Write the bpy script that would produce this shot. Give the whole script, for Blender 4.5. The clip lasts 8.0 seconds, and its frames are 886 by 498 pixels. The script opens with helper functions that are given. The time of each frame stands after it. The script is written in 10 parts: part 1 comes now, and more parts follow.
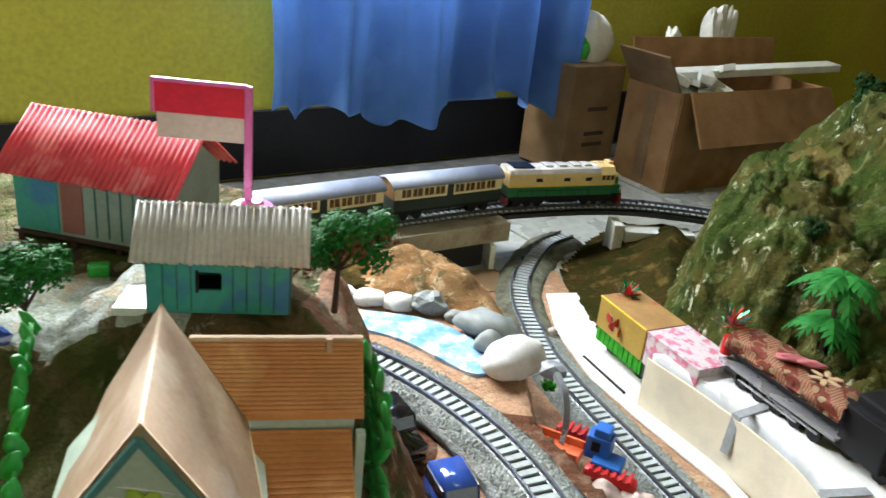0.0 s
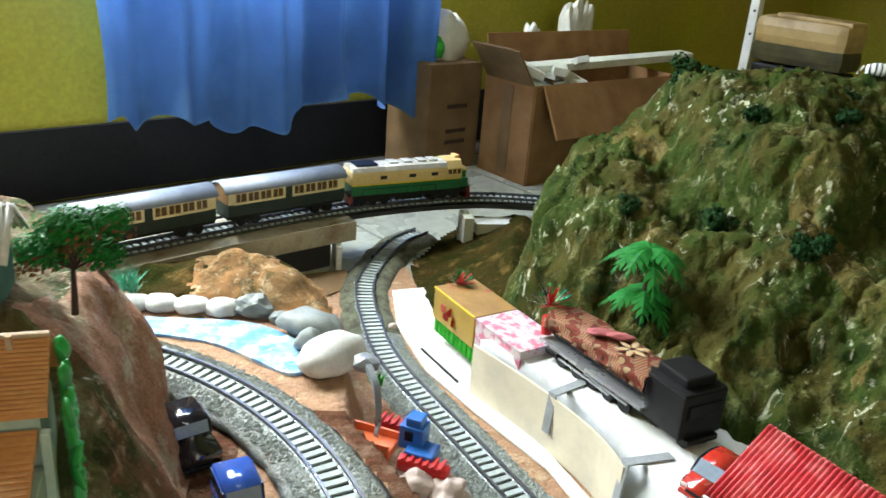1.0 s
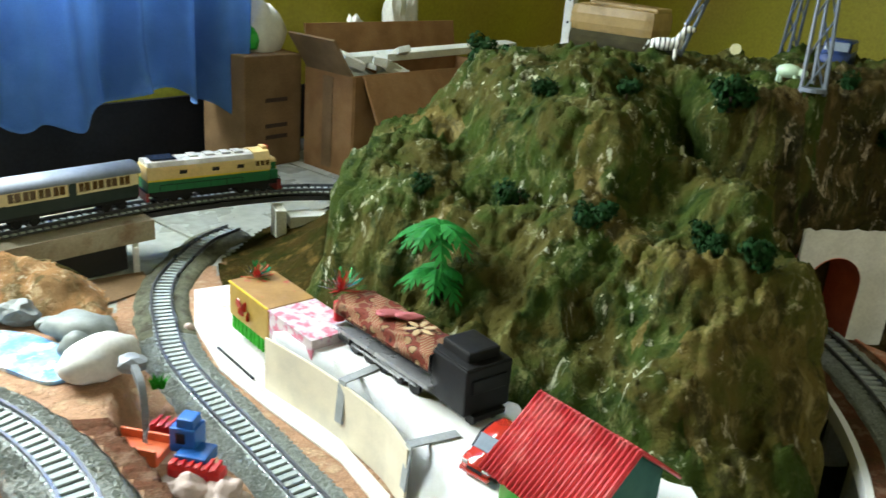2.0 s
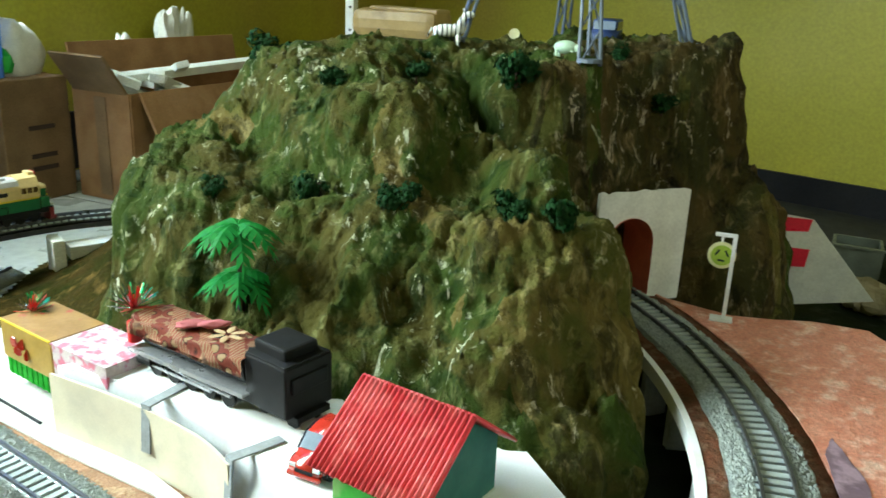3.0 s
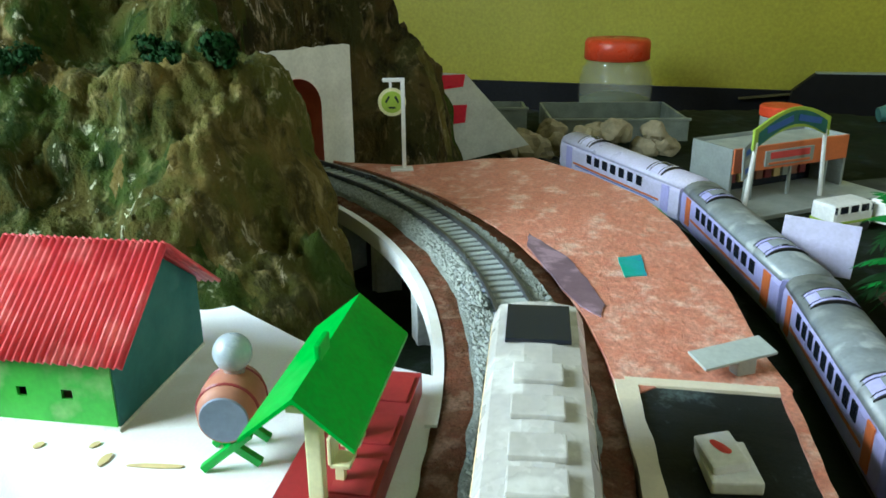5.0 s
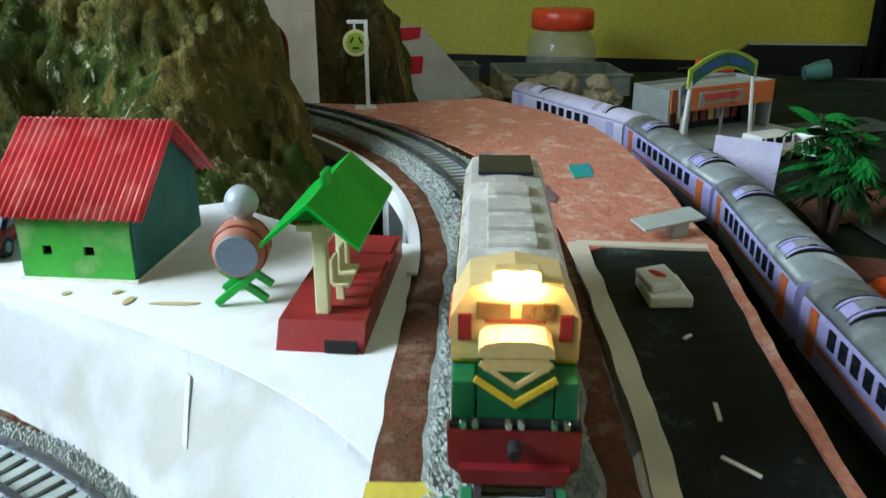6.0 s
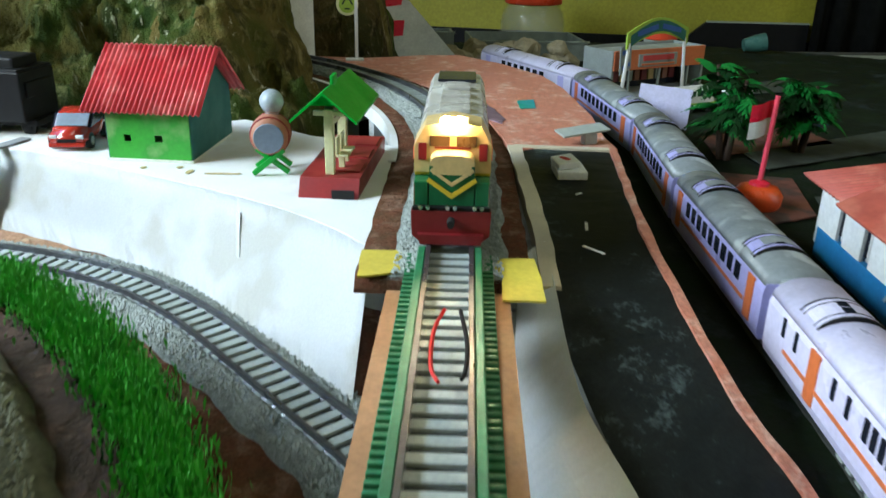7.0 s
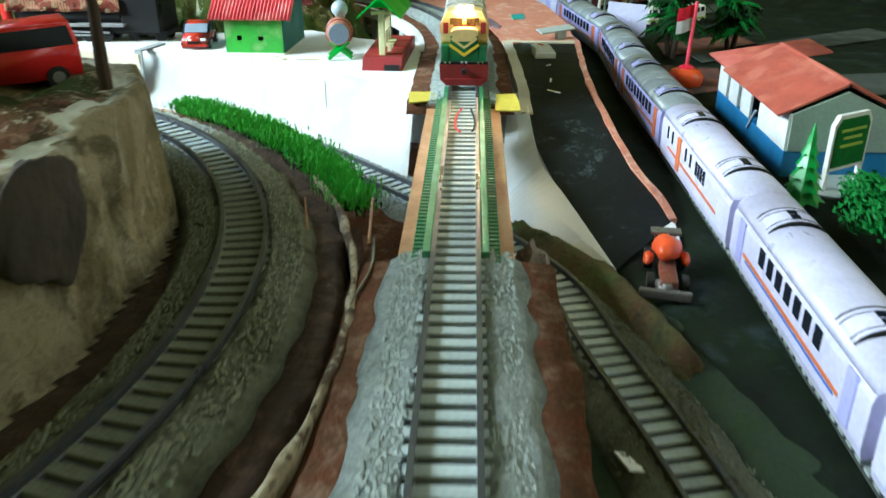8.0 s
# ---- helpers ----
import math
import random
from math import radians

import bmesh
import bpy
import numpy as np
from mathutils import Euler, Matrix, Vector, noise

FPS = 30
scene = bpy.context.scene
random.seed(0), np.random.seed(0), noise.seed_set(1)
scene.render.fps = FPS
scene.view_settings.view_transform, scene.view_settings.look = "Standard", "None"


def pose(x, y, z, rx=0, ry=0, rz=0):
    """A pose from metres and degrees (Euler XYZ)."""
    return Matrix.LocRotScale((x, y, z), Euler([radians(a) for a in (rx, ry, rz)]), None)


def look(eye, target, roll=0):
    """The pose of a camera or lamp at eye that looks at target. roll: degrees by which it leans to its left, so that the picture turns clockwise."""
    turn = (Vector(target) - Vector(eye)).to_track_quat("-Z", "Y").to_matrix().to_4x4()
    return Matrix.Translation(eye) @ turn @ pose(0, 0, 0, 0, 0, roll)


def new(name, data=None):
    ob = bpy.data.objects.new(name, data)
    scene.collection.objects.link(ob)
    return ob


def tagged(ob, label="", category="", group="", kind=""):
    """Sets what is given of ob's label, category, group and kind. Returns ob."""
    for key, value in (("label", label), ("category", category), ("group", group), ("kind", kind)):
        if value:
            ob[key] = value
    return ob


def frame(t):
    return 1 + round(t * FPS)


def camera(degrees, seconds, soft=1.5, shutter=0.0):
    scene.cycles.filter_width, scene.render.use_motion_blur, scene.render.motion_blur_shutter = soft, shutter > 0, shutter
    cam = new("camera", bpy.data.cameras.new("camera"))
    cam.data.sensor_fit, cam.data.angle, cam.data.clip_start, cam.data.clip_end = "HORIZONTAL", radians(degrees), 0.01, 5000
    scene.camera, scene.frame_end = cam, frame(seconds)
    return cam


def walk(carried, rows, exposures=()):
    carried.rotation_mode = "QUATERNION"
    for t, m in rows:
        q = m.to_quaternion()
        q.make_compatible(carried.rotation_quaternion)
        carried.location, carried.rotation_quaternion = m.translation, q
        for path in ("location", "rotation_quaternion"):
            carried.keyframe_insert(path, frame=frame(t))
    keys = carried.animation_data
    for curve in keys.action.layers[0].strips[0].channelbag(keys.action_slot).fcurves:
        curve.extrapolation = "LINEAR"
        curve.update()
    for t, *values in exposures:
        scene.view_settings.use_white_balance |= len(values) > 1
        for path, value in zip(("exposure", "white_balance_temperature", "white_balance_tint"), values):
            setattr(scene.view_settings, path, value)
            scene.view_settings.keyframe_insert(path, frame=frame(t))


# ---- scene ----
cam = camera(57.0, 8.0, 1.5, 0.22)
PATH = [
    (0, (0.0175, 0.0346, 0.3132), (0.1260, 1.8745, -0.4632), 6.19),
    (0.5, (0.0617, 0.0289, 0.3081), (0.2605, 1.8701, -0.4470), 5.39),
    (1, (0.1015, 0.0311, 0.3053), (0.3933, 1.8677, -0.4309), 4.50),
    (1.5, (0.1370, 0.0332, 0.2945), (0.5514, 1.8501, -0.4315), 4.05),
    (2, (0.1696, 0.0361, 0.2842), (0.7637, 1.8130, -0.4155), 4.64),
    (2.2, (0.1798, 0.0396, 0.2785), (0.8559, 1.7959, -0.3983), 4.67),
    (3.3, (0.1769, 0.0491, 0.2411), (1.3124, 1.5827, -0.3578), 1.28),
    (3.5, (0.1720, 0.0491, 0.2344), (1.3772, 1.5257, -0.3716), 0.70),
    (4, (0.1623, 0.0549, 0.2224), (1.5239, 1.3817, -0.3985), -1.17),
    (4.5, (0.1826, 0.0697, 0.1956), (1.6757, 1.2292, -0.4575), -1.33),
    (4.7, (0.1890, 0.0744, 0.1812), (1.7234, 1.1705, -0.4855), -0.83),
    (5.8, (0.1461, 0.0616, 0.1396), (1.7744, 0.9894, -0.5590), -0.19),
    (6, (0.1272, 0.0517, 0.1329), (1.7637, 0.9643, -0.5664), 0.02),
    (6.5, (0.0725, 0.0204, 0.1300), (1.7165, 0.9117, -0.5791), 0.49),
    (7, (0.0038, -0.0245, 0.1316), (1.6490, 0.8395, -0.6080), 1.26),
    (7.5, (-0.0919, -0.0734, 0.1360), (1.5355, 0.7641, -0.6703), 1.26),
    (8, (-0.2040, -0.1282, 0.1427), (1.3891, 0.7334, -0.7056), -0.17),
]
EXPOSURES = [(0.0, -0.36, 6900, 13), (1.0, -0.22, 6850, 7), (2.0, -0.18, 6900, 3), (3.5, 0.12, 6350, -9), (4.5, 0.14, 6000, -8), (5.8, -0.52, 6100, 3), (6.5, -0.56, 6100, 3), (7.2, -0.32, 6050, 1), (8.0, 0.04, 6000, -5)]
walk(cam, [(t, look(eye, target, roll)) for t, eye, target, roll in PATH], EXPOSURES)

# ---- light ----
world = bpy.data.worlds.new("world")
scene.world = world
world.use_nodes = True
wnodes = world.node_tree.nodes
sky = wnodes.new("ShaderNodeTexSky")
sky.sky_type, sky.sun_disc = "NISHITA", False
sky.sun_elevation, sky.sun_rotation = radians(40), radians(235)
world.node_tree.links.new(sky.outputs[0], wnodes["Background"].inputs[0])
wnodes["Background"].inputs[1].default_value = 0.10


def area_lamp(name, eye, target, sx, sy, power, colour):
    lamp = bpy.data.lights.new(name, "AREA")
    lamp.shape, lamp.size, lamp.size_y, lamp.energy, lamp.color = "RECTANGLE", sx, sy, power, colour
    ob = new(name, lamp)
    ob.matrix_world = look(eye, target)
    return ob


# Room axes: the long wall runs along ROOM degrees from +x.
ROOM = 33.0
FLOOR = -0.05


def room(u, v, z=0.0):
    """A place from metres along the long wall and towards it."""
    a = radians(ROOM)
    return Vector((u * math.cos(a) - v * math.sin(a), u * math.sin(a) + v * math.cos(a), z))


area_lamp("window_light", room(0.40, 1.055, 0.58), room(0.32, 0.10, 0.0), 0.95, 0.58, 86, (0.86, 0.94, 1.0))
# fill lamp added behind the camera, in an assumed unseen opening
area_lamp("south_fill_light", room(-0.15, -1.64, 0.92), room(0.25, 0.25, 0.05), 0.78, 1.85, 12.0, (1.0, 0.97, 0.90))
# ceiling fill added to lift dark tones; no lamp is known there
area_lamp("ceiling_fill_light", room(0.15, -0.35, 2.52), room(0.15, -0.35, 0), 1.2, 0.12, 5.0, (0.93, 1.0, 0.95))


# ---- materials ----
def material(name, colour, second=None, rough=0.6, metal=0.0, scale=60.0, fine=400.0, bump=0.15, mix=0.5,
             third=None, patch=9.0, over=(0.52, 0.62), stretch=1.0, per_object=0.0, transmit=0.0, coat=0.0, cut=(0.35, 0.65), alpha=1.0, relief=None, ragged=0.5):
    """A surface with broad variation, fine grain and relief, at sizes in cycles a metre."""
    m = bpy.data.materials.new(name)
    m.use_nodes = True
    n, link = m.node_tree.nodes, m.node_tree.links.new
    b = n["Principled BSDF"]
    b.inputs["Roughness"].default_value, b.inputs["Metallic"].default_value = rough, metal
    b.inputs["Transmission Weight"].default_value = transmit
    b.inputs["Coat Weight"].default_value = coat
    b.inputs["Alpha"].default_value = alpha
    where = n.new("ShaderNodeTexCoord")
    spot = where.outputs["Object"]
    if stretch != 1.0:
        longer = n.new("ShaderNodeMapping")
        longer.inputs["Scale"].default_value = (1, 1, stretch)
        link(spot, longer.inputs["Vector"])
        spot = longer.outputs["Vector"]

    def noise_at(size, detail, low, high):
        t = n.new("ShaderNodeTexNoise")
        t.inputs["Scale"].default_value, t.inputs["Detail"].default_value = size, detail
        t.inputs["Roughness"].default_value = ragged
        link(spot, t.inputs["Vector"])
        r = n.new("ShaderNodeMapRange")
        r.inputs["From Min"].default_value, r.inputs["From Max"].default_value = low, high
        link(t.outputs["Fac"], r.inputs["Value"])
        return r.outputs["Result"], t.outputs["Fac"]

    def blend(a, c, fac, how="MIX"):
        x = n.new("ShaderNodeMix")
        x.data_type, x.blend_type = "RGBA", how
        for value, slot in ((a, 6), (c, 7)):
            if isinstance(value, tuple):
                x.inputs[slot].default_value = (*value, 1)
            else:
                link(value, x.inputs[slot])
        if isinstance(fac, float):
            x.inputs[0].default_value = fac
        else:
            link(fac, x.inputs[0])
        return x.outputs[2]

    second = second or tuple(0.72 * c for c in colour)
    broad, _ = noise_at(scale, 5, *cut)
    grain, raw = noise_at(fine, 3, 0.3, 0.7)
    base = blend(colour, second, broad)
    if third:
        worn, _ = noise_at(patch, 6, *over)
        base = blend(base, third, worn)
    g = n.new("ShaderNodeMapRange")
    g.inputs["To Min"].default_value, g.inputs["To Max"].default_value = 1 - 0.3 * mix, 1 + 0.2 * mix
    link(grain, g.inputs["Value"])
    grey = n.new("ShaderNodeCombineColor")
    for k in range(3):
        link(g.outputs["Result"], grey.inputs[k])
    base = blend(base, grey.outputs[0], 1.0, "MULTIPLY")
    if per_object:
        info = n.new("ShaderNodeObjectInfo")
        r = n.new("ShaderNodeMapRange")
        r.inputs["To Min"].default_value, r.inputs["To Max"].default_value = 1 - per_object, 1 + per_object
        link(info.outputs["Random"], r.inputs["Value"])
        tone = n.new("ShaderNodeCombineColor")
        for k in range(3):
            link(r.outputs["Result"], tone.inputs[k])
        base = blend(base, tone.outputs[0], 1.0, "MULTIPLY")
    link(base, b.inputs["Base Color"])
    rr = n.new("ShaderNodeMapRange")
    rr.inputs["To Min"].default_value, rr.inputs["To Max"].default_value = max(0.02, rough - 0.1), min(1, rough + 0.1)
    link(broad, rr.inputs["Value"])
    link(rr.outputs["Result"], b.inputs["Roughness"])
    if bump:
        k = n.new("ShaderNodeBump")
        k.inputs["Strength"].default_value, k.inputs["Distance"].default_value = bump, 0.3 / fine
        link(raw, k.inputs["Height"])
        if relief:
            _, crag = noise_at(relief[0], 8, 0.0, 1.0)
            deep = n.new("ShaderNodeBump")
            deep.inputs["Strength"].default_value, deep.inputs["Distance"].default_value = 1.0, relief[1]
            link(crag, deep.inputs["Height"])
            link(deep.outputs["Normal"], k.inputs["Normal"])
        link(k.outputs["Normal"], b.inputs["Normal"])
    return m


def glowing(name, colour, strength):
    m = bpy.data.materials.new(name)
    m.use_nodes = True
    b = m.node_tree.nodes["Principled BSDF"]
    b.inputs["Base Color"].default_value = (*colour, 1)
    b.inputs["Emission Color"].default_value = (*colour, 1)
    b.inputs["Emission Strength"].default_value = strength
    return m


M = {
    "wall": material("yellow_wall_paint", (0.40, 0.36, 0.03), (0.33, 0.31, 0.025), 0.55, scale=3, fine=160, bump=0.08, third=(0.36, 0.29, 0.04), patch=1.5),
    "skirt": material("black_skirting_paint", (0.012, 0.012, 0.014), (0.02, 0.02, 0.022), 0.5, scale=6, fine=200),
    "ceiling": material("ceiling_paint", (0.6, 0.6, 0.55), (0.5, 0.5, 0.46), 0.8, scale=3),
    "tile": material("white_floor_tile", (0.40, 0.42, 0.37), (0.32, 0.34, 0.30), 0.3, scale=12, fine=90, bump=0.03, third=(0.42, 0.44, 0.38), patch=5),
    "grout": material("dark_grout", (0.06, 0.06, 0.055), rough=0.9),
    "curtain": material("blue_cotton", (0.085, 0.205, 0.46), (0.06, 0.155, 0.37), 0.9, scale=14, fine=900, bump=0.25, third=(0.16, 0.32, 0.60), patch=5),
    "card": material("brown_cardboard", (0.30, 0.155, 0.06), (0.22, 0.11, 0.04), 0.85, scale=25, fine=500, bump=0.1, third=(0.34, 0.19, 0.085), patch=7),
    "card_dark": material("old_cardboard", (0.22, 0.13, 0.06), (0.15, 0.09, 0.04), 0.9, scale=18, fine=400, bump=0.1),
    "foam": material("white_foam_board", (0.72, 0.74, 0.66), (0.6, 0.62, 0.55), 0.7, scale=30, fine=500, bump=0.1),
    "white": material("white_board", (0.84, 0.86, 0.88), (0.78, 0.80, 0.81), 0.55, scale=22, fine=900, bump=0.03, mix=0.15, third=(0.70, 0.70, 0.66), patch=20),
    "strip": material("dusty_white_paper", (0.70, 0.70, 0.66), (0.60, 0.58, 0.53), 0.8, scale=30, fine=500, bump=0.3, mix=0.6, third=(0.46, 0.34, 0.24), patch=38, over=(0.57, 0.70), ragged=0.65),
    "cream": material("cream_board", (0.66, 0.60, 0.46), (0.56, 0.50, 0.38), 0.6, scale=22, fine=700, bump=0.05, mix=0.15, third=(0.48, 0.44, 0.35), patch=16),
    "earth": material("red_brown_earth", (0.14, 0.05, 0.027), (0.10, 0.055, 0.03), 0.95, scale=80, fine=700, bump=0.9, mix=1.0, third=(0.20, 0.12, 0.08), patch=60, relief=(140, 0.006), ragged=0.62),
    "sand": material("orange_sand", (0.46, 0.26, 0.15), (0.34, 0.19, 0.11), 0.95, scale=60, fine=700, bump=0.9, mix=1.0, third=(0.52, 0.36, 0.22), patch=60, relief=(160, 0.006), ragged=0.62),
    "moss_bank": material("mossy_bank_soil", (0.090, 0.120, 0.020), (0.130, 0.065, 0.030), 0.95, scale=40, fine=420, bump=1.0, mix=1.0, third=(0.02, 0.024, 0.008), patch=60, over=(0.52, 0.70), relief=(200, 0.006), ragged=0.7),
    # black for the lower floor and for shade under the back deck
    "black_fill": material("plain_black_fill", (0.012, 0.013, 0.013), (0.022, 0.021, 0.018), 0.8, scale=30, fine=300, bump=0.2),
    "gravel": material("grey_ballast", (0.38, 0.42, 0.40), (0.23, 0.26, 0.235), 0.95, scale=160, fine=800, bump=1.0, mix=1.0, third=(0.34, 0.38, 0.34), patch=120, relief=(330, 0.004), ragged=0.7),
    "gravel_pale": material("pale_ballast", (0.44, 0.47, 0.45), (0.30, 0.32, 0.29), 0.95, scale=160, fine=800, bump=1.0, mix=1.0, third=(0.42, 0.33, 0.24), patch=60, over=(0.56, 0.70), relief=(330, 0.004), ragged=0.7),
    # olive copies for darker stretches; on the near ring they paint in shade
    "gravel_mossy": material("dark_olive_ballast", (0.185, 0.195, 0.125), (0.11, 0.112, 0.07), 0.95, scale=120, fine=800, bump=1.0, mix=1.0, third=(0.05, 0.045, 0.025), patch=50, over=(0.52, 0.66), relief=(330, 0.004), ragged=0.7),
    "chip_dark": material("dark_olive_chips", (0.22, 0.23, 0.155), (0.13, 0.135, 0.09), 0.9, scale=300, fine=900, bump=0.5),
    "stone_chip": material("ballast_chips", (0.42, 0.46, 0.44), (0.26, 0.29, 0.265), 0.9, scale=300, fine=900, bump=0.5),
    "plastic_track": material("dark_track_plastic", (0.02, 0.022, 0.026), (0.035, 0.036, 0.04), 0.45, scale=60, fine=500),
    "rail": material("rail_metal", (0.16, 0.17, 0.19), (0.10, 0.10, 0.11), 0.35, 0.75, scale=40, fine=500),
    "tie_pale": material("dusty_sleepers", (0.37, 0.42, 0.41), (0.27, 0.31, 0.30), 0.7, scale=60, fine=500, per_object=0.12),
    "tie_gap": material("dark_track_bed", (0.045, 0.05, 0.05), (0.07, 0.075, 0.07), 0.9, scale=90, fine=500),
    "yard": material("dark_yard_ground", (0.006, 0.008, 0.006), (0.011, 0.020, 0.008), 0.8, scale=30, fine=300, bump=0.6, third=(0.026, 0.036, 0.036), patch=28, over=(0.54, 0.68), ragged=0.72),
    "asphalt": material("black_road_board", (0.018, 0.022, 0.023), (0.036, 0.044, 0.044), 0.5, scale=30, fine=620, bump=0.4, mix=0.8, third=(0.15, 0.20, 0.20), patch=30, over=(0.56, 0.68), ragged=0.82),
    "redboard": material("red_painted_board", (0.52, 0.17, 0.105), (0.60, 0.27, 0.19), 0.6, scale=95, fine=420, bump=0.6, mix=1.0, third=(0.76, 0.52, 0.42), patch=44, over=(0.52, 0.68), ragged=0.7, relief=(120, 0.002)),
    "wood": material("plywood_strip", (0.42, 0.22, 0.11), (0.34, 0.17, 0.08), 0.6, scale=40, fine=500, bump=0.1),
    "deck_board": material("cream_deck_board", (0.40, 0.36, 0.26), (0.30, 0.26, 0.18), 0.8, scale=30, fine=400, bump=0.3, third=(0.20, 0.12, 0.07), patch=24, over=(0.56, 0.70)),
    "pier": material("grey_white_pier_board", (0.50, 0.53, 0.54), (0.40, 0.43, 0.44), 0.7, scale=40, fine=400),
    "greyboard": material("grey_board", (0.30, 0.32, 0.33), (0.23, 0.25, 0.26), 0.6, scale=40, fine=400),
    "green_plastic": material("green_plastic", (0.012, 0.36, 0.03), (0.008, 0.30, 0.025), 0.4, scale=40, fine=500, bump=0.03),
    "bridge_green": material("green_bridge_plastic", (0.03, 0.20, 0.085), (0.025, 0.14, 0.06), 0.45, scale=60),
    "pink_earth": material("pinkish_earth", (0.38, 0.20, 0.13), (0.28, 0.15, 0.09), 0.95, scale=50, fine=500, bump=1.0, mix=1.0, third=(0.46, 0.40, 0.28), patch=40, over=(0.52, 0.66), relief=(140, 0.006), ragged=0.65),
    "village_gravel": material("pale_village_gravel", (0.48, 0.53, 0.50), (0.30, 0.35, 0.27), 0.95, scale=60, fine=460, bump=1.0, mix=1.0, third=(0.46, 0.36, 0.22), patch=35, over=(0.52, 0.64), relief=(160, 0.005), ragged=0.65),
    "skirt_soil": material("brown_green_soil", (0.048, 0.032, 0.009), (0.022, 0.027, 0.006), 0.95, scale=26, fine=420, bump=1.0, mix=1.0, third=(0.15, 0.095, 0.03), patch=45, over=(0.54, 0.74), relief=(100, 0.008), ragged=0.65),
    # darkness of a hollow, put into a colour
    "cliff_dark": material("dark_hollow_paint", (0.020, 0.014, 0.010), (0.042, 0.032, 0.020), 0.95, scale=40, fine=260, bump=0.9),
    "cliff_rim": material("pale_plaster_rim", (0.42, 0.40, 0.31), (0.28, 0.27, 0.20), 0.9, scale=40, fine=260, bump=0.7, third=(0.10, 0.09, 0.05), patch=30),
}


def rock_paint(name, base, second, deep, brushed, pale, much):
    """Crumpled plaster, washed in two tones and brushed dry with a paler one where it stands proud, with pale runs."""
    m = bpy.data.materials.new(name)
    m.use_nodes = True
    n, link = m.node_tree.nodes, m.node_tree.links.new
    b = n["Principled BSDF"]
    b.inputs["Roughness"].default_value, b.inputs["Specular IOR Level"].default_value = 0.85, 0.12
    where = n.new("ShaderNodeTexCoord")

    def cloud(size, detail, ragged, tall=1.0, at=0.0, warp=0.0):
        mp = n.new("ShaderNodeMapping")
        mp.inputs["Scale"].default_value, mp.inputs["Location"].default_value = (1, 1, tall), (at, at, at)
        link(where.outputs["Object"], mp.inputs["Vector"])
        t = n.new("ShaderNodeTexNoise")
        t.inputs["Scale"].default_value, t.inputs["Detail"].default_value, t.inputs["Roughness"].default_value = size, detail, ragged
        t.inputs["Distortion"].default_value = warp
        link(mp.outputs["Vector"], t.inputs["Vector"])
        return t.outputs["Fac"]

    def ramp(value, low, high):
        r = n.new("ShaderNodeMapRange")
        r.interpolation_type = "SMOOTHSTEP"
        r.inputs["From Min"].default_value, r.inputs["From Max"].default_value = low, high
        link(value, r.inputs["Value"])
        return r.outputs["Result"]

    def times(a, c):
        x = n.new("ShaderNodeMath")
        x.operation = "MULTIPLY"
        link(a, x.inputs[0])
        if isinstance(c, float):
            x.inputs[1].default_value = c
        else:
            link(c, x.inputs[1])
        return x.outputs[0]

    def over(a, c, fac):
        x = n.new("ShaderNodeMix")
        x.data_type = "RGBA"
        for value, slot in ((a, 6), (c, 7)):
            if isinstance(value, tuple):
                x.inputs[slot].default_value = (*value, 1)
            else:
                link(value, x.inputs[slot])
        link(fac, x.inputs[0])
        return x.outputs[2]

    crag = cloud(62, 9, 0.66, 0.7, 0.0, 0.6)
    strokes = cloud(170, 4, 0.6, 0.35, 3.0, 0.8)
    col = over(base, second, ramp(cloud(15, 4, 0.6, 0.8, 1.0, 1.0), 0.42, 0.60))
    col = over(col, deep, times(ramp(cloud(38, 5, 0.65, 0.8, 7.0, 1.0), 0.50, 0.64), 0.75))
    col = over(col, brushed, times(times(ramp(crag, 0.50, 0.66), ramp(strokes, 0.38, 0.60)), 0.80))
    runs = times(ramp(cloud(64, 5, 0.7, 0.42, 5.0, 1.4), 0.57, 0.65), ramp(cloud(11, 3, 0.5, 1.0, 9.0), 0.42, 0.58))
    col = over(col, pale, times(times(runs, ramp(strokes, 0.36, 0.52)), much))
    link(col, b.inputs["Base Color"])
    coarse = n.new("ShaderNodeBump")
    coarse.inputs["Strength"].default_value, coarse.inputs["Distance"].default_value = 1.0, 0.008
    link(crag, coarse.inputs["Height"])
    fine = n.new("ShaderNodeBump")
    fine.inputs["Strength"].default_value, fine.inputs["Distance"].default_value = 0.9, 0.0026
    link(cloud(420, 4, 0.6), fine.inputs["Height"])
    link(coarse.outputs["Normal"], fine.inputs["Normal"])
    link(fine.outputs["Normal"], b.inputs["Normal"])
    return m


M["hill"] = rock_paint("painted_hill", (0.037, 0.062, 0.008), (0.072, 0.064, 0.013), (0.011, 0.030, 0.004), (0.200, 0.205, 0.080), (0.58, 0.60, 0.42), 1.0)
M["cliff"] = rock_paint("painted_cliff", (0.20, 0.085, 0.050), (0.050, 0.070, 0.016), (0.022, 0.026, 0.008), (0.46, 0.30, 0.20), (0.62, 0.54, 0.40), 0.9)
M["green_flock"] = material("dark_green_flock", (0.008, 0.022, 0.006), (0.020, 0.040, 0.010), 0.9, scale=60, fine=500, bump=0.8, mix=1.0, third=(0.004, 0.007, 0.004), patch=34, over=(0.54, 0.68), ragged=0.75)
# darker copy of the earth, with the near side's shade in its colour
M["dark_earth"] = material("dark_brown_earth", (0.060, 0.030, 0.016), (0.035, 0.020, 0.011), 0.95, scale=80, fine=700, bump=0.9, mix=1.0, third=(0.10, 0.055, 0.035), patch=60, relief=(140, 0.006), ragged=0.62)
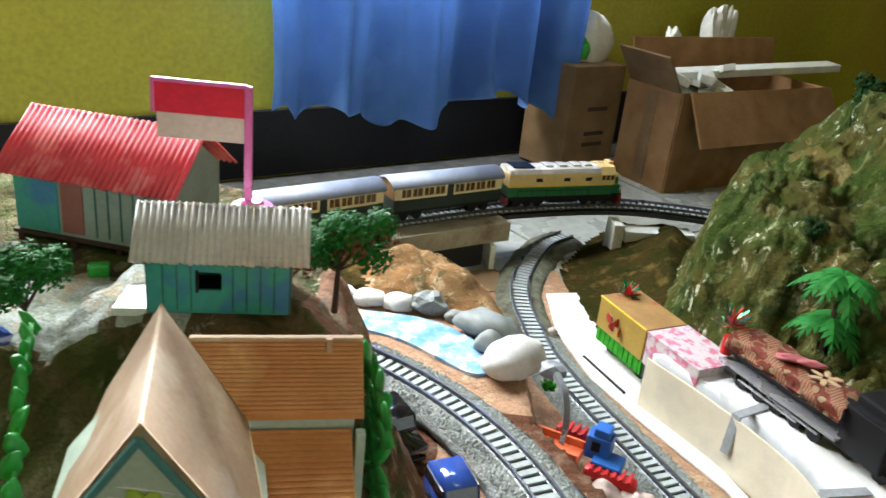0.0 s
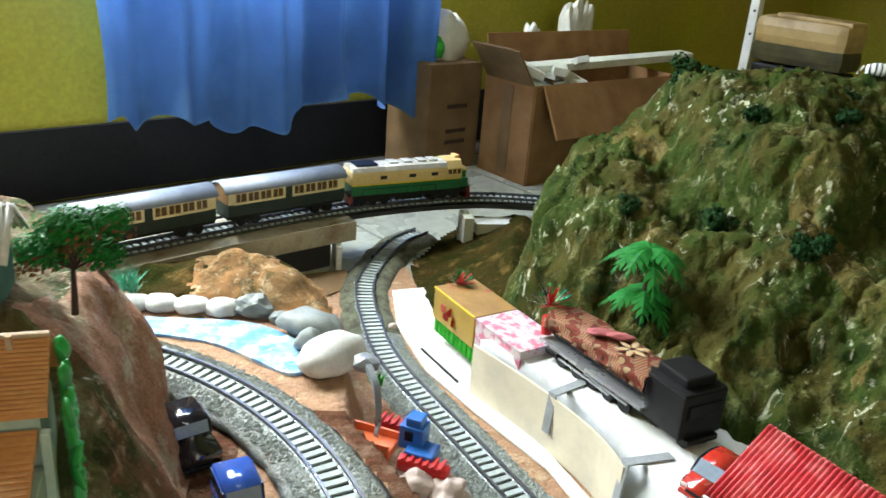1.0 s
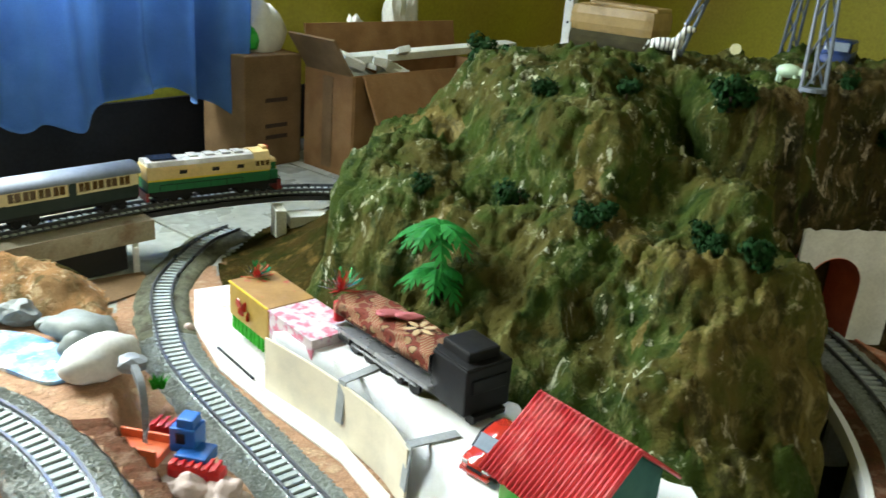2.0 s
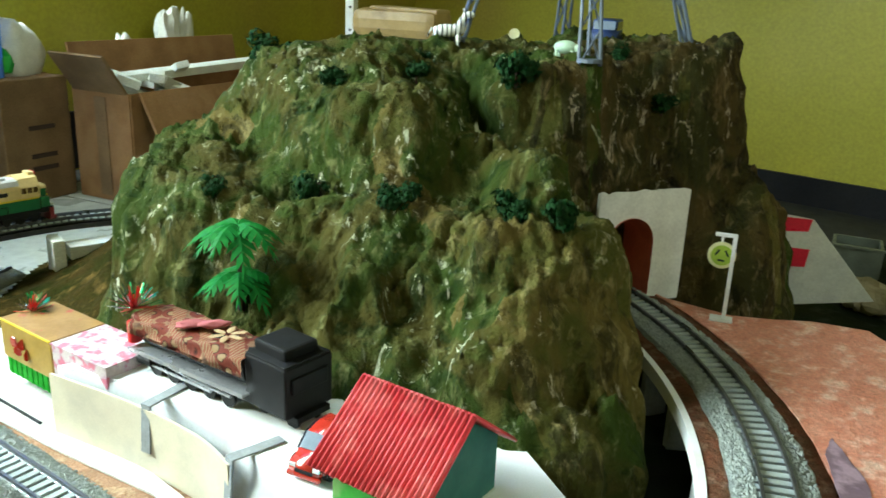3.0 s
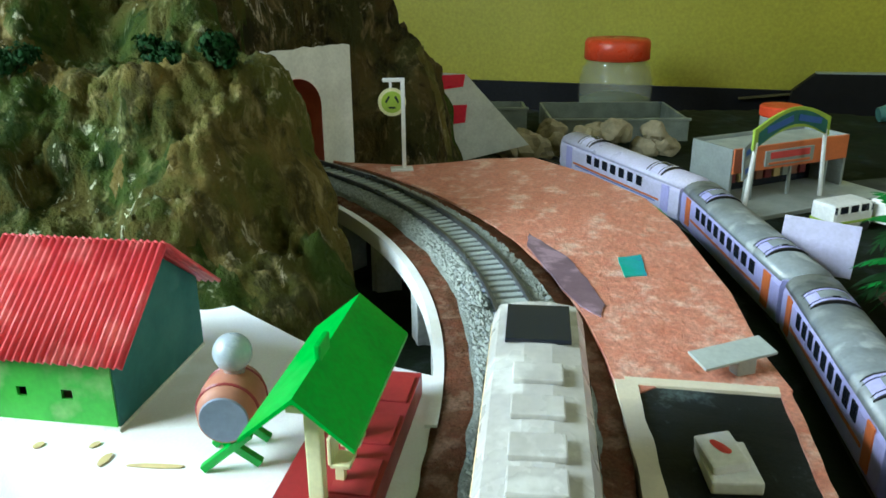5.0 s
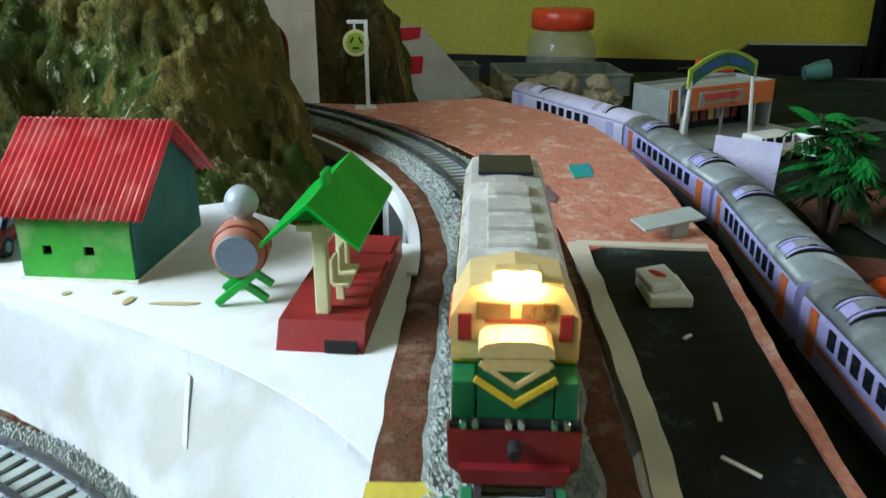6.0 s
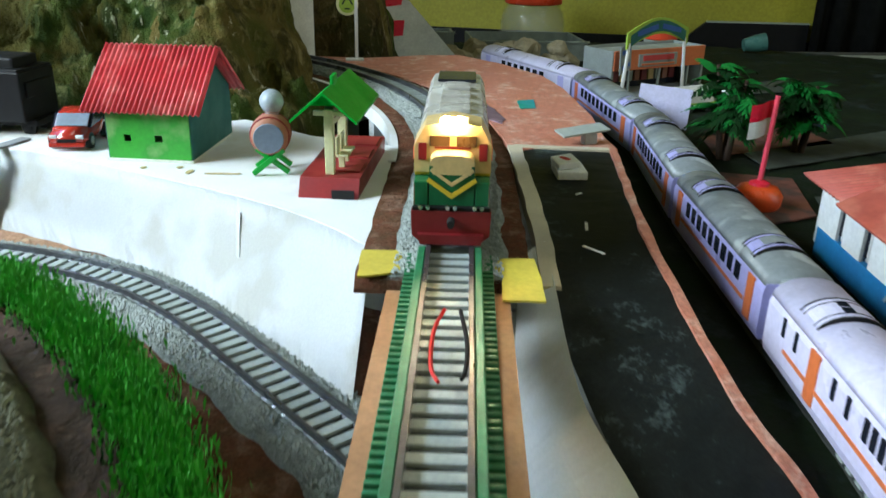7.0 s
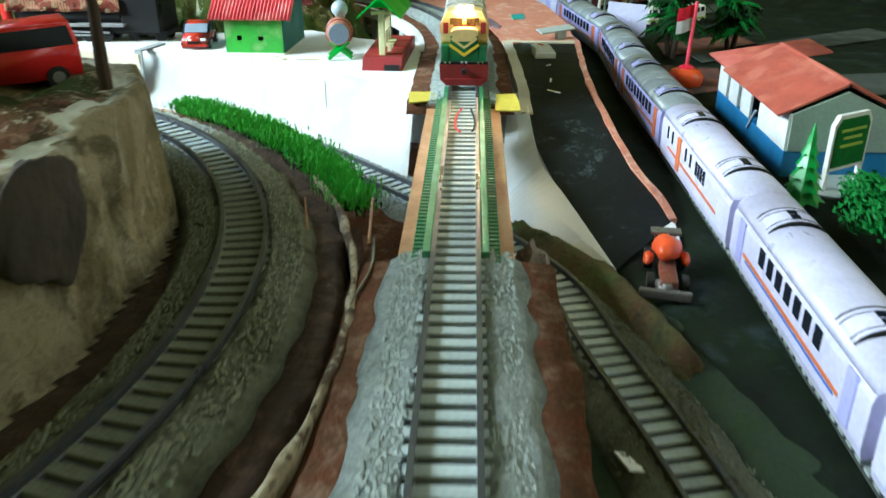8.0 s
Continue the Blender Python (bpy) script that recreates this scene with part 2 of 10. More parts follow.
M["foam_rim"] = material("soiled_cream_foam", (0.42, 0.36, 0.25), (0.20, 0.15, 0.09), 0.9, scale=90, fine=500, bump=0.6, mix=0.8, third=(0.06, 0.036, 0.02), patch=70, over=(0.48, 0.56), ragged=0.7)
M["trough"] = material("grey_beige_plaster", (0.22, 0.20, 0.14), (0.12, 0.10, 0.065), 0.9, scale=60, fine=400, bump=0.6, mix=0.8, third=(0.05, 0.035, 0.02), patch=35)
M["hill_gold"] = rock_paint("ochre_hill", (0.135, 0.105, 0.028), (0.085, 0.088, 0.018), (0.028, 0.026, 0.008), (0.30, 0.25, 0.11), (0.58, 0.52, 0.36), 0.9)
# shade on the near ring is put into these sleepers' colour
M["tie_shaded"] = material("shaded_sleepers", (0.16, 0.17, 0.125), (0.10, 0.11, 0.075), 0.9, scale=90, fine=600, bump=0.4, mix=0.8, third=(0.05, 0.05, 0.03), patch=50)
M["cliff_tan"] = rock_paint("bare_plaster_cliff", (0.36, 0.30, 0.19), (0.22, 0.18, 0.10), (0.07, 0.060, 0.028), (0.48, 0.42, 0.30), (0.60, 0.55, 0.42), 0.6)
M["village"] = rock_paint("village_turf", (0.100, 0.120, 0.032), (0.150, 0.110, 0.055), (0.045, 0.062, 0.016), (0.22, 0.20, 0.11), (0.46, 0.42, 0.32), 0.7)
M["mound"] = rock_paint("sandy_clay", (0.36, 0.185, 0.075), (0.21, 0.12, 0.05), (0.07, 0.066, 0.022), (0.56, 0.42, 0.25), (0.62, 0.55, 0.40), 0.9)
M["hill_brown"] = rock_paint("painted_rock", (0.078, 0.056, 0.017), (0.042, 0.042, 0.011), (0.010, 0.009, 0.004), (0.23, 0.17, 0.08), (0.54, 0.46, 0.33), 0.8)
for key, gloss in (("skirt", 0.08), ("yard", 0.12), ("asphalt", 0.25), ("earth", 0.1), ("tie_gap", 0.2), ("skirt_soil", 0.03), ("pink_earth", 0.15)):
    M[key].node_tree.nodes["Principled BSDF"].inputs["Specular IOR Level"].default_value = gloss

# the curtain lets some daylight through
weave = M["curtain"].node_tree
thin = weave.nodes.new("ShaderNodeBsdfTranslucent")
thin.inputs["Color"].default_value = (0.20, 0.42, 0.80, 1)
both = weave.nodes.new("ShaderNodeMixShader")
both.inputs[0].default_value = 0.10
weave.links.new(weave.nodes["Principled BSDF"].outputs[0], both.inputs[1])
weave.links.new(thin.outputs[0], both.inputs[2])
weave.links.new(both.outputs[0], weave.nodes["Material Output"].inputs[0])


# ---- building helpers ----
def finish(name, bm, mat, parent=None, smooth=False, label=""):
    """Link a bmesh as one mesh object."""
    me = bpy.data.meshes.new(name)
    bm.to_mesh(me)
    bm.free()
    for m in (mat if isinstance(mat, (list, tuple)) else [mat]):
        me.materials.append(m)
    if smooth:
        me.polygons.foreach_set("use_smooth", [True] * len(me.polygons))
    ob = new(name, me)
    ob.parent = parent
    if label:
        tagged(ob, label)
    return ob


def part(name, bm, mat, parent, label="", smooth=False):
    return finish(name, bm, mat, parent, smooth, label)


def setting(name, bm, mat, label, category, smooth=False):
    return tagged(finish(name, bm, mat, None, smooth), label, category, kind="structure")


def thing(name, m, label, category, group="", kind=""):
    """An Empty at the thing's base, which its parts are children of."""
    ob = new(name)
    ob.empty_display_size = 0.01
    ob.matrix_basis = m
    return tagged(ob, label, category, group, kind)


def add_box(bm, size, centre=(0, 0, 0), bevel=0.0, turn=None):
    """A box of that size, its edges bevelled."""
    made = bmesh.ops.create_cube(bm, size=1)["verts"]
    bmesh.ops.scale(bm, vec=size, verts=made)
    if bevel:
        edges = list({e for v in made for e in v.link_edges})
        made = list({v for f in bmesh.ops.bevel(bm, geom=edges, offset=bevel, segments=2, affect="EDGES", profile=0.6)["faces"] for v in f.verts} | {v for v in made if v.is_valid})
    if turn:
        bmesh.ops.transform(bm, matrix=turn, verts=made)
    bmesh.ops.translate(bm, vec=centre, verts=made)
    return made


def box(size, centre=(0, 0, 0), bevel=0.0, turn=None):
    bm = bmesh.new()
    add_box(bm, size, centre, bevel, turn)
    return bm


def add_cylinder(bm, r1, r2, depth, centre=(0, 0, 0), sides=20, axis="z"):
    made = bmesh.ops.create_cone(bm, cap_ends=True, segments=sides, radius1=r1, radius2=r2, depth=depth)["verts"]
    turn = {"z": Matrix.Identity(4), "x": pose(0, 0, 0, 0, 90, 0), "y": pose(0, 0, 0, -90, 0, 0)}[axis]
    bmesh.ops.transform(bm, matrix=Matrix.Translation(centre) @ turn, verts=made)
    return made


def cylinder(r1, r2, depth, centre=(0, 0, 0), sides=20, axis="z"):
    bm = bmesh.new()
    add_cylinder(bm, r1, r2, depth, centre, sides, axis)
    return bm


def add_prism(bm, outline, low, high, matrix=None):
    """A solid from an outline in x, y, between two heights."""
    bottom = [bm.verts.new((x, y, low)) for x, y in outline]
    top = [bm.verts.new((x, y, high)) for x, y in outline]
    n = len(outline)
    bm.faces.new(top)
    bm.faces.new(bottom[::-1])
    for i in range(n):
        bm.faces.new((bottom[i], bottom[(i + 1) % n], top[(i + 1) % n], top[i]))
    if matrix:
        bmesh.ops.transform(bm, matrix=matrix, verts=bottom + top)
    return bottom + top


def prism(outline, low, high, matrix=None):
    bm = bmesh.new()
    add_prism(bm, outline, low, high, matrix)
    bmesh.ops.recalc_face_normals(bm, faces=bm.faces)
    return bm


def add_lathe(bm, profile, sides=24, centre=(0, 0, 0)):
    """A turned shape from (radius, height) pairs."""
    rings = []
    for r, z in profile:
        rings.append([bm.verts.new((centre[0] + r * math.cos(2 * math.pi * k / sides), centre[1] + r * math.sin(2 * math.pi * k / sides), centre[2] + z)) for k in range(sides)])
    for a, b in zip(rings, rings[1:]):
        for k in range(sides):
            bm.faces.new((a[k], a[(k + 1) % sides], b[(k + 1) % sides], b[k]))
    bm.faces.new(rings[0][::-1])
    bm.faces.new(rings[-1])


def lathe(profile, sides=24, centre=(0, 0, 0)):
    bm = bmesh.new()
    add_lathe(bm, profile, sides, centre)
    return bm


def add_rod(bm, a, b, r1, r2=None, sides=8):
    a, b = Vector(a), Vector(b)
    turn = (b - a).to_track_quat("Z", "Y").to_matrix().to_4x4()
    made = bmesh.ops.create_cone(bm, cap_ends=True, segments=sides, radius1=r1, radius2=r2 if r2 is not None else r1, depth=(b - a).length)["verts"]
    bmesh.ops.transform(bm, matrix=Matrix.Translation((a + b) / 2) @ turn, verts=made)
    return made


def rod(a, b, r1, r2=None, sides=8):
    bm = bmesh.new()
    add_rod(bm, a, b, r1, r2, sides)
    return bm


def spline(points, step=0.004):
    """Even steps along a smooth curve through the points."""
    pts = [Vector((*p, 0)) if len(p) == 2 else Vector(p) for p in points]
    pts = [2 * pts[0] - pts[1]] + pts + [2 * pts[-1] - pts[-2]]
    raw = []
    for p0, p1, p2, p3 in zip(pts, pts[1:], pts[2:], pts[3:]):
        for k in range(24):
            u = k / 24
            raw.append(0.5 * (2 * p1 + (p2 - p0) * u + (2 * p0 - 5 * p1 + 4 * p2 - p3) * u * u + (3 * p1 - p0 - 3 * p2 + p3) * u ** 3))
    raw.append(pts[-2])
    out, carry = [raw[0]], 0.0
    for a, b in zip(raw, raw[1:]):
        length = (b - a).length
        while carry + length >= step:
            a = a + (b - a) * ((step - carry) / length)
            length, carry = (b - a).length, 0.0
            out.append(a)
        carry += length
    return out


def resample(line, step):
    """The same line in even steps of another length."""
    out, carry = [line[0]], 0.0
    for a, b in zip(line, line[1:]):
        length = (b - a).length
        while length > 0 and carry + length >= step:
            a = a + (b - a) * ((step - carry) / length)
            length, carry = (b - a).length, 0.0
            out.append(a)
        carry += length
    return out


def frames_along(line):
    """For each step: the place, the way along and the way to the right."""
    out = []
    for i, p in enumerate(line):
        along = (line[min(i + 1, len(line) - 1)] - line[max(i - 1, 0)])
        along.z = 0
        along.normalize()
        out.append((p, along, Vector((along.y, -along.x, 0))))
    return out


def add_sweep(bm, line, section, closed=True, wobble=0.0, seed=0):
    """A section of (right, up) pairs carried along a line."""
    rings = []
    for i, (p, along, right) in enumerate(frames_along(line)):
        ring = []
        for j, (x, z) in enumerate(section):
            k = wobble * noise.noise(Vector((p.x * 60 + seed, p.y * 60 + j * 3.1, j * 1.7)))
            ring.append(bm.verts.new(p + right * (x + k) + Vector((0, 0, z + (0.4 * k if j not in (0, len(section) - 1) else 0)))))
        rings.append(ring)
    n = len(section)
    for a, b in zip(rings, rings[1:]):
        for k in range(n if closed else n - 1):
            bm.faces.new((a[k], b[k], b[(k + 1) % n], a[(k + 1) % n]))
    if closed:
        bm.faces.new(rings[0])
        bm.faces.new(rings[-1][::-1])


def sweep(line, section, closed=True, wobble=0.0, seed=0):
    bm = bmesh.new()
    add_sweep(bm, line, section, closed, wobble, seed)
    bmesh.ops.recalc_face_normals(bm, faces=bm.faces)
    return bm


def inside(x, y, polygon):
    hit = False
    for (x1, y1), (x2, y2) in zip(polygon, polygon[1:] + polygon[:1]):
        if (y1 > y) != (y2 > y) and x < (x2 - x1) * (y - y1) / (y2 - y1) + x1:
            hit = not hit
    return hit


def edge_distance(x, y, polygon):
    best = 9.0
    for (x1, y1), (x2, y2) in zip(polygon, polygon[1:] + polygon[:1]):
        dx, dy = x2 - x1, y2 - y1
        u = max(0, min(1, ((x - x1) * dx + (y - y1) * dy) / (dx * dx + dy * dy)))
        best = min(best, math.hypot(x - x1 - u * dx, y - y1 - u * dy))
    return best


def fractal(x, y, z=0.0, octaves=4):
    total, size, gain = 0.0, 1.0, 1.0
    for _ in range(octaves):
        total += gain * noise.noise(Vector((x * size, y * size, z + size)))
        size, gain = size * 2.1, gain * 0.5
    return total


def terrain(name, polygon, height, cell, mat, label, category, low, pick=None, mats=None):
    """A relief over a polygon: height(x, y, distance from the edge); it falls to low at the edge."""
    xs, ys = [p[0] for p in polygon], [p[1] for p in polygon]
    x0, y0 = min(xs) - cell, min(ys) - cell
    nx, ny = int((max(xs) - x0) / cell) + 3, int((max(ys) - y0) / cell) + 3
    verts, index, faces, slots = [], {}, [], []
    for j in range(ny):
        for i in range(nx):
            x, y = x0 + i * cell, y0 + j * cell
            d = edge_distance(x, y, polygon)
            if not inside(x, y, polygon):
                if d > cell * 1.5:
                    continue
                d = 0.0
            index[i, j] = len(verts)
            verts.append((x + 0.25 * cell * fractal(x * 90, y * 90, 3, 2), y + 0.25 * cell * fractal(x * 90, y * 90, 8, 2), height(x, y, d) if d > 0 else low))
    for j in range(ny - 1):
        for i in range(nx - 1):
            quad = [(i, j), (i + 1, j), (i + 1, j + 1), (i, j + 1)]
            if all(q in index for q in quad):
                faces.append([index[q] for q in quad])
                slots.append(pick(x0 + i * cell, y0 + j * cell) if pick else 0)
    me = bpy.data.meshes.new(name)
    me.from_pydata(verts, [], faces)
    for m in mats or [mat]:
        me.materials.append(m)
    me.polygons.foreach_set("material_index", slots)
    me.polygons.foreach_set("use_smooth", [True] * len(faces))
    me.update()
    return tagged(new(name, me), label, category, kind="structure")


# ---- room ----
WALL_V, BACK_V, BACK_U, TOP = 1.02, -1.6, -1.55, 2.6
SKIRT_TOP = 0.04
# the far wall leans a little from the square; the floor before it lies lower than the tiles under the layout
FAR_O, FAR_D = Vector((1.745, 0.90, 0)), Vector((0.311, -0.950, 0)).normalized()
FAR_N = Vector((-0.950, -0.311, 0)).normalized()
NORTH_U, SOUTH_U, STEP_U, LOW_FLOOR = 2.277, 1.581, 1.32, -0.150


def far(s, off, z):
    """A place from metres along the far wall and out from it."""
    p = FAR_O + FAR_D * s + FAR_N * off
    return Vector((p.x, p.y, z))


def room_wall(name, u0, v0, u1, v1, low, high, mat, thick=0.1, holes=()):
    """A wall from one corner to another, with rectangular openings (along0, along1, low, high)."""
    a, b = room(u0, v0), room(u1, v1)
    length = (b - a).length
    along = (b - a).normalized()
    out = Vector((along.y, -along.x, 0))
    bm = bmesh.new()
    spans = [(0, length, low, high)]
    for h0, h1, z0, z1 in holes:
        spans = [(0, h0, low, high), (h1, length, low, high), (h0, h1, low, z0), (h0, h1, z1, high)]
    for s0, s1, z0, z1 in spans:
        made = add_box(bm, (s1 - s0, thick, z1 - z0))
        m = Matrix.Translation(a + along * ((s0 + s1) / 2) + out * thick / 2 + Vector((0, 0, (z0 + z1) / 2))) @ Matrix.Rotation(math.atan2(along.y, along.x), 4, "Z")
        bmesh.ops.transform(bm, matrix=m, verts=made)
    return setting(name, bm, mat, "plain yellow painted plaster wall of the room", "wall")


def far_prism(outline, off0, off1):
    """A flat shape on the far wall, given along the wall and in height, between two distances from it."""
    bm = bmesh.new()
    a = [bm.verts.new(far(k, off0, z)) for k, z in outline]
    b = [bm.verts.new(far(k, off1, z)) for k, z in outline]
    bm.faces.new(a)
    bm.faces.new(b[::-1])
    for k in range(len(a)):
        q = (k + 1) % len(a)
        bm.faces.new((a[k], b[k], b[q], a[q]))
    bmesh.ops.recalc_face_normals(bm, faces=bm.faces)
    return bm


def build_room():
    a = radians(ROOM)

    def slab(u0, u1, v0, v1, low, high):
        bm = box((u1 - u0, v1 - v0, high - low))
        bmesh.ops.transform(bm, matrix=Matrix.Translation(room((u0 + u1) / 2, (v0 + v1) / 2, (low + high) / 2)) @ Matrix.Rotation(a, 4, "Z"), verts=bm.verts)
        return bm

    floor = setting("floor", slab(BACK_U - 0.2, STEP_U, BACK_V - 0.2, WALL_V + 0.15, LOW_FLOOR - 0.06, FLOOR - 0.004), M["grout"], "white ceramic tiled floor with dark joints", "floor")
    setting("floor_lower", slab(STEP_U, NORTH_U + 0.3, BACK_V - 0.2, WALL_V + 0.15, LOW_FLOOR - 0.06, LOW_FLOOR), M["black_fill"], "dark lower floor before the far wall", "floor")
    room_wall("wall_north", BACK_U, WALL_V, NORTH_U, WALL_V, LOW_FLOOR, TOP, M["wall"], -0.1, holes=[(1.45, 2.45, 0.27, 0.89)])
    room_wall("wall_east", NORTH_U, WALL_V, SOUTH_U, BACK_V, LOW_FLOOR, TOP, M["wall"], -0.1)
    # south opening is assumed, made for the fill lamp
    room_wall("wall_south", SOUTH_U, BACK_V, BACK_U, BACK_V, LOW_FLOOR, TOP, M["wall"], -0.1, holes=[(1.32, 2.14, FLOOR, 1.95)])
    room_wall("wall_west", BACK_U, BACK_V, BACK_U, WALL_V, LOW_FLOOR, TOP, M["wall"], -0.1)
    setting("ceiling", slab(BACK_U - 0.1, NORTH_U + 0.2, BACK_V - 0.1, WALL_V + 0.1, TOP, TOP + 0.08), M["ceiling"], "plain off-white painted ceiling", "ceiling")
    # dark painted band at the foot of the walls
    setting("baseboard_north", slab(BACK_U + 0.005, 1.42, WALL_V - 0.008, WALL_V, FLOOR, SKIRT_TOP), M["skirt"], "black painted band along the foot of the wall", "baseboard")
    setting("baseboard_east", far_prism([(-1.2, LOW_FLOOR), (-1.2, -0.090), (1.40, -0.094), (1.40, LOW_FLOOR)], 0.0, 0.008), M["skirt"], "black painted band along the foot of the far wall", "baseboard")
    # tiles
    size = 0.30
    me = None
    for i in range(-6, 6):
        for j in range(-6, 5):
            u, v = (i + 0.5) * size + 0.06, (j + 0.5) * size + 0.04
            if not (BACK_U + 0.1 < u < STEP_U - 0.14 and BACK_V + 0.1 < v < WALL_V - 0.1):
                continue
            if me is None:
                bm = box((size - 0.004, size - 0.004, 0.006), (0, 0, -0.003), 0.0012)
                me = bpy.data.meshes.new("tile")
                bm.to_mesh(me)
                bm.free()
                me.materials.append(M["tile"])
            t = new("tile", me)
            t.matrix_basis = Matrix.Translation(room(u, v, FLOOR)) @ Matrix.Rotation(a, 4, "Z")
            t.parent = floor


build_room()


# ---- tracks ----
def arc(cx, cy, r, a0, a1, step=0.004):
    n = max(2, int(abs(radians(a1 - a0)) * r / step))
    return [Vector((cx + r * math.cos(radians(a0 + (a1 - a0) * k / n)), cy + r * math.sin(radians(a0 + (a1 - a0) * k / n)), 0)) for k in range(n + 1)]


def lifted(line, z):
    return [Vector((p.x, p.y, z)) for p in line]


MAIN_Z, LOW_Z, RING_Z = 0.002, -0.049, 0.004
# main line: straight over the bridge, then a left-hand bend into the tunnel and round behind the mountain
straight = spline([(-0.30, -0.170), (-0.058, -0.050), (0.354, 0.154), (0.42, 0.187)])
bend = arc(0.22, 0.59, 0.45, -63.7, -2)
hidden = spline([bend[-1][:2], (0.675, 0.66), (0.60, 0.80), (0.50, 0.885), (0.409, 0.931), (0.345, 0.946), (0.277, 0.948), (0.206, 0.930), (0.121, 0.894), (0.018, 0.832), (-0.093, 0.754), (-0.30, 0.615)])
MAIN = straight + bend[1:] + hidden[1:]
LOWER = spline([(0.22, 0.955), (0.184, 0.91), (0.146, 0.80), (0.149, 0.70), (0.165, 0.625), (0.214, 0.505), (0.252, 0.405), (0.266, 0.32), (0.257, 0.25), (0.226, 0.165), (0.19, 0.08), (0.139, -0.003), (0.087, -0.048), (0.041, -0.087), (-0.037, -0.151), (-0.12, -0.235)])
RING = arc(-0.155, 0.31, 0.286, 75, -85)
GAUGE = 0.0175


def track(name, line, z, label, sleepers_from, sleepers_to, pitch=0.0076, mat=None, shaded_below=None):
    """Rails on a dark plastic bed with pale sleepers, each sleeper a piece of its own."""
    t = thing(name, Matrix.Identity(4), label, "railway track")
    on = lifted(line, z)
    part("track_bed", sweep(on, [(-0.0125, 0), (-0.0125, 0.0012), (0.0125, 0.0012), (0.0125, 0)]), M["tie_gap"], t)
    for side in (-1, 1):
        x = side * GAUGE / 2
        part("rail", sweep(on, [(x - 0.0013, 0.0012), (x - 0.0011, 0.0022), (x - 0.0004, 0.0026), (x - 0.0009, 0.0048), (x - 0.0009, 0.0060), (x + 0.0009, 0.0060), (x + 0.0009, 0.0048), (x + 0.0004, 0.0026), (x + 0.0011, 0.0022), (x + 0.0013, 0.0012)]), M["rail"], t, "dark metal rail")
    bm = box((0.0245, 0.0046, 0.0018), (0, 0, 0.0018), 0.0004)
    me = bpy.data.meshes.new("sleeper")
    bm.to_mesh(me)
    bm.free()
    # darker copy for sleepers whose shade is painted in
    worn = me.copy()
    me.materials.append(mat or M["tie_pale"])
    worn.materials.append(M["tie_shaded"])
    for p, way, right in frames_along(resample(on, pitch)):
        if not (sleepers_from[0] < p.x < sleepers_to[0] and sleepers_from[1] < p.y < sleepers_to[1]):
            continue
        o = new("sleeper", worn if shaded_below is not None and p.y < shaded_below else me)
        o.matrix_basis = Matrix.Translation(p) @ Matrix.Rotation(math.atan2(right.y, right.x), 4, "Z")
        o.parent = t
    return t


def ballast(name, line, z, low, half, mat, label, wobble=0.003, seed=1, top=0.0):
    on = lifted(line, z)
    bm = sweep(on, [(-half - 0.006, low - z), (-half, top + 0.0004), (-0.0118, top + 0.0037), (-0.0106, top + 0.0034), (-0.0104, top), (0.0104, top), (0.0106, top + 0.0034), (0.0118, top + 0.0037), (half, top + 0.0004), (half + 0.006, low - z)], True, wobble, seed)
    return setting(name, bm, mat, label, "ballast", True)


def chips(name, line, z, inner, outer, count, seed, mat, label):
    """Loose stone chips along both shoulders of a track, as one stretch."""
    rng = random.Random(seed)
    fr = frames_along(lifted(line, z))
    verts, faces = [], []
    for _ in range(count):
        p, way, right = rng.choice(fr)
        x = rng.choice((-1, 1)) * rng.uniform(inner, outer)
        c = p + right * x + way * rng.uniform(-0.002, 0.002)
        c.z -= 0.26 * (abs(x) - inner)
        r = rng.uniform(0.0004, 0.0012)
        base = len(verts)
        for dx, dy, dz in ((1, 0, 0), (-0.5, 0.9, 0.1), (-0.6, -0.8, 0), (0.1, 0.1, 1.1), (0, 0, -0.8)):
            verts.append((c.x + r * dx * rng.uniform(0.7, 1.3), c.y + r * dy * rng.uniform(0.7, 1.3), c.z + r * dz + 0.0004))
        faces += [(base, base + 1, base + 3), (base + 1, base + 2, base + 3), (base + 2, base, base + 3), (base + 1, base, base + 4), (base + 2, base + 1, base + 4), (base, base + 2, base + 4)]
    me = bpy.data.meshes.new(name)
    me.from_pydata(verts, [], faces)
    me.materials.append(mat)
    return tagged(new(name, me), label, "gravel", kind="stuff")


# ---- the layout: boards, embankments, mountain, village hill ----
PLAZA_EDGE = [(0.228, 0.600), (0.268, 0.545), (0.298, 0.480), (0.307, 0.420), (0.310, 0.335), (0.307, 0.250), (0.297, 0.195), (0.280, 0.153)]
PLAZA_FOOT = [(0.226, 0.592), (0.262, 0.530), (0.288, 0.465), (0.293, 0.410), (0.293, 0.335), (0.279, 0.265), (0.256, 0.205), (0.226, 0.128)]


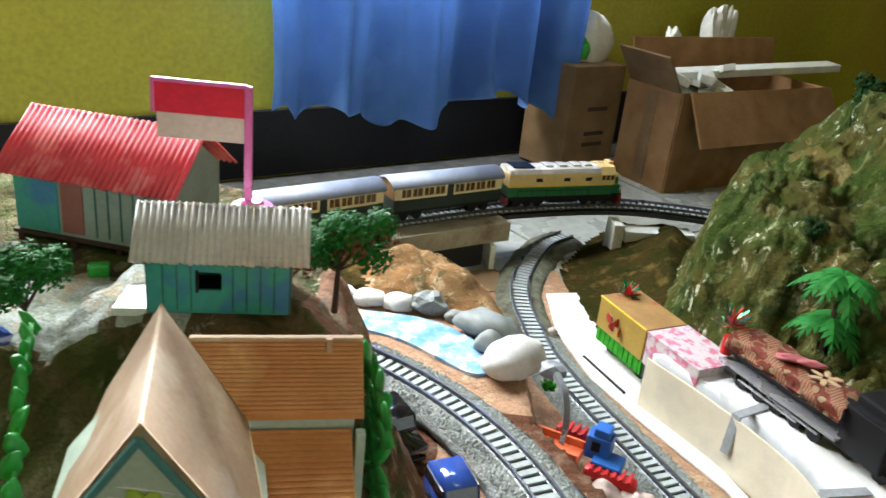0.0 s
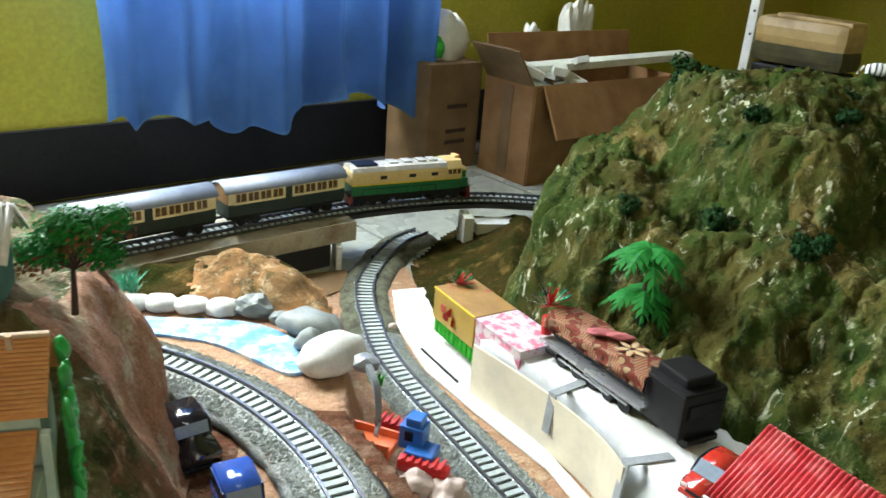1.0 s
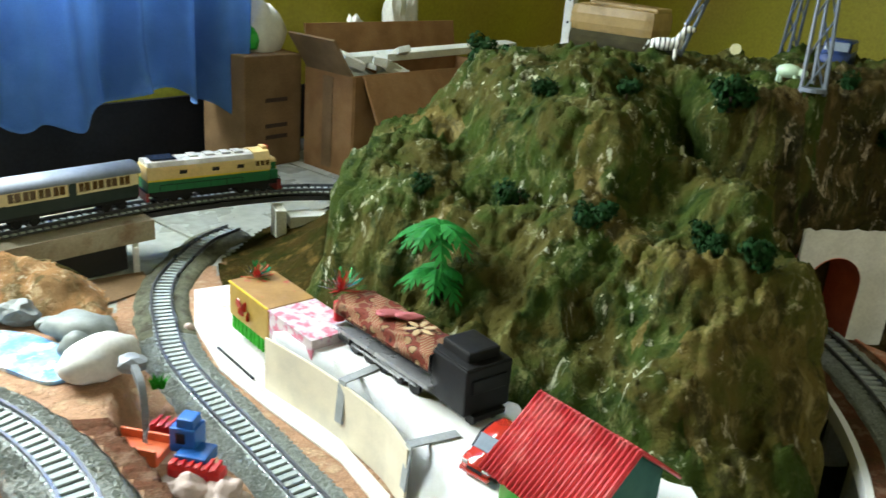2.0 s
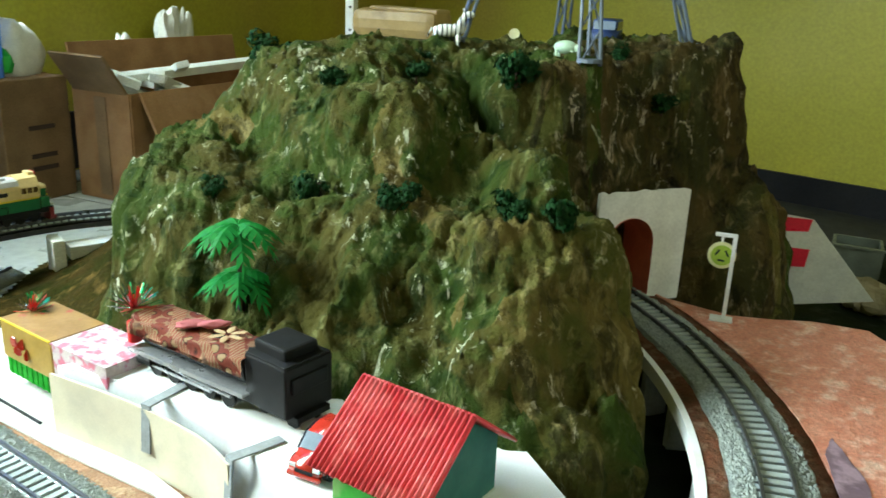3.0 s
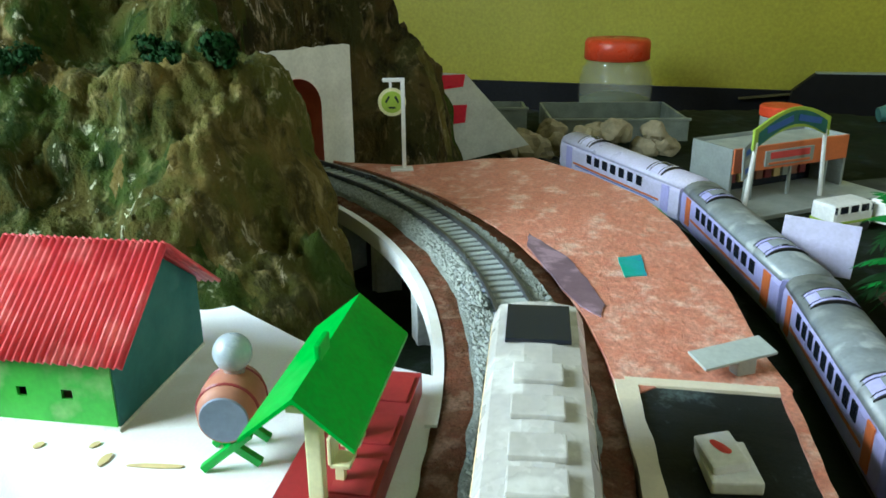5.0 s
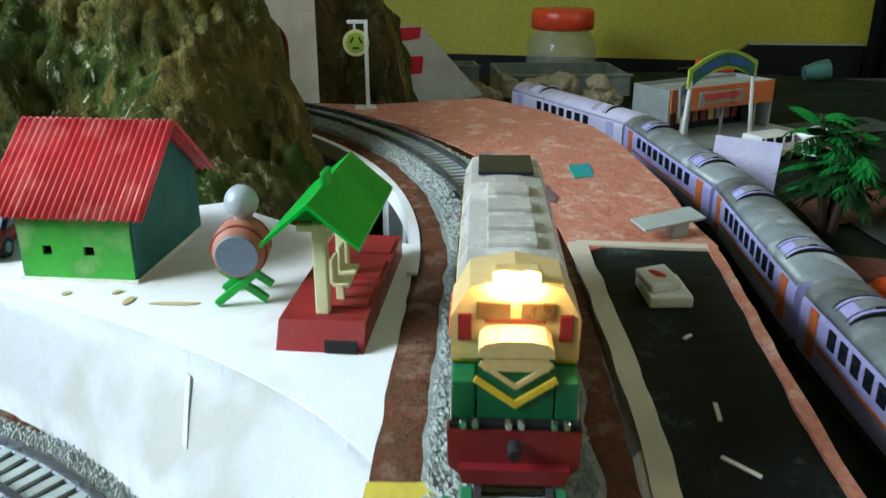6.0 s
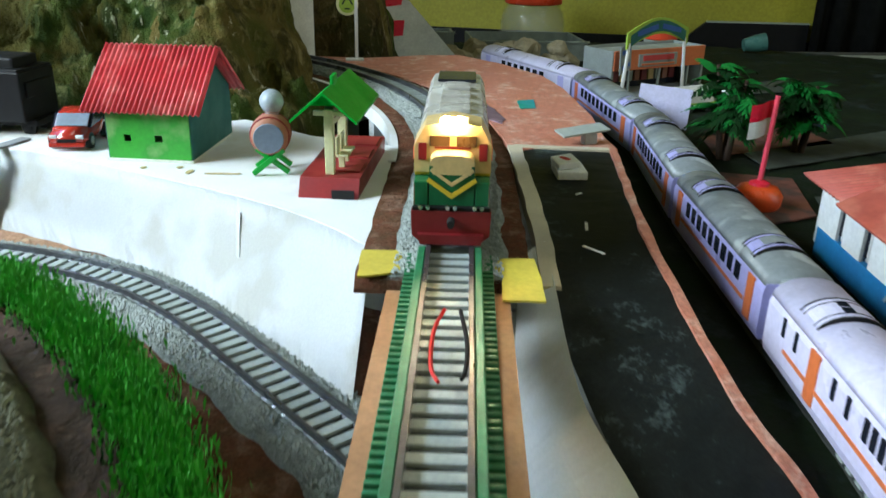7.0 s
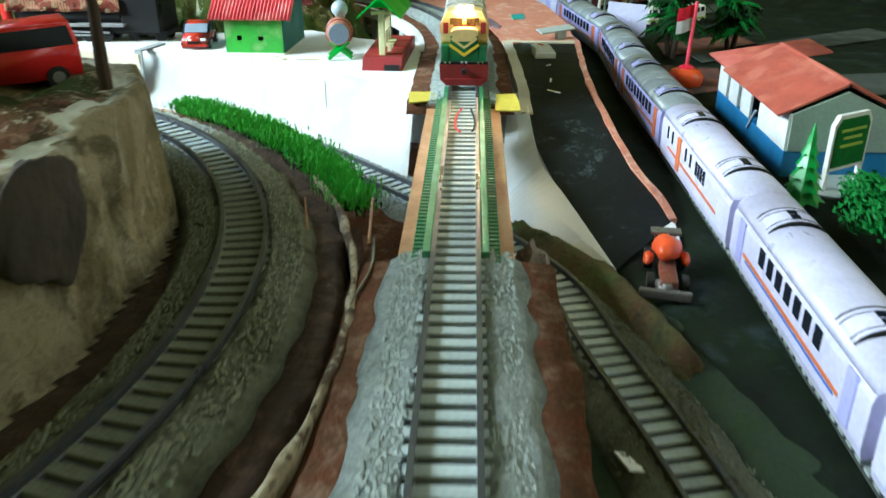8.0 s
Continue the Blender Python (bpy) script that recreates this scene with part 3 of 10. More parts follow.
def build_plaza():
    edge = [Vector(p) for p in spline(PLAZA_EDGE, 0.006)]
    foot = spline(PLAZA_FOOT, 0.006)
    back = [(0.33, 0.172), (0.43, 0.222), (0.437, 0.236), (0.43, 0.30), (0.45, 0.40), (0.42, 0.47), (0.37, 0.53), (0.283, 0.594)]
    outline = [(p.x, p.y) for p in edge] + back
    setting("plaza_board", prism(outline, -0.010, 0.0), M["white"], "worn white board forming the raised station square", "board")
    n = 60
    bm = bmesh.new()
    rows = []
    for k in range(n + 1):
        a = edge[round(k / n * (len(edge) - 1))]
        b = foot[round(k / n * (len(foot) - 1))]
        rows.append([bm.verts.new((a.x + (b.x - a.x) * s, a.y + (b.y - a.y) * s, (FLOOR + 0.002) * s - 0.0005)) for s in (0, 0.15, 0.4, 0.7, 1.0)])
    for r, q in zip(rows, rows[1:]):
        for i in range(4):
            bm.faces.new((r[i], r[i + 1], q[i + 1], q[i]))
    bmesh.ops.solidify(bm, geom=bm.faces[:], thickness=0.002)
    bmesh.ops.recalc_face_normals(bm, faces=bm.faces)
    setting("retaining_wall", bm, M["white"], "curved white board wall below the station square", "retaining wall", True)


build_plaza()


def offset_line(line, off, z):
    return [p + right * off + Vector((0, 0, z)) for p, way, right in frames_along(line)]


def stretch(line, low, high):
    """The steps of a line whose share of its length lies between two values."""
    n = len(line)
    return line[int(low * n):int(high * n) + 1]


i_bend = len(straight)
i_port = len(straight) + len(bend)
APPROACH = [p for p in straight if p.x < 0.055]
BRIDGE = [p for p in straight if 0.045 <= p.x <= 0.258]
LEVEL = [p for p in straight if p.x > 0.264] + bend
BACKLINE = hidden[len(hidden) // 4:]

# earth deck under the level main line
setting("main_line_deck", sweep(lifted(LEVEL, 0), [(-0.0375, -0.006), (-0.0375, 0.0006), (-0.020, 0.0014), (0.020, 0.0014), (0.0335, 0.0006), (0.0335, -0.006)], True, 0.0012, 4), M["earth"], "brown earth strip under the raised main line", "embankment", True)
ballast("main_ballast", LEVEL, 0.0024, 0.0, 0.0205, M["gravel"], "grey green ballast under the main line", 0.0025, 2)
setting("white_deck_edge", sweep(offset_line(bend[:int(len(bend) * 0.72)], -0.0385, 0), [(-0.0016, -0.009), (-0.0016, 0.0016), (0.0030, 0.0016), (0.0030, -0.009)]), M["white"], "white foam edge of the curved deck", "edging")
# bank on which the line comes up to the bridge
setting("approach_bank", sweep(lifted(APPROACH, 0), [(-0.052, FLOOR + 0.03), (-0.036, 0.0), (-0.02, 0.0012), (0.02, 0.0012), (0.039, 0.0), (0.043, FLOOR + 0.01)], True, 0.003, 6), M["earth"], "brown earth bank under the track before the bridge", "embankment", True)
ballast("approach_ballast", APPROACH, 0.0024, 0.0, 0.023, M["gravel"], "grey green ballast before the bridge", 0.003, 3)
# bridge deck with plywood edges
setting("bridge_deck", sweep(lifted(BRIDGE, 0), [(-0.0235, -0.008), (-0.0235, 0.0012), (0.0235, 0.0012), (0.0235, -0.008)]), M["wood"], "plywood bridge deck over the lower track", "bridge")

# track shoulders
FAR_END = 0.69
# both ends of the lower track take the darker olive copy
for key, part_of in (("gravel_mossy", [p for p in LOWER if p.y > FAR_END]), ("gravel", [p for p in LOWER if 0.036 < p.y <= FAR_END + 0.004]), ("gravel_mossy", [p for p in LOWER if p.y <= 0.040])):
    ballast("lower_ballast", part_of, LOW_Z + 0.003, FLOOR - 0.003, 0.0225, M[key], "grey ballast under the lower track" if key == "gravel" else "dark olive ballast under the lower track", 0.003, 5)
# one ring ballast in two tones: near half's shade is put into colour
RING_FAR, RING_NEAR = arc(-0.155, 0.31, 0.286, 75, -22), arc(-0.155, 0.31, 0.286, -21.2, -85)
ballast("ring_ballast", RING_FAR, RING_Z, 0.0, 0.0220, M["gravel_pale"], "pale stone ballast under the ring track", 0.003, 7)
ballast("ring_ballast", RING_NEAR, RING_Z, 0.0, 0.0220, M["gravel_mossy"], "olive ballast under the ring track, darkened for shade", 0.003, 7)
track("main_track", MAIN, MAIN_Z + 0.0012, "main line model track with dark rails and pale sleepers", (-0.3, -0.2), (0.72, 1.2))
track("lower_track", LOWER, LOW_Z + 0.0034, "model railway track curving below the white square", (-0.2, -0.3), (0.4, 0.95))
track("ring_track", RING, RING_Z + 0.0003, "model railway track curving round the village hill", (-0.14, -0.1), (0.3, 0.62), shaded_below=0.175)
chips("loose_ballast", LEVEL + APPROACH, 0.0057, 0.0115, 0.0225, 9000, 1, M["stone_chip"], "loose grey stone chips beside the main track")
chips("loose_ballast", RING_FAR, RING_Z + 0.0033, 0.012, 0.0235, 5500, 2, M["stone_chip"], "loose pale stone chips beside the ring track")
chips("loose_ballast", RING_NEAR, RING_Z + 0.0033, 0.012, 0.0235, 4000, 12, M["chip_dark"], "loose stone chips beside the ring track, darkened for shade")
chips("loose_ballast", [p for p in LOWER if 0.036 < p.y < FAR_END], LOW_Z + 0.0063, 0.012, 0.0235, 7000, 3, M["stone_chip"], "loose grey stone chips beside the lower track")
chips("loose_ballast", [p for p in LOWER if p.y <= 0.040], LOW_Z + 0.0063, 0.012, 0.0235, 2000, 13, M["chip_dark"], "loose dark olive stone chips beside the lower track")

# red painted board inside the bend
inner = offset_line(bend, 0.034, 0)
red = [(p.x, p.y) for p in inner[6:-6:4]] + [(0.70, 0.505), (0.72, 0.452), (0.745, 0.43), (0.772, 0.412), (0.797, 0.378), (0.770, 0.315), (0.728, 0.255), (0.680, 0.217), (0.588, 0.160), (0.528, 0.131), (0.500, 0.113), (0.478, 0.158)]
setting("red_square", prism(red, -0.008, 0.0016), M["redboard"], "board painted in brushed brick red beside the main line", "board")
setting("green_edge", sweep(spline([(0.797, 0.378, 0), (0.770, 0.315, 0), (0.728, 0.255, 0), (0.680, 0.217, 0), (0.588, 0.160, 0), (0.528, 0.131, 0), (0.500, 0.113, 0)]), [(0.0002, -0.012), (0.0002, 0.0008), (0.003, 0.0008), (0.003, -0.012)]), M["green_plastic"], "green strip along the edge of the red board", "edging")

# black road board, running down past the bridge
ROAD_L = [(0.472, 0.172, 0.0), (0.400, 0.133, 0.0), (0.340, 0.100, -0.004), (0.275, 0.063, -0.020), (0.219, 0.019, -0.035), (0.165, -0.029, -0.0455)]
ROAD_R = [(0.497, 0.115, 0.0), (0.420, 0.083, 0.0), (0.355, 0.050, -0.008), (0.283, 0.000, -0.028), (0.257, -0.026, -0.038), (0.238, -0.041, -0.0455)]


def build_road():
    left, right = spline(ROAD_L, 0.006), spline(ROAD_R, 0.006)
    n = 48
    bm = bmesh.new()
    top, low = [], []
    for k in range(n + 1):
        a, b = left[round(k / n * (len(left) - 1))], right[round(k / n * (len(right) - 1))]
        top.append([bm.verts.new(a.lerp(b, s) + Vector((0, 0, 0.0008 + 0.0004 * fractal(a.x * 80, s * 6)))) for s in (0, 0.25, 0.5, 0.75, 1)])
    for r, q in zip(top, top[1:]):
        for i in range(4):
            bm.faces.new((r[i], r[i + 1], q[i + 1], q[i]))
    bmesh.ops.solidify(bm, geom=bm.faces[:], thickness=0.006)
    bmesh.ops.recalc_face_normals(bm, faces=bm.faces)
    a, b = Vector(ROAD_L[0]), Vector(ROAD_R[0])
    setting("road_border", sweep(resample([a, b], 0.006), [(-0.003, -0.006), (-0.003, 0.0022), (0.003, 0.0022), (0.003, -0.006)], True, 0.0010, 12), M["cream"], "pale painted border across the road end", "kerb")
    setting("road", bm, M["asphalt"], "black road board with scuffs between pale borders", "road", False)
    for line, w, name in (([p for p in left if p.x > 0.300], 0.008, "left"), (right, 0.0045, "right")):
        setting("road_border", sweep(line, [(-w / 2, -0.006), (-w / 2, 0.0024), (w / 2, 0.0024), (w / 2, -0.006)], True, 0.0012, 11), M["cream"] if name == "left" else M["redboard"], "pale painted border strip of the black road", "kerb")


build_road()

# white card bank sloping from the road's edge to the verge
bm = bmesh.new()
head = spline([(0.335, 0.097, -0.004), (0.300, 0.077, -0.012), (0.275, 0.063, -0.019), (0.246, 0.045, -0.026), (0.219, 0.020, -0.032), (0.190, -0.006, -0.0385), (0.165, -0.029, -0.0450)], 0.006)
foot = spline([(0.322, 0.103, -0.010), (0.272, 0.083, -0.030), (0.240, 0.067, -0.044), (0.206, 0.047, -0.046), (0.191, 0.016, -0.046), (0.177, -0.010, -0.047), (0.164, -0.031, -0.047)], 0.006)
n = 40
rows = []
for k in range(n + 1):
    a, b = head[round(k / n * (len(head) - 1))], foot[round(k / n * (len(foot) - 1))]
    rows.append([bm.verts.new(v) for v in (a + Vector((0, 0, 0.0016)), a.lerp(b, 0.5) + Vector((0, 0, 0.0026)), b + Vector((0, 0, 0.0016)), b - Vector((0, 0, 0.002)), a - Vector((0, 0, 0.003)))])
for p, q in zip(rows, rows[1:]):
    for k in range(5):
        bm.faces.new((p[k], p[(k + 1) % 5], q[(k + 1) % 5], q[k]))
bmesh.ops.recalc_face_normals(bm, faces=bm.faces)
setting("road_bank", bm, M["white"], "white card bank beside the falling edge of the road", "bank")

# dark yard beside the road and round the coaches
YARD = [(0.50, 0.10), (0.62, 0.165), (0.70, 0.215), (0.80, 0.33), (0.84, 0.46), (1.02, 0.70), (1.20, 0.62), (1.42, 0.30), (1.45, -0.10), (0.80, -0.40), (0.30, -0.50), (-0.10, -0.34), (-0.02, -0.20), (0.11, -0.09), (0.20, 0.0), (0.30, 0.03), (0.40, 0.06)]
terrain("yard", YARD, lambda x, y, d: FLOOR + 0.004 + 0.0015 * fractal(x * 40, y * 40), 0.008, M["yard"], "dark green and black flocked ground of the railway yard", "ground", FLOOR + 0.001)

# dark ground under the viaduct
terrain("viaduct_ground", [(0.425, 0.245), (0.448, 0.215), (0.52, 0.225), (0.60, 0.30), (0.66, 0.40), (0.685, 0.52), (0.60, 0.52), (0.55, 0.42), (0.46, 0.40), (0.445, 0.33)], lambda x, y, d: FLOOR + 0.005 + 0.003 * fractal(x * 60, y * 60), 0.006, M["yard"], "dark green and brown ground between the mountain and viaduct", "ground", FLOOR + 0.001)

# mossy bank between the white card and the lower track
terrain("mossy_bank", [(0.203, 0.045), (0.163, -0.030), (0.135, -0.058), (0.100, -0.088), (0.089, -0.078), (0.122, -0.040), (0.148, -0.008), (0.172, 0.035)], lambda x, y, d: FLOOR + 0.004 + 0.010 * min(1.0, d / 0.009) ** 0.7 + 0.002 * fractal(x * 90, y * 90), 0.0035, M["moss_bank"], "mossy brown bank between white card and lower track", "ground", FLOOR + 0.001)

# soil in the cutting of the lower track
CUTTING = [(0.12, 0.80), (0.185, 0.86), (0.20, 0.80), (0.185, 0.70), (0.21, 0.63), (0.30, 0.50), (0.34, 0.30), (0.29, 0.12), (0.22, 0.04), (0.12, -0.09), (-0.02, -0.20), (-0.12, -0.34), (-0.42, -0.34), (-0.34, -0.08), (0.05, 0.02), (0.13, 0.12), (0.17, 0.24), (0.15, 0.44), (0.10, 0.56), (0.09, 0.68)]
terrain("cutting_soil", CUTTING, lambda x, y, d: FLOOR + 0.002 + 0.0014 * fractal(x * 50, y * 50), 0.007, None, "brown and sandy soil beside the lower track", "ground", FLOOR + 0.0012, lambda x, y: 1 if y > 0.36 else 3 if x > -0.02 and y < -0.06 + 0.012 * fractal(x * 45, y * 45) else 2 if y < 0.062 + 0.012 * fractal(x * 40, y * 40) else 0, [M["earth"], M["sand"], M["skirt_soil"], M["green_flock"]])

# board under the ring track and the pond
BASE = [(-0.155 + 0.345 * math.cos(radians(a)), 0.31 + 0.345 * math.sin(radians(a))) for a in range(-44, 40, 7)] + [(0.132, 0.52), (0.133, 0.57), (0.120, 0.625), (0.100, 0.69), (0.078, 0.745), (0.02, 0.775), (-0.10, 0.72), (-0.30, 0.62), (-0.50, 0.45), (-0.50, 0.1), (-0.30, -0.06)] + [(-0.155 + 0.329 * math.cos(radians(a)), 0.31 + 0.329 * math.sin(radians(a))) for a in range(-100, -46, 6)]


def base_height(x, y, d):
    return -0.003 + 0.0012 * fractal(x * 50, y * 50) - 0.045 * max(0, 1 - d / (0.012 if y > 0.07 else 0.003))


def base_pick(x, y):
    r = math.hypot(x + 0.155, y - 0.31)
    # near side takes the earth with shade painted in
    if y < 0.24 and r > 0.20:
        return 2
    return 1 if y > 0.5 or r < 0.312 and x > 0.05 and y > 0.38 else 0


terrain("village_base", BASE, base_height, 0.006, None, "earth and sand covered board under the ring track", "ground", FLOOR + 0.001, base_pick, [M["earth"], M["sand"], M["dark_earth"]])

# pale foam rim of that board, and the plaster trough between it and the bank of the main line
setting("board_rim", sweep(arc(-0.155, 0.31, 0.3290, -36, -84), [(-0.0012, -0.030), (-0.0014, 0.0002), (0.0002, 0.0010), (0.0014, -0.0002), (0.0010, -0.030)], True, 0.0018, 15), M["foam_rim"], "cream foam rim round the earth covered board", "edging", True)


def trough():
    left = arc(-0.155, 0.31, 0.3305, -47, -63)
    fin = spline([(0.060, 0.048, 0.001), (0.035, 0.0335, 0.001), (0.007, 0.0235, 0.001), (-0.020, 0.0100, -0.001)], 0.004)
    bm = bmesh.new()
    rows = []
    n = 14
    for k in range(n + 1):
        a, b = left[round(k / n * (len(left) - 1))], fin[round(k / n * (len(fin) - 1))]
        a = Vector((a.x, a.y, -0.002))
        mid = (a + b) / 2 - Vector((0, 0, 0.024 * (1 - k / n) + 0.004))
        out = (b - a).normalized() * 0.0014
        mid += Vector((0, 0, 0.002 * noise.noise(Vector((k * 0.8, 1, 4)))))
        rows.append([bm.verts.new(v) for v in (a, mid, b, b + out, mid + out * 6 - Vector((0, 0, 0.020)))])
    for p, q in zip(rows, rows[1:]):
        for u in range(4):
            bm.faces.new((p[u], p[u + 1], q[u + 1], q[u]))
    bmesh.ops.recalc_face_normals(bm, faces=bm.faces)
    setting("plaster_trough", bm, M["trough"], "grey beige plaster trough with a thin raised lip", "ground")


trough()


# mountain
FOOT = [(0.270, 0.72), (0.283, 0.65), (0.298, 0.59), (0.345, 0.49), (0.385, 0.425), (0.412, 0.385), (0.442, 0.358), (0.478, 0.342), (0.516, 0.345), (0.548, 0.372), (0.578, 0.416), (0.604, 0.468), (0.628, 0.515), (0.640, 0.545), (0.700, 0.555), (0.735, 0.498), (0.765, 0.470), (0.815, 0.464), (0.862, 0.488), (0.900, 0.555), (0.915, 0.66), (0.86, 0.82), (0.72, 0.93), (0.56, 0.915), (0.44, 0.92), (0.36, 0.885), (0.300, 0.80)]
TOWER = [(0.57, 0.60), (0.60, 0.562), (0.645, 0.552), (0.70, 0.556), (0.750, 0.528), (0.800, 0.520), (0.845, 0.560), (0.855, 0.66), (0.80, 0.76), (0.68, 0.78), (0.58, 0.70)]


def bell(x, y, cx, cy, r):
    return math.exp(-((x - cx) ** 2 + (y - cy) ** 2) / (r * r))


# crest of the brown spur before the tunnel
SPUR = [(0.482, 0.456), (0.532, 0.436), (0.600, 0.474)]


def mountain_height(x, y, d):
    crease = noise.noise(Vector((x * 22, y * 22, 4))) * 0.6 + noise.noise(Vector((x * 55, y * 55, 9))) * 0.3
    crease += 0.5 * (0.45 - abs(noise.noise(Vector((x * 34, y * 34, 2)))) * 1.6)
    steep = 0.58 + 0.26 * bell(x, y, 0.585, 0.475, 0.075) + 0.09 * bell(x, y, 0.45, 0.82, 0.10) + 0.22 * bell(x, y, 0.285, 0.68, 0.06)
    # a hollow runs down the front, left of the brown spur
    steep *= 1.0 - 0.40 * bell(x, y, 0.440, 0.465, 0.070) - 0.22 * bell(x, y, 0.385, 0.560, 0.050) - 0.20 * bell(x, y, 0.490, 0.540, 0.040) - 0.20 * bell(x, y, 0.385, 0.645, 0.075) - 0.28 * bell(x, y, 0.497, 0.385, 0.035)
    side = steep * max(0.0, d + 0.013 * crease * min(1.0, d / 0.015)) ** 0.5
    top = 0.258 - 0.050 * bell(x, y, 0.36, 0.76, 0.10) - 0.03 * bell(x, y, 0.40, 0.60, 0.10)
    k = 0.03
    h = max(0.0, min(1.0, 0.5 + 0.5 * (top - side) / k))
    level = top * (1 - h) + side * h - k * h * (1 - h)
    if inside(x, y, TOWER):
        level = max(level, min(0.236 + 0.105 * (x - 0.62), 0.125 + 0.80 * max(0.0, edge_distance(x, y, TOWER) + 0.006 * crease) ** 0.5))
    level -= 0.013 * math.sin((level - 0.03) * 52 + 2.4 * noise.noise(Vector((x * 7, y * 7, 1)))) * min(1.0, max(0.0, (0.222 - level) / 0.03)) * min(1.0, level / 0.05)
    q = min(edge_distance(x, y, [SPUR[0], SPUR[1]]), edge_distance(x, y, [SPUR[1], SPUR[2]]))
    spur = 0.154 - 0.25 * max(0.0, x - 0.55) - 2.5 * max(0.0, math.hypot(q, 0.010) - 0.016 + 0.010 * crease)
    level = max(level, min(spur, 0.9 * d ** 0.5))
    rough = 0.0035 * fractal(x * 150, y * 150, 11, 2) + 0.008 * (0.5 - abs(fractal(x * 85, y * 85, 7, 2))) + 0.011 * fractal(x * 24, y * 24, 2) + 0.007 * (0.5 - abs(fractal(x * 48, y * 48, 5, 3)))
    return FLOOR + level + rough * min(1.0, d / 0.02)


def mountain_pick(x, y):
    mottle = 0.7 * fractal(x * 14, y * 14, 6, 3)
    if mottle + 0.75 * bell(x, y, 0.53, 0.41, 0.085) > 0.42:
        return 2
    return 1 if mottle + 0.9 * bell(x, y, 0.74, 0.54, 0.12) > 0.46 else 0


mountain = terrain("mountain", FOOT, mountain_height, 0.0025, None, "model mountain of crumpled painted plaster in mossy green and brown", "mountain", FLOOR, mountain_pick, [M["hill"], M["hill_brown"], M["hill_gold"]])

def crumple(ob, low, much=1.0):
    """Push the skin in and out along its normals, in lumps and ledges that do not follow the slope."""
    me = ob.data
    normals = [v.normal.copy() for v in me.vertices]
    for v, d in zip(me.vertices, normals):
        c = v.co
        ease = max(0.0, min(1.0, (c.z - low) / 0.02))
        k = 0.0075 * noise.noise(Vector((c.x * 26, c.y * 26, c.z * 34)))
        k += 0.0042 * (0.35 - abs(noise.noise(Vector((c.x * 52 + 5, c.y * 52, c.z * 60)))))
        k += 0.0018 * noise.noise(Vector((c.x * 120, c.y * 120 + 3, c.z * 130)))
        v.co = c + d * k * ease * much
    me.update()


crumple(mountain, FLOOR)

# earth skirt between the mountain and the lower track
SKIRT = [(0.33, 0.62), (0.235, 0.66), (0.205, 0.72), (0.198, 0.80), (0.206, 0.87), (0.247, 0.948), (0.303, 1.03), (0.36, 1.02), (0.42, 0.96), (0.42, 0.86), (0.38, 0.74)]


def skirt_height(x, y, d):
    near = max(0.0, 0.34 - x) / 0.14
    return FLOOR + 0.003 + 0.05 * min(1.0, d / 0.10) ** 1.3 * max(0.0, 1.0 - 0.35 * near) + 0.003 * fractal(x * 40, y * 40) * min(1.0, d / 0.01)


terrain("mountain_skirt", SKIRT, skirt_height, 0.005, None, "brown earth skirt sloping from the mountain to the track", "ground", FLOOR + 0.001, None, [M["skirt_soil"]])

# village hill
HILL = [(-0.155 + r * math.cos(radians(a)), 0.31 + r * math.sin(radians(a))) for a, r in ((-110, 0.245), (-90, 0.245), (-70, 0.243), (-50, 0.250), (-40, 0.258), (-30, 0.260), (-15, 0.242), (0, 0.22), (15, 0.205), (30, 0.21), (42, 0.232), (55, 0.262), (68, 0.285), (80, 0.30), (95, 0.31), (115, 0.33), (150, 0.34), (190, 0.34), (230, 0.30))]


def hill_height(x, y, d):
    south = max(0.0, min(1.0, (0.26 - y) / 0.06))
    side = (0.9 + 1.3 * south) * max(0.0, d + (0.010 - 0.006 * south) * fractal(x * 22, y * 22, 1, 3)) ** 0.62
    shelf = max(0.0, min(1.0, (x - 0.012) / 0.03), min(1.0, (0.228 - y) / 0.03))
    top = 0.128 - 0.035 * max(0.0, min(1.0, (0.33 - y) / 0.05))
    top = top * (1 - shelf) + (0.056 + 0.005 * max(0.0, min(1.0, (0.20 - y) / 0.03))) * shelf
    top += 0.0205 * max(0.0, min(1.0, (0.066 - math.hypot(x + 0.060, (y - 0.353) * 1.25)) / 0.024))
    k = 0.02
    h = max(0.0, min(1.0, 0.5 + 0.5 * (top - side) / k))
    return top * (1 - h) + side * h - k * h * (1 - h) + 0.004 * fractal(x * 50, y * 50, 3) * min(1.0, d / 0.02)


def hill_pick(x, y):
    d = edge_distance(x, y, HILL)
    if y < 0.235 and d < 0.017 + 0.006 * fractal(x * 40, y * 40):
        return 3 if d > 0.009 + 0.003 * fractal(x * 60, y * 60, 2) else 2
    if x < -0.066 and 0.325 + 0.012 * fractal(x * 40, y * 40) < y < 0.400 + 0.010 * fractal(x * 40, y * 40, 4):
        return 4
    if x > -0.022 and y > 0.345:
        return 5
    return 1 if d < 0.055 + 0.012 * fractal(x * 30, y * 30) else 0


village_hill = terrain("village_hill", HILL, hill_height, 0.0036, None, "plaster village hill with dark turf top and brown cliff sides", "hill", -0.002, hill_pick, [M["village"], M["cliff"], M["cliff_tan"], M["cliff_rim"], M["village_gravel"], M["pink_earth"]])

crumple(village_hill, 0.0, 0.55)


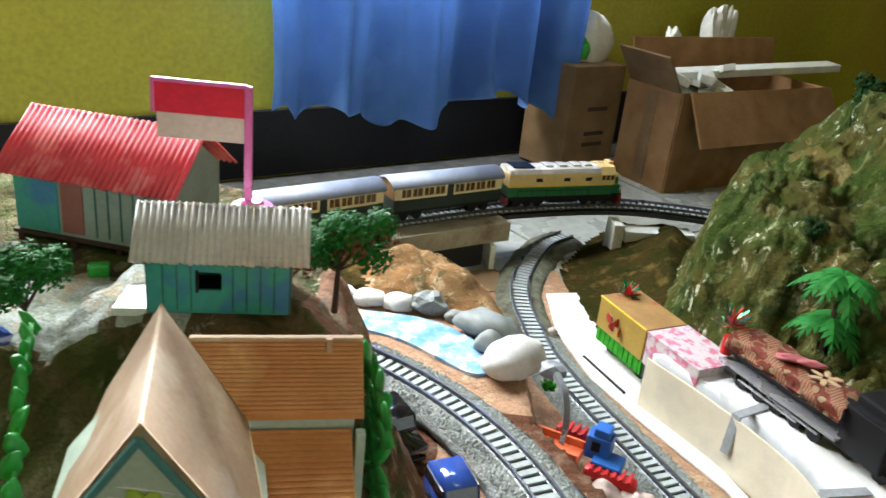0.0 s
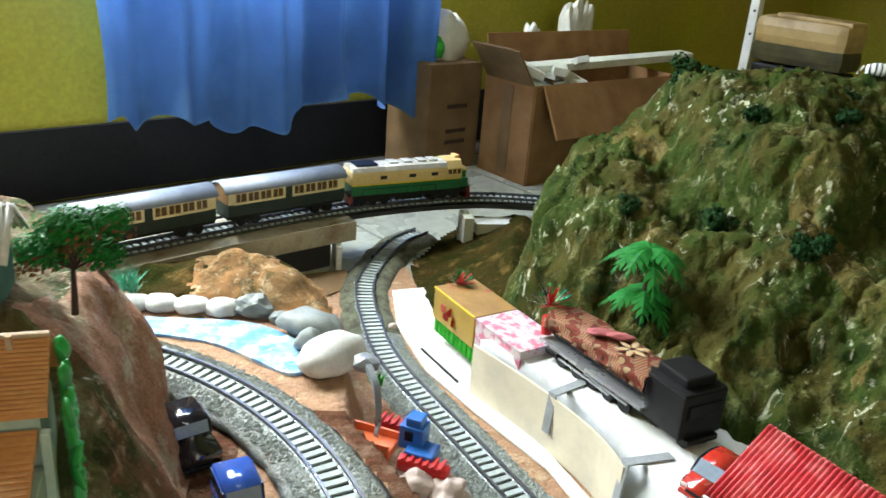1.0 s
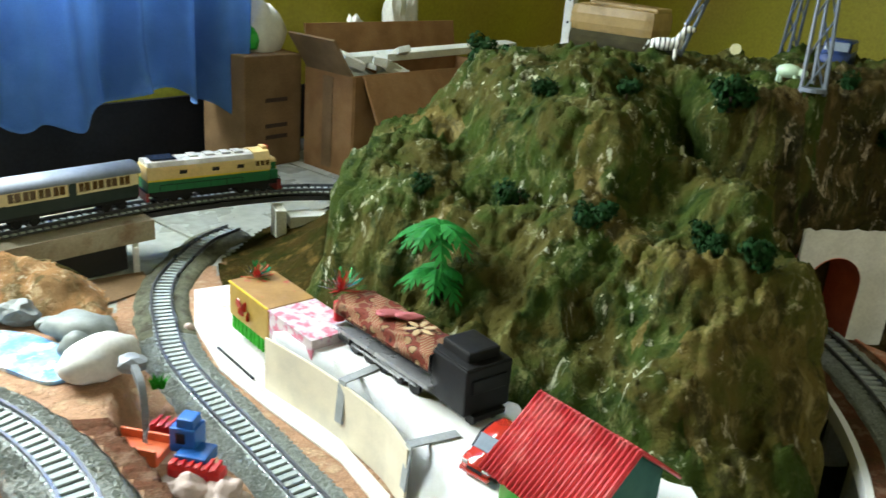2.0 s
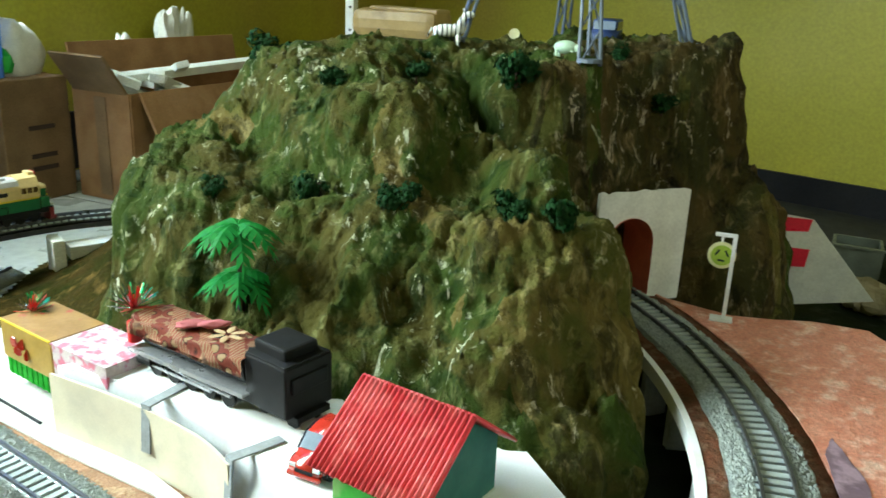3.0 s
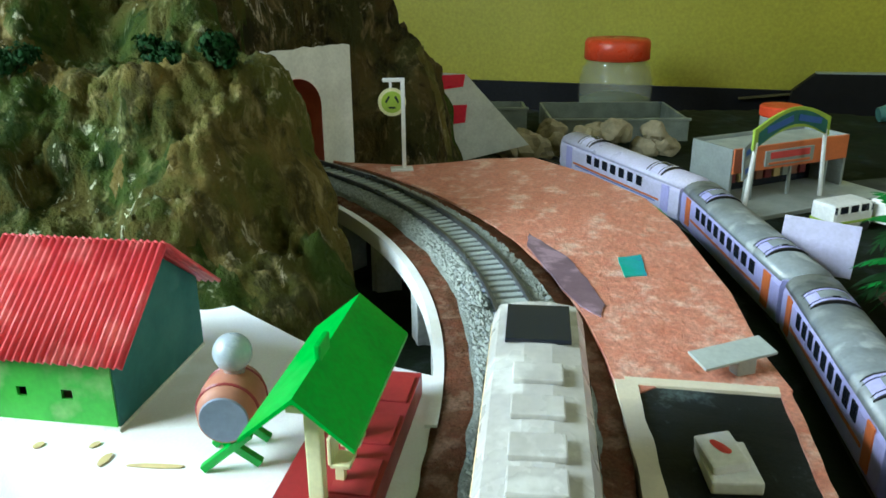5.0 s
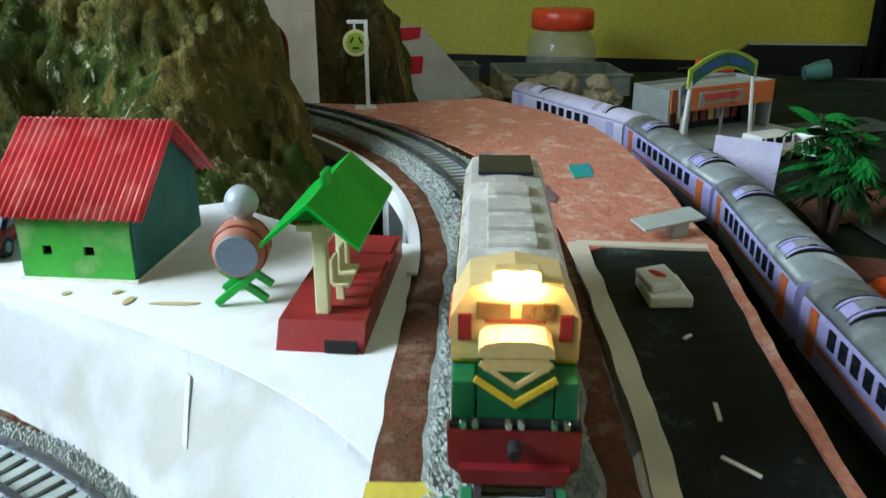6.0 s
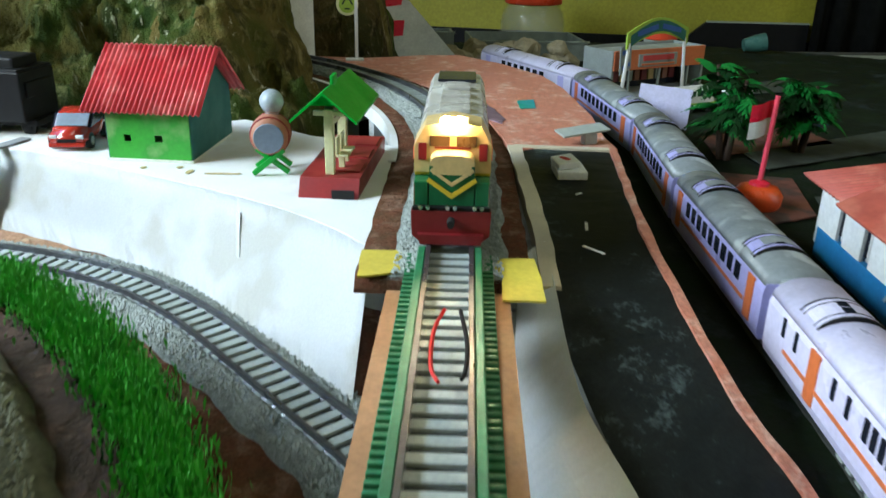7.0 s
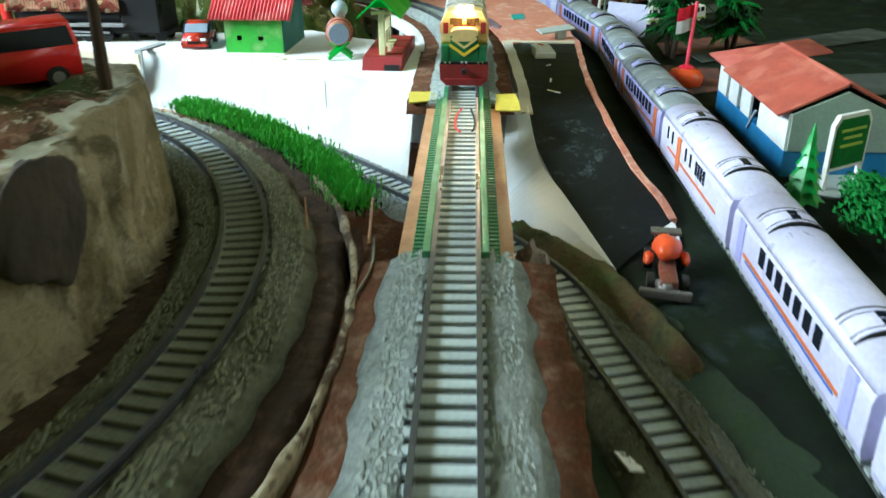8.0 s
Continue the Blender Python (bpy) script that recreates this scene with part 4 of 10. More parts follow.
# back deck, and a black block standing in for the shade under it
setting("deck_support", sweep(lifted([p for p in BACKLINE if p.x < 0.100], 0), [(-0.026, FLOOR + 0.001), (-0.026, -0.0205), (0.026, -0.0205), (0.026, FLOOR + 0.001)]), M["black_fill"], "black block standing in for shade under the back deck", "support")
setting("back_deck", sweep(lifted([p for p in BACKLINE if p.x < 0.122], 0), [(-0.034, -0.020), (-0.034, 0.0012), (0.034, 0.0012), (0.034, -0.020)]), M["deck_board"], "raised cream board deck under the back track", "deck")
setting("back_strip", sweep(lifted([p for p in BACKLINE if p.x >= 0.122], 0), [(-0.014, -0.004), (-0.014, 0.0012), (0.014, 0.0012), (0.014, -0.004)]), M["plastic_track"], "dark strip carrying the back track towards the mountain", "deck")


# ---- more materials ----
def paint(name, colour, rough=0.45, second=None, **more):
    """A lightly worn plain paint or plastic."""
    args = dict(scale=45, fine=420, bump=0.05, mix=0.3)
    args.update(more)
    return material(name, colour, second or tuple(0.85 * c for c in colour), rough, **args)


P = {
    "red_roof": paint("red_roof_paint", (0.72, 0.065, 0.085), 0.5, third=(0.78, 0.17, 0.18), patch=60),
    "green_wall": paint("green_wall_paint", (0.05, 0.36, 0.03), 0.6, (0.04, 0.28, 0.03), third=(0.16, 0.36, 0.10), patch=45),
    "teal_wall": paint("teal_wall_paint", (0.02, 0.14, 0.115), 0.6, (0.015, 0.11, 0.10)),
    "teal_hut": paint("teal_hut_paint", (0.025, 0.29, 0.32), 0.55, (0.02, 0.33, 0.23), third=(0.03, 0.20, 0.40), patch=50),
    "grey_metal": paint("grey_corrugated_sheet", (0.58, 0.58, 0.54), 0.45, (0.42, 0.43, 0.41), third=(0.64, 0.62, 0.56), patch=50),
    "black": paint("black_plastic", (0.009, 0.009, 0.010), 0.5),
    # near-black; on openings and insides it stands in for their shade
    "dark": paint("near_black", (0.006, 0.006, 0.006), 0.8),
    "glass_dark": paint("dark_window_glass", (0.012, 0.015, 0.025), 0.15),
    "silver": paint("silver_plastic", (0.45, 0.46, 0.48), 0.3, metal=0.6),
    "chrome": paint("chrome", (0.7, 0.7, 0.72), 0.15, metal=1.0),
    "cream": paint("cream_loco_paint", (0.66, 0.49, 0.22), 0.4),
    "cream_white": paint("cream_white_plastic", (0.72, 0.70, 0.42), 0.4),
    "loco_white": paint("grey_white_loco_roof", (0.46, 0.45, 0.42), 0.3, (0.36, 0.35, 0.33), third=(0.55, 0.55, 0.52), patch=70),
    "loco_green": paint("green_loco_paint", (0.008, 0.13, 0.045), 0.4),
    "yellow": paint("yellow_paint", (0.70, 0.50, 0.03), 0.5),
    "yellow_paper": paint("yellow_paper", (0.62, 0.52, 0.06), 0.75, (0.54, 0.44, 0.06), bump=0.2),
    "maroon": paint("dark_red_plastic", (0.20, 0.012, 0.016), 0.4),
    "red": paint("red_plastic", (0.60, 0.02, 0.02), 0.35),
    "orange": paint("orange_plastic", (0.75, 0.16, 0.06), 0.4),
    "orange_red": paint("orange_red_plastic", (0.78, 0.09, 0.02), 0.35),
    "blue": paint("blue_plastic", (0.02, 0.14, 0.50), 0.35),
    "car_red": paint("red_car_paint", (0.42, 0.03, 0.018), 0.2, coat=0.6),
    "car_blue": paint("blue_car_paint", (0.03, 0.09, 0.40), 0.18, coat=0.7),
    "car_black": paint("black_car_paint", (0.01, 0.01, 0.016), 0.2, coat=0.7),
    "tyre": paint("black_rubber", (0.015, 0.015, 0.015), 0.8),
    "pink": paint("pink_plastic", (0.78, 0.16, 0.45), 0.35),
    "flag_red": paint("red_flag_plastic", (0.80, 0.02, 0.06), 0.35),
    "flag_white": paint("pinkish_white_plastic", (0.72, 0.55, 0.50), 0.45),
    "white": paint("white_plastic", (0.78, 0.79, 0.78), 0.4),
    "lilac": paint("lilac_coach_paint", (0.43, 0.42, 0.76), 0.35, (0.38, 0.37, 0.70)),
    "coach_white": paint("white_coach_paint", (0.64, 0.62, 0.84), 0.35),
    "coach_grey": paint("grey_coach_roof", (0.24, 0.27, 0.29), 0.45, (0.15, 0.17, 0.18), third=(0.36, 0.39, 0.41), patch=55),
    "coach_orange": paint("orange_stripe", (0.62, 0.16, 0.05), 0.45),
    "coach_blue": paint("blue_stripe", (0.07, 0.16, 0.55), 0.45),
    "roof_silver": paint("blue_grey_coach_roof", (0.21, 0.245, 0.31), 0.5, (0.17, 0.20, 0.26)),
    "window_cream": paint("cream_window_frame", (0.70, 0.60, 0.34), 0.5),
    "coach_green": paint("dark_green_coach", (0.005, 0.020, 0.013), 0.6),
    "brown_pane": paint("brown_window_pane", (0.10, 0.055, 0.02), 0.3),
    "barrel": paint("terracotta_barrel", (0.36, 0.15, 0.09), 0.6),
    "barrel_end": paint("blue_grey_barrel_end", (0.17, 0.22, 0.30), 0.5),
    "ball": paint("grey_blue_ball", (0.36, 0.41, 0.46), 0.3),
    "plat_red": paint("red_platform_plastic", (0.28, 0.022, 0.025), 0.45),
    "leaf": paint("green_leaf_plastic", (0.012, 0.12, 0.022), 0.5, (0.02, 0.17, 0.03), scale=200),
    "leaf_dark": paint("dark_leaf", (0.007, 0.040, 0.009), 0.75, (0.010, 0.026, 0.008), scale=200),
    "leaf_bright": paint("bright_green_grass", (0.03, 0.30, 0.025), 0.6, (0.02, 0.20, 0.015), scale=160),
    "leaf_red": paint("reddish_leaf", (0.16, 0.07, 0.03), 0.7, scale=200),
    "bark": paint("dark_bark", (0.05, 0.028, 0.018), 0.9, bump=0.5),
    "rock_grey": paint("grey_river_stone", (0.20, 0.225, 0.215), 0.6, (0.15, 0.17, 0.165), bump=0.2, scale=70),
    "rock_white": paint("white_river_stone", (0.60, 0.60, 0.56), 0.6, (0.50, 0.50, 0.47), bump=0.2, scale=70),
    "rock_tan": paint("tan_rubble", (0.34, 0.29, 0.19), 0.85, (0.25, 0.22, 0.14), bump=0.6, scale=60),
    "rock_pink": paint("pink_grey_stone", (0.46, 0.36, 0.32), 0.8, (0.36, 0.29, 0.26), bump=0.5, scale=60),
    "pond": paint("blue_pond_paint", (0.12, 0.30, 0.62), 0.16, (0.30, 0.50, 0.72), scale=55, cut=(0.42, 0.58), third=(0.72, 0.80, 0.82), patch=46, over=(0.52, 0.60), coat=0.5, stretch=1.0, ragged=0.7, bump=0.4, relief=(120, 0.001)),
    "gold": paint("gold_paper", (0.42, 0.27, 0.06), 0.4, metal=0.25),
    "floral": paint("floral_paper", (0.50, 0.43, 0.43), 0.6, (0.42, 0.30, 0.36), scale=130, cut=(0.48, 0.56), third=(0.50, 0.14, 0.20), patch=130, over=(0.54, 0.60)),
    "batik": paint("batik_cloth", (0.30, 0.075, 0.045), 0.8, (0.09, 0.030, 0.018), scale=150, cut=(0.46, 0.54), third=(0.42, 0.26, 0.13), patch=330, bump=0.4),
    "pink_cloth": paint("pink_red_cloth", (0.42, 0.11, 0.12), 0.85, bump=0.4),
    "beige_roof": paint("beige_moulded_roof", (0.52, 0.38, 0.24), 0.7, (0.46, 0.31, 0.19), bump=0.2, third=(0.58, 0.46, 0.32), patch=30),
    "orange_wood": paint("orange_slat_roof", (0.62, 0.27, 0.085), 0.55, (0.52, 0.21, 0.06), third=(0.66, 0.36, 0.14), patch=30),
    "mint_wall": paint("pale_mint_wall", (0.42, 0.52, 0.42), 0.6),
    "teal_trim": paint("teal_trim", (0.06, 0.22, 0.22), 0.5),
    "blue_wall": paint("bright_blue_wall", (0.03, 0.20, 0.45), 0.5),
    "station_white": paint("white_station_wall", (0.70, 0.72, 0.72), 0.55),
    "station_grey": paint("pale_grey_green_wall", (0.30, 0.38, 0.34), 0.55),
    "door_red": paint("dull_red_door", (0.30, 0.10, 0.09), 0.6),
    "terracotta": paint("terracotta_roof", (0.42, 0.085, 0.06), 0.55, (0.34, 0.07, 0.05), third=(0.46, 0.13, 0.09), patch=40),
    "paper": paint("white_paper", (0.74, 0.75, 0.70), 0.7, bump=0.15),
    "jar_sand": paint("green_grey_sand", (0.085, 0.125, 0.07), 0.8),
    "lid": paint("red_orange_lid", (0.70, 0.07, 0.025), 0.35),
    "sign_green": paint("yellow_green_sign", (0.35, 0.50, 0.06), 0.5),
    "bar_blue": paint("blue_sign_bar", (0.04, 0.12, 0.45), 0.5),
    "bar_red": paint("red_sign_bar", (0.60, 0.05, 0.05), 0.5),
    "tower": paint("grey_lattice_steel", (0.10, 0.125, 0.16), 0.5),
    "plate": paint("grey_sheet", (0.36, 0.40, 0.38), 0.4),
}
P["green_plastic"] = M["green_plastic"]
P["jar_plastic"] = material("clear_plastic", (0.50, 0.50, 0.40), (0.40, 0.42, 0.34), 0.10, bump=0.0, alpha=0.20)
P["lamp"] = glowing("warm_headlight", (1.0, 0.66, 0.28), 320)
P["tinsel"] = paint("shiny_tinsel", (0.5, 0.5, 0.55), 0.15, metal=1.0)
P["tinsel_green"] = paint("green_tinsel", (0.04, 0.35, 0.12), 0.2, metal=0.7)


for key, gloss in (("black", 0.22), ("glass_dark", 0.35)):
    P[key].node_tree.nodes["Principled BSDF"].inputs["Specular IOR Level"].default_value = gloss
for key in ("leaf", "leaf_dark", "leaf_bright", "leaf_red"):
    P[key].node_tree.nodes["Principled BSDF"].inputs["Specular IOR Level"].default_value = 0.08


def section(profile, x0, x1, matrix=None):
    """A (y, z) outline carried along x."""
    bm = bmesh.new()
    a = [bm.verts.new((x0, y, z)) for y, z in profile]
    b = [bm.verts.new((x1, y, z)) for y, z in profile]
    n = len(profile)
    bm.faces.new(a[::-1])
    bm.faces.new(b)
    for i in range(n):
        bm.faces.new((a[i], a[(i + 1) % n], b[(i + 1) % n], b[i]))
    if matrix:
        bmesh.ops.transform(bm, matrix=matrix, verts=bm.verts)
    bmesh.ops.recalc_face_normals(bm, faces=bm.faces)
    return bm


def corrugated(width, depth, waves, amp, thick=0.0008, ragged=0.0):
    """A corrugated sheet: waves across x, running down y, its middle at the origin."""
    bm = bmesh.new()
    n = waves * 6
    top, low = [], []
    for i in range(n + 1):
        x = -width / 2 + width * i / n
        z = amp * math.sin(2 * math.pi * waves * i / n)
        r = ragged * noise.noise(Vector((x * 300, 1, 2)))
        ys = (-depth / 2 + r, 0, depth / 2)
        top.append([bm.verts.new((x, y, z + 0.3 * amp * noise.noise(Vector((x * 90, y * 90, 3))))) for y in ys])
        low.append([bm.verts.new((x, y, z - thick)) for y in ys])
    for a, b, c, d in zip(top, top[1:], low, low[1:]):
        for k in (0, 1):
            bm.faces.new((a[k], b[k], b[k + 1], a[k + 1]))
            bm.faces.new((c[k + 1], d[k + 1], d[k], c[k]))
        bm.faces.new((a[0], c[0], d[0], b[0]))
        bm.faces.new((a[2], b[2], d[2], c[2]))
    for s, r in ((top[0], low[0]), (top[-1], low[-1])):
        for k in (0, 1):
            bm.faces.new((s[k], s[k + 1], r[k + 1], r[k]))
    bmesh.ops.recalc_face_normals(bm, faces=bm.faces)
    return bm


def moved(bm, m):
    bmesh.ops.transform(bm, matrix=m, verts=bm.verts)
    return bm


def heading(ax, ay, bx, by):
    return math.degrees(math.atan2(by - ay, bx - ax))


def lump(size, seed, detail=3, rough=0.18):
    """A stone: a ball pressed to a size, with an uneven skin."""
    bm = bmesh.new()
    bmesh.ops.create_icosphere(bm, subdivisions=detail, radius=1)
    for v in bm.verts:
        k = 1 + rough * fractal(v.co.x * 1.3 + seed * 7, v.co.y * 1.3, v.co.z * 1.3 + seed, 3)
        v.co = Vector((v.co.x * size[0] * k, v.co.y * size[1] * k, max(v.co.z, -0.6) * size[2] * k))
    return bm


# ---- rolling stock ----
def wheel_set(parent, x, r=0.0052):
    """A pair of wheels with its axle."""
    for side in (-1, 1):
        bm = cylinder(r, r, 0.0022, (x, side * 0.0083, r), 18, "y")
        add_cylinder(bm, r * 0.45, r * 0.45, 0.0034, (x, side * 0.0083, r), 12, "y")
        part("wheel", bm, P["black"], parent, smooth=False)


def build_loco(m, lit):
    """A diesel locomotive, x ahead, standing on the rails at z 0."""
    t = thing("diesel_locomotive", m @ Matrix.Diagonal((1, 1, 1.14, 1)), "cream and green diesel locomotive with white roof and red front skirt", "locomotive", "locomotives")
    L, W = 0.148, 0.0155
    part("frame", box((L, 0.029, 0.0045), (0, 0, 0.0105), 0.0006), P["black"], t, "black underframe")
    part("lower_body", section([(-W, 0.0125), (W, 0.0125), (W, 0.0225), (-W, 0.0225)], -L / 2 + 0.002, L / 2 - 0.012), P["loco_green"], t, "green painted lower side")
    part("stripe", section([(-W - 0.0002, 0.0222), (W + 0.0002, 0.0222), (W + 0.0002, 0.0237), (-W - 0.0002, 0.0237)], -L / 2 + 0.002, L / 2 - 0.012), P["yellow"], t, "yellow stripe")
    part("upper_body", section([(-W, 0.0235), (W, 0.0235), (W, 0.0320), (W - 0.0015, 0.0355), (-W + 0.0015, 0.0355), (-W, 0.0320)], -L / 2 + 0.002, L / 2 - 0.030), P["cream"], t, "cream upper side")
    part("roof", section([(-W + 0.0006, 0.0352), (W - 0.0006, 0.0352), (W - 0.003, 0.0392), (0.004, 0.0405), (-0.004, 0.0405), (-W + 0.003, 0.0392)], -L / 2 + 0.003, L / 2 - 0.030), P["loco_white"], t, "white ribbed roof")
    part("roof_panel", box((0.026, 0.020, 0.0012), (-L / 2 + 0.021, 0, 0.0408), 0.0003), P["glass_dark"], t, "dark blue roof panel")
    for x in (-0.02, -0.002, 0.016, 0.03):
        part("roof_vent", box((0.010, 0.014, 0.0016), (x, 0, 0.0410), 0.0005), P["loco_white"], t)
    for x in (-0.035, 0.0, 0.028):
        for side in (-1, 1):
            part("side_grille", box((0.008, 0.0006, 0.0035), (x, side * (W + 0.0002), 0.0292), 0.0001), P["dark"], t)
    # cab with its windows and sloped front
    xc = L / 2 - 0.030
    cab = section([(-W - 0.0004, 0.0235), (W + 0.0004, 0.0235), (W + 0.0004, 0.0335), (W - 0.004, 0.0405), (0.0, 0.0425), (-W + 0.004, 0.0405), (-W - 0.0004, 0.0335)], xc, L / 2 - 0.011)
    part("cab", cab, P["cream"], t, "cream cab")
    for side in (-1, 1):
        for k in range(3):
            # cab light is put into the pane colour: orange when lit
            part("cab_window", box((0.0042, 0.0008, 0.0048), (xc + 0.0035 + k * 0.0058, side * (W + 0.0005), 0.0302), 0.0003), P["orange"] if lit else P["brown_pane"], t, "cab window, painted orange where lit")
    for y in (-0.0055, 0.0055):
        part("windscreen", box((0.0010, 0.0084, 0.0040), (L / 2 - 0.0107, y, 0.0352), 0.0004), P["brown_pane"], t)
    for y in (-0.0125, 0.0125):
        part("side_windscreen", box((0.0008, 0.0034, 0.0064), (L / 2 - 0.0108, y, 0.0312), 0.0003), P["maroon"], t)
    # low nose with its chevron
    part("nose", section([(-0.0092, 0.0125), (0.0092, 0.0125), (0.0092, 0.0285), (0.0082, 0.0305), (-0.0082, 0.0305), (-0.0092, 0.0285)], L / 2 - 0.0115, L / 2 - 0.002), P["loco_green"], t, "green nose")
    part("nose_top", section([(-0.0092, 0.0282), (0.0092, 0.0282), (0.0088, 0.0302), (0.0072, 0.0314), (0.0036, 0.0320), (-0.0036, 0.0320), (-0.0072, 0.0314), (-0.0088, 0.0302)], L / 2 - 0.0118, L / 2 - 0.0012), P["cream"], t, "cream nose lid")
    bm = bmesh.new()
    for side in (-1, 1):
        made = add_box(bm, (0.0006, 0.0120, 0.0016), turn=pose(0, 0, 0, side * 32, 0, 0))
        bmesh.ops.translate(bm, vec=(L / 2 - 0.0016, side * 0.0047, 0.0200), verts=made)
    part("chevron", bm, P["yellow"], t, "yellow chevron on the nose")
    bm = bmesh.new()
    for side in (-1, 1):
        made = add_box(bm, (0.0006, 0.0105, 0.0012), turn=pose(0, 0, 0, side * 32, 0, 0))
        bmesh.ops.translate(bm, vec=(L / 2 - 0.0016, side * 0.0042, 0.0240), verts=made)
    part("upper_chevron", bm, P["cream"], t, "cream chevron on the nose")
    part("nose_panel", section([(-0.0078, 0.0250), (0.0078, 0.0250), (0.0078, 0.0285), (-0.0078, 0.0285)], L / 2 - 0.0030, L / 2 - 0.0014), P["cream"], t, "cream upper nose panel")
    part("nose_arch", moved(box((0.0008, 0.0150, 0.0011), (0, 0, 0), 0.0003), Matrix.Translation((L / 2 - 0.0110, 0, 0.0328))), P["maroon"], t, "dark band over the nose")
    for y in (-0.0152, 0.0152):
        part("grab_rail", rod((L / 2 - 0.0005, y, 0.0125), (L / 2 - 0.0005, y, 0.0215), 0.0004, sides=6), P["chrome"], t)
    for y in (-0.0125, 0.0125):
        part("side_locker", box((0.009, 0.0058, 0.0095), (L / 2 - 0.0065, y, 0.0175), 0.0006), P["loco_green"], t, "dark green walkway locker")
    part("walkway", box((0.012, 0.0318, 0.0016), (L / 2 - 0.005, 0, 0.0127), 0.0003), P["black"], t)
    for y in (-0.0125, -0.0095, -0.0015, 0.0015, 0.0095, 0.0125):
        part("marker_lamp", cylinder(0.0011, 0.0009, 0.0016, (L / 2 + 0.0012, y, 0.0136), 10, "x"), P["chrome"], t, "silver marker lamp")
    part("skirt", section([(-0.0160, 0.0030), (-0.0130, 0.0006), (0.0130, 0.0006), (0.0160, 0.0030), (0.0164, 0.0122), (-0.0164, 0.0122)], L / 2 - 0.003, L / 2 + 0.0012), P["maroon"], t, "dark red front skirt")
    part("plough", section([(-0.0125, 0.0004), (0.0125, 0.0004), (0.0135, 0.0040), (-0.0135, 0.0040)], L / 2 + 0.0012, L / 2 + 0.0042), P["maroon"], t, "dark red plough")
    part("coupler", cylinder(0.0017, 0.0015, 0.006, (L / 2 + 0.003, 0, 0.0085), 12, "x"), P["dark"], t)
    part("rear_skirt", section([(-0.0155, 0.0040), (0.0155, 0.0040), (0.0158, 0.0120), (-0.0158, 0.0120)], -L / 2 - 0.0005, -L / 2 + 0.0025), P["maroon"], t)
    part("lamp_housing", box((0.0060, 0.0120, 0.0046), (L / 2 - 0.0135, 0, 0.0420), 0.0010), P["cream"], t, "headlight housing on the cab roof")
    for y in (-0.0028, 0.0028):
        part("headlight", moved(lathe([(0.0016, 0), (0.0025, 0.0006), (0.0025, 0.0014), (0.0012, 0.0020)], 16), Matrix.Translation((L / 2 - 0.0106, y, 0.0420)) @ pose(0, 0, 0, 0, 90, 0)), P["lamp"] if lit else P["red"], t, "glowing warm headlight" if lit else "red lamp")
    for end in (-1, 1):
        bogie = part("bogie", box((0.040, 0.020, 0.0045), (end * 0.044, 0, 0.0072), 0.0008), P["black"], t, "black bogie")
        for k in (-1, 0, 1):
            wheel_set(bogie, end * 0.044 + k * 0.0135)
        for side in (-1, 1):
            part("side_frame", box((0.038, 0.0016, 0.0038), (end * 0.044, side * 0.0122, 0.0062), 0.0006), P["black"], bogie)
    part("fuel_tank", box((0.034, 0.022, 0.0055), (0, 0, 0.0062), 0.0015), P["black"], t)
    for side in (-1, 1):
        bm = bmesh.new()
        for k in range(6):
            add_rod(bm, (-0.06 + k * 0.018, side * 0.0158, 0.0125), (-0.06 + k * 0.018, side * 0.0158, 0.0185), 0.0003, sides=6)
        add_rod(bm, (-0.06, side * 0.0158, 0.0185), (0.03, side * 0.0158, 0.0185), 0.0003, sides=6)
        part("handrail", bm, P["black"], t)
    return t


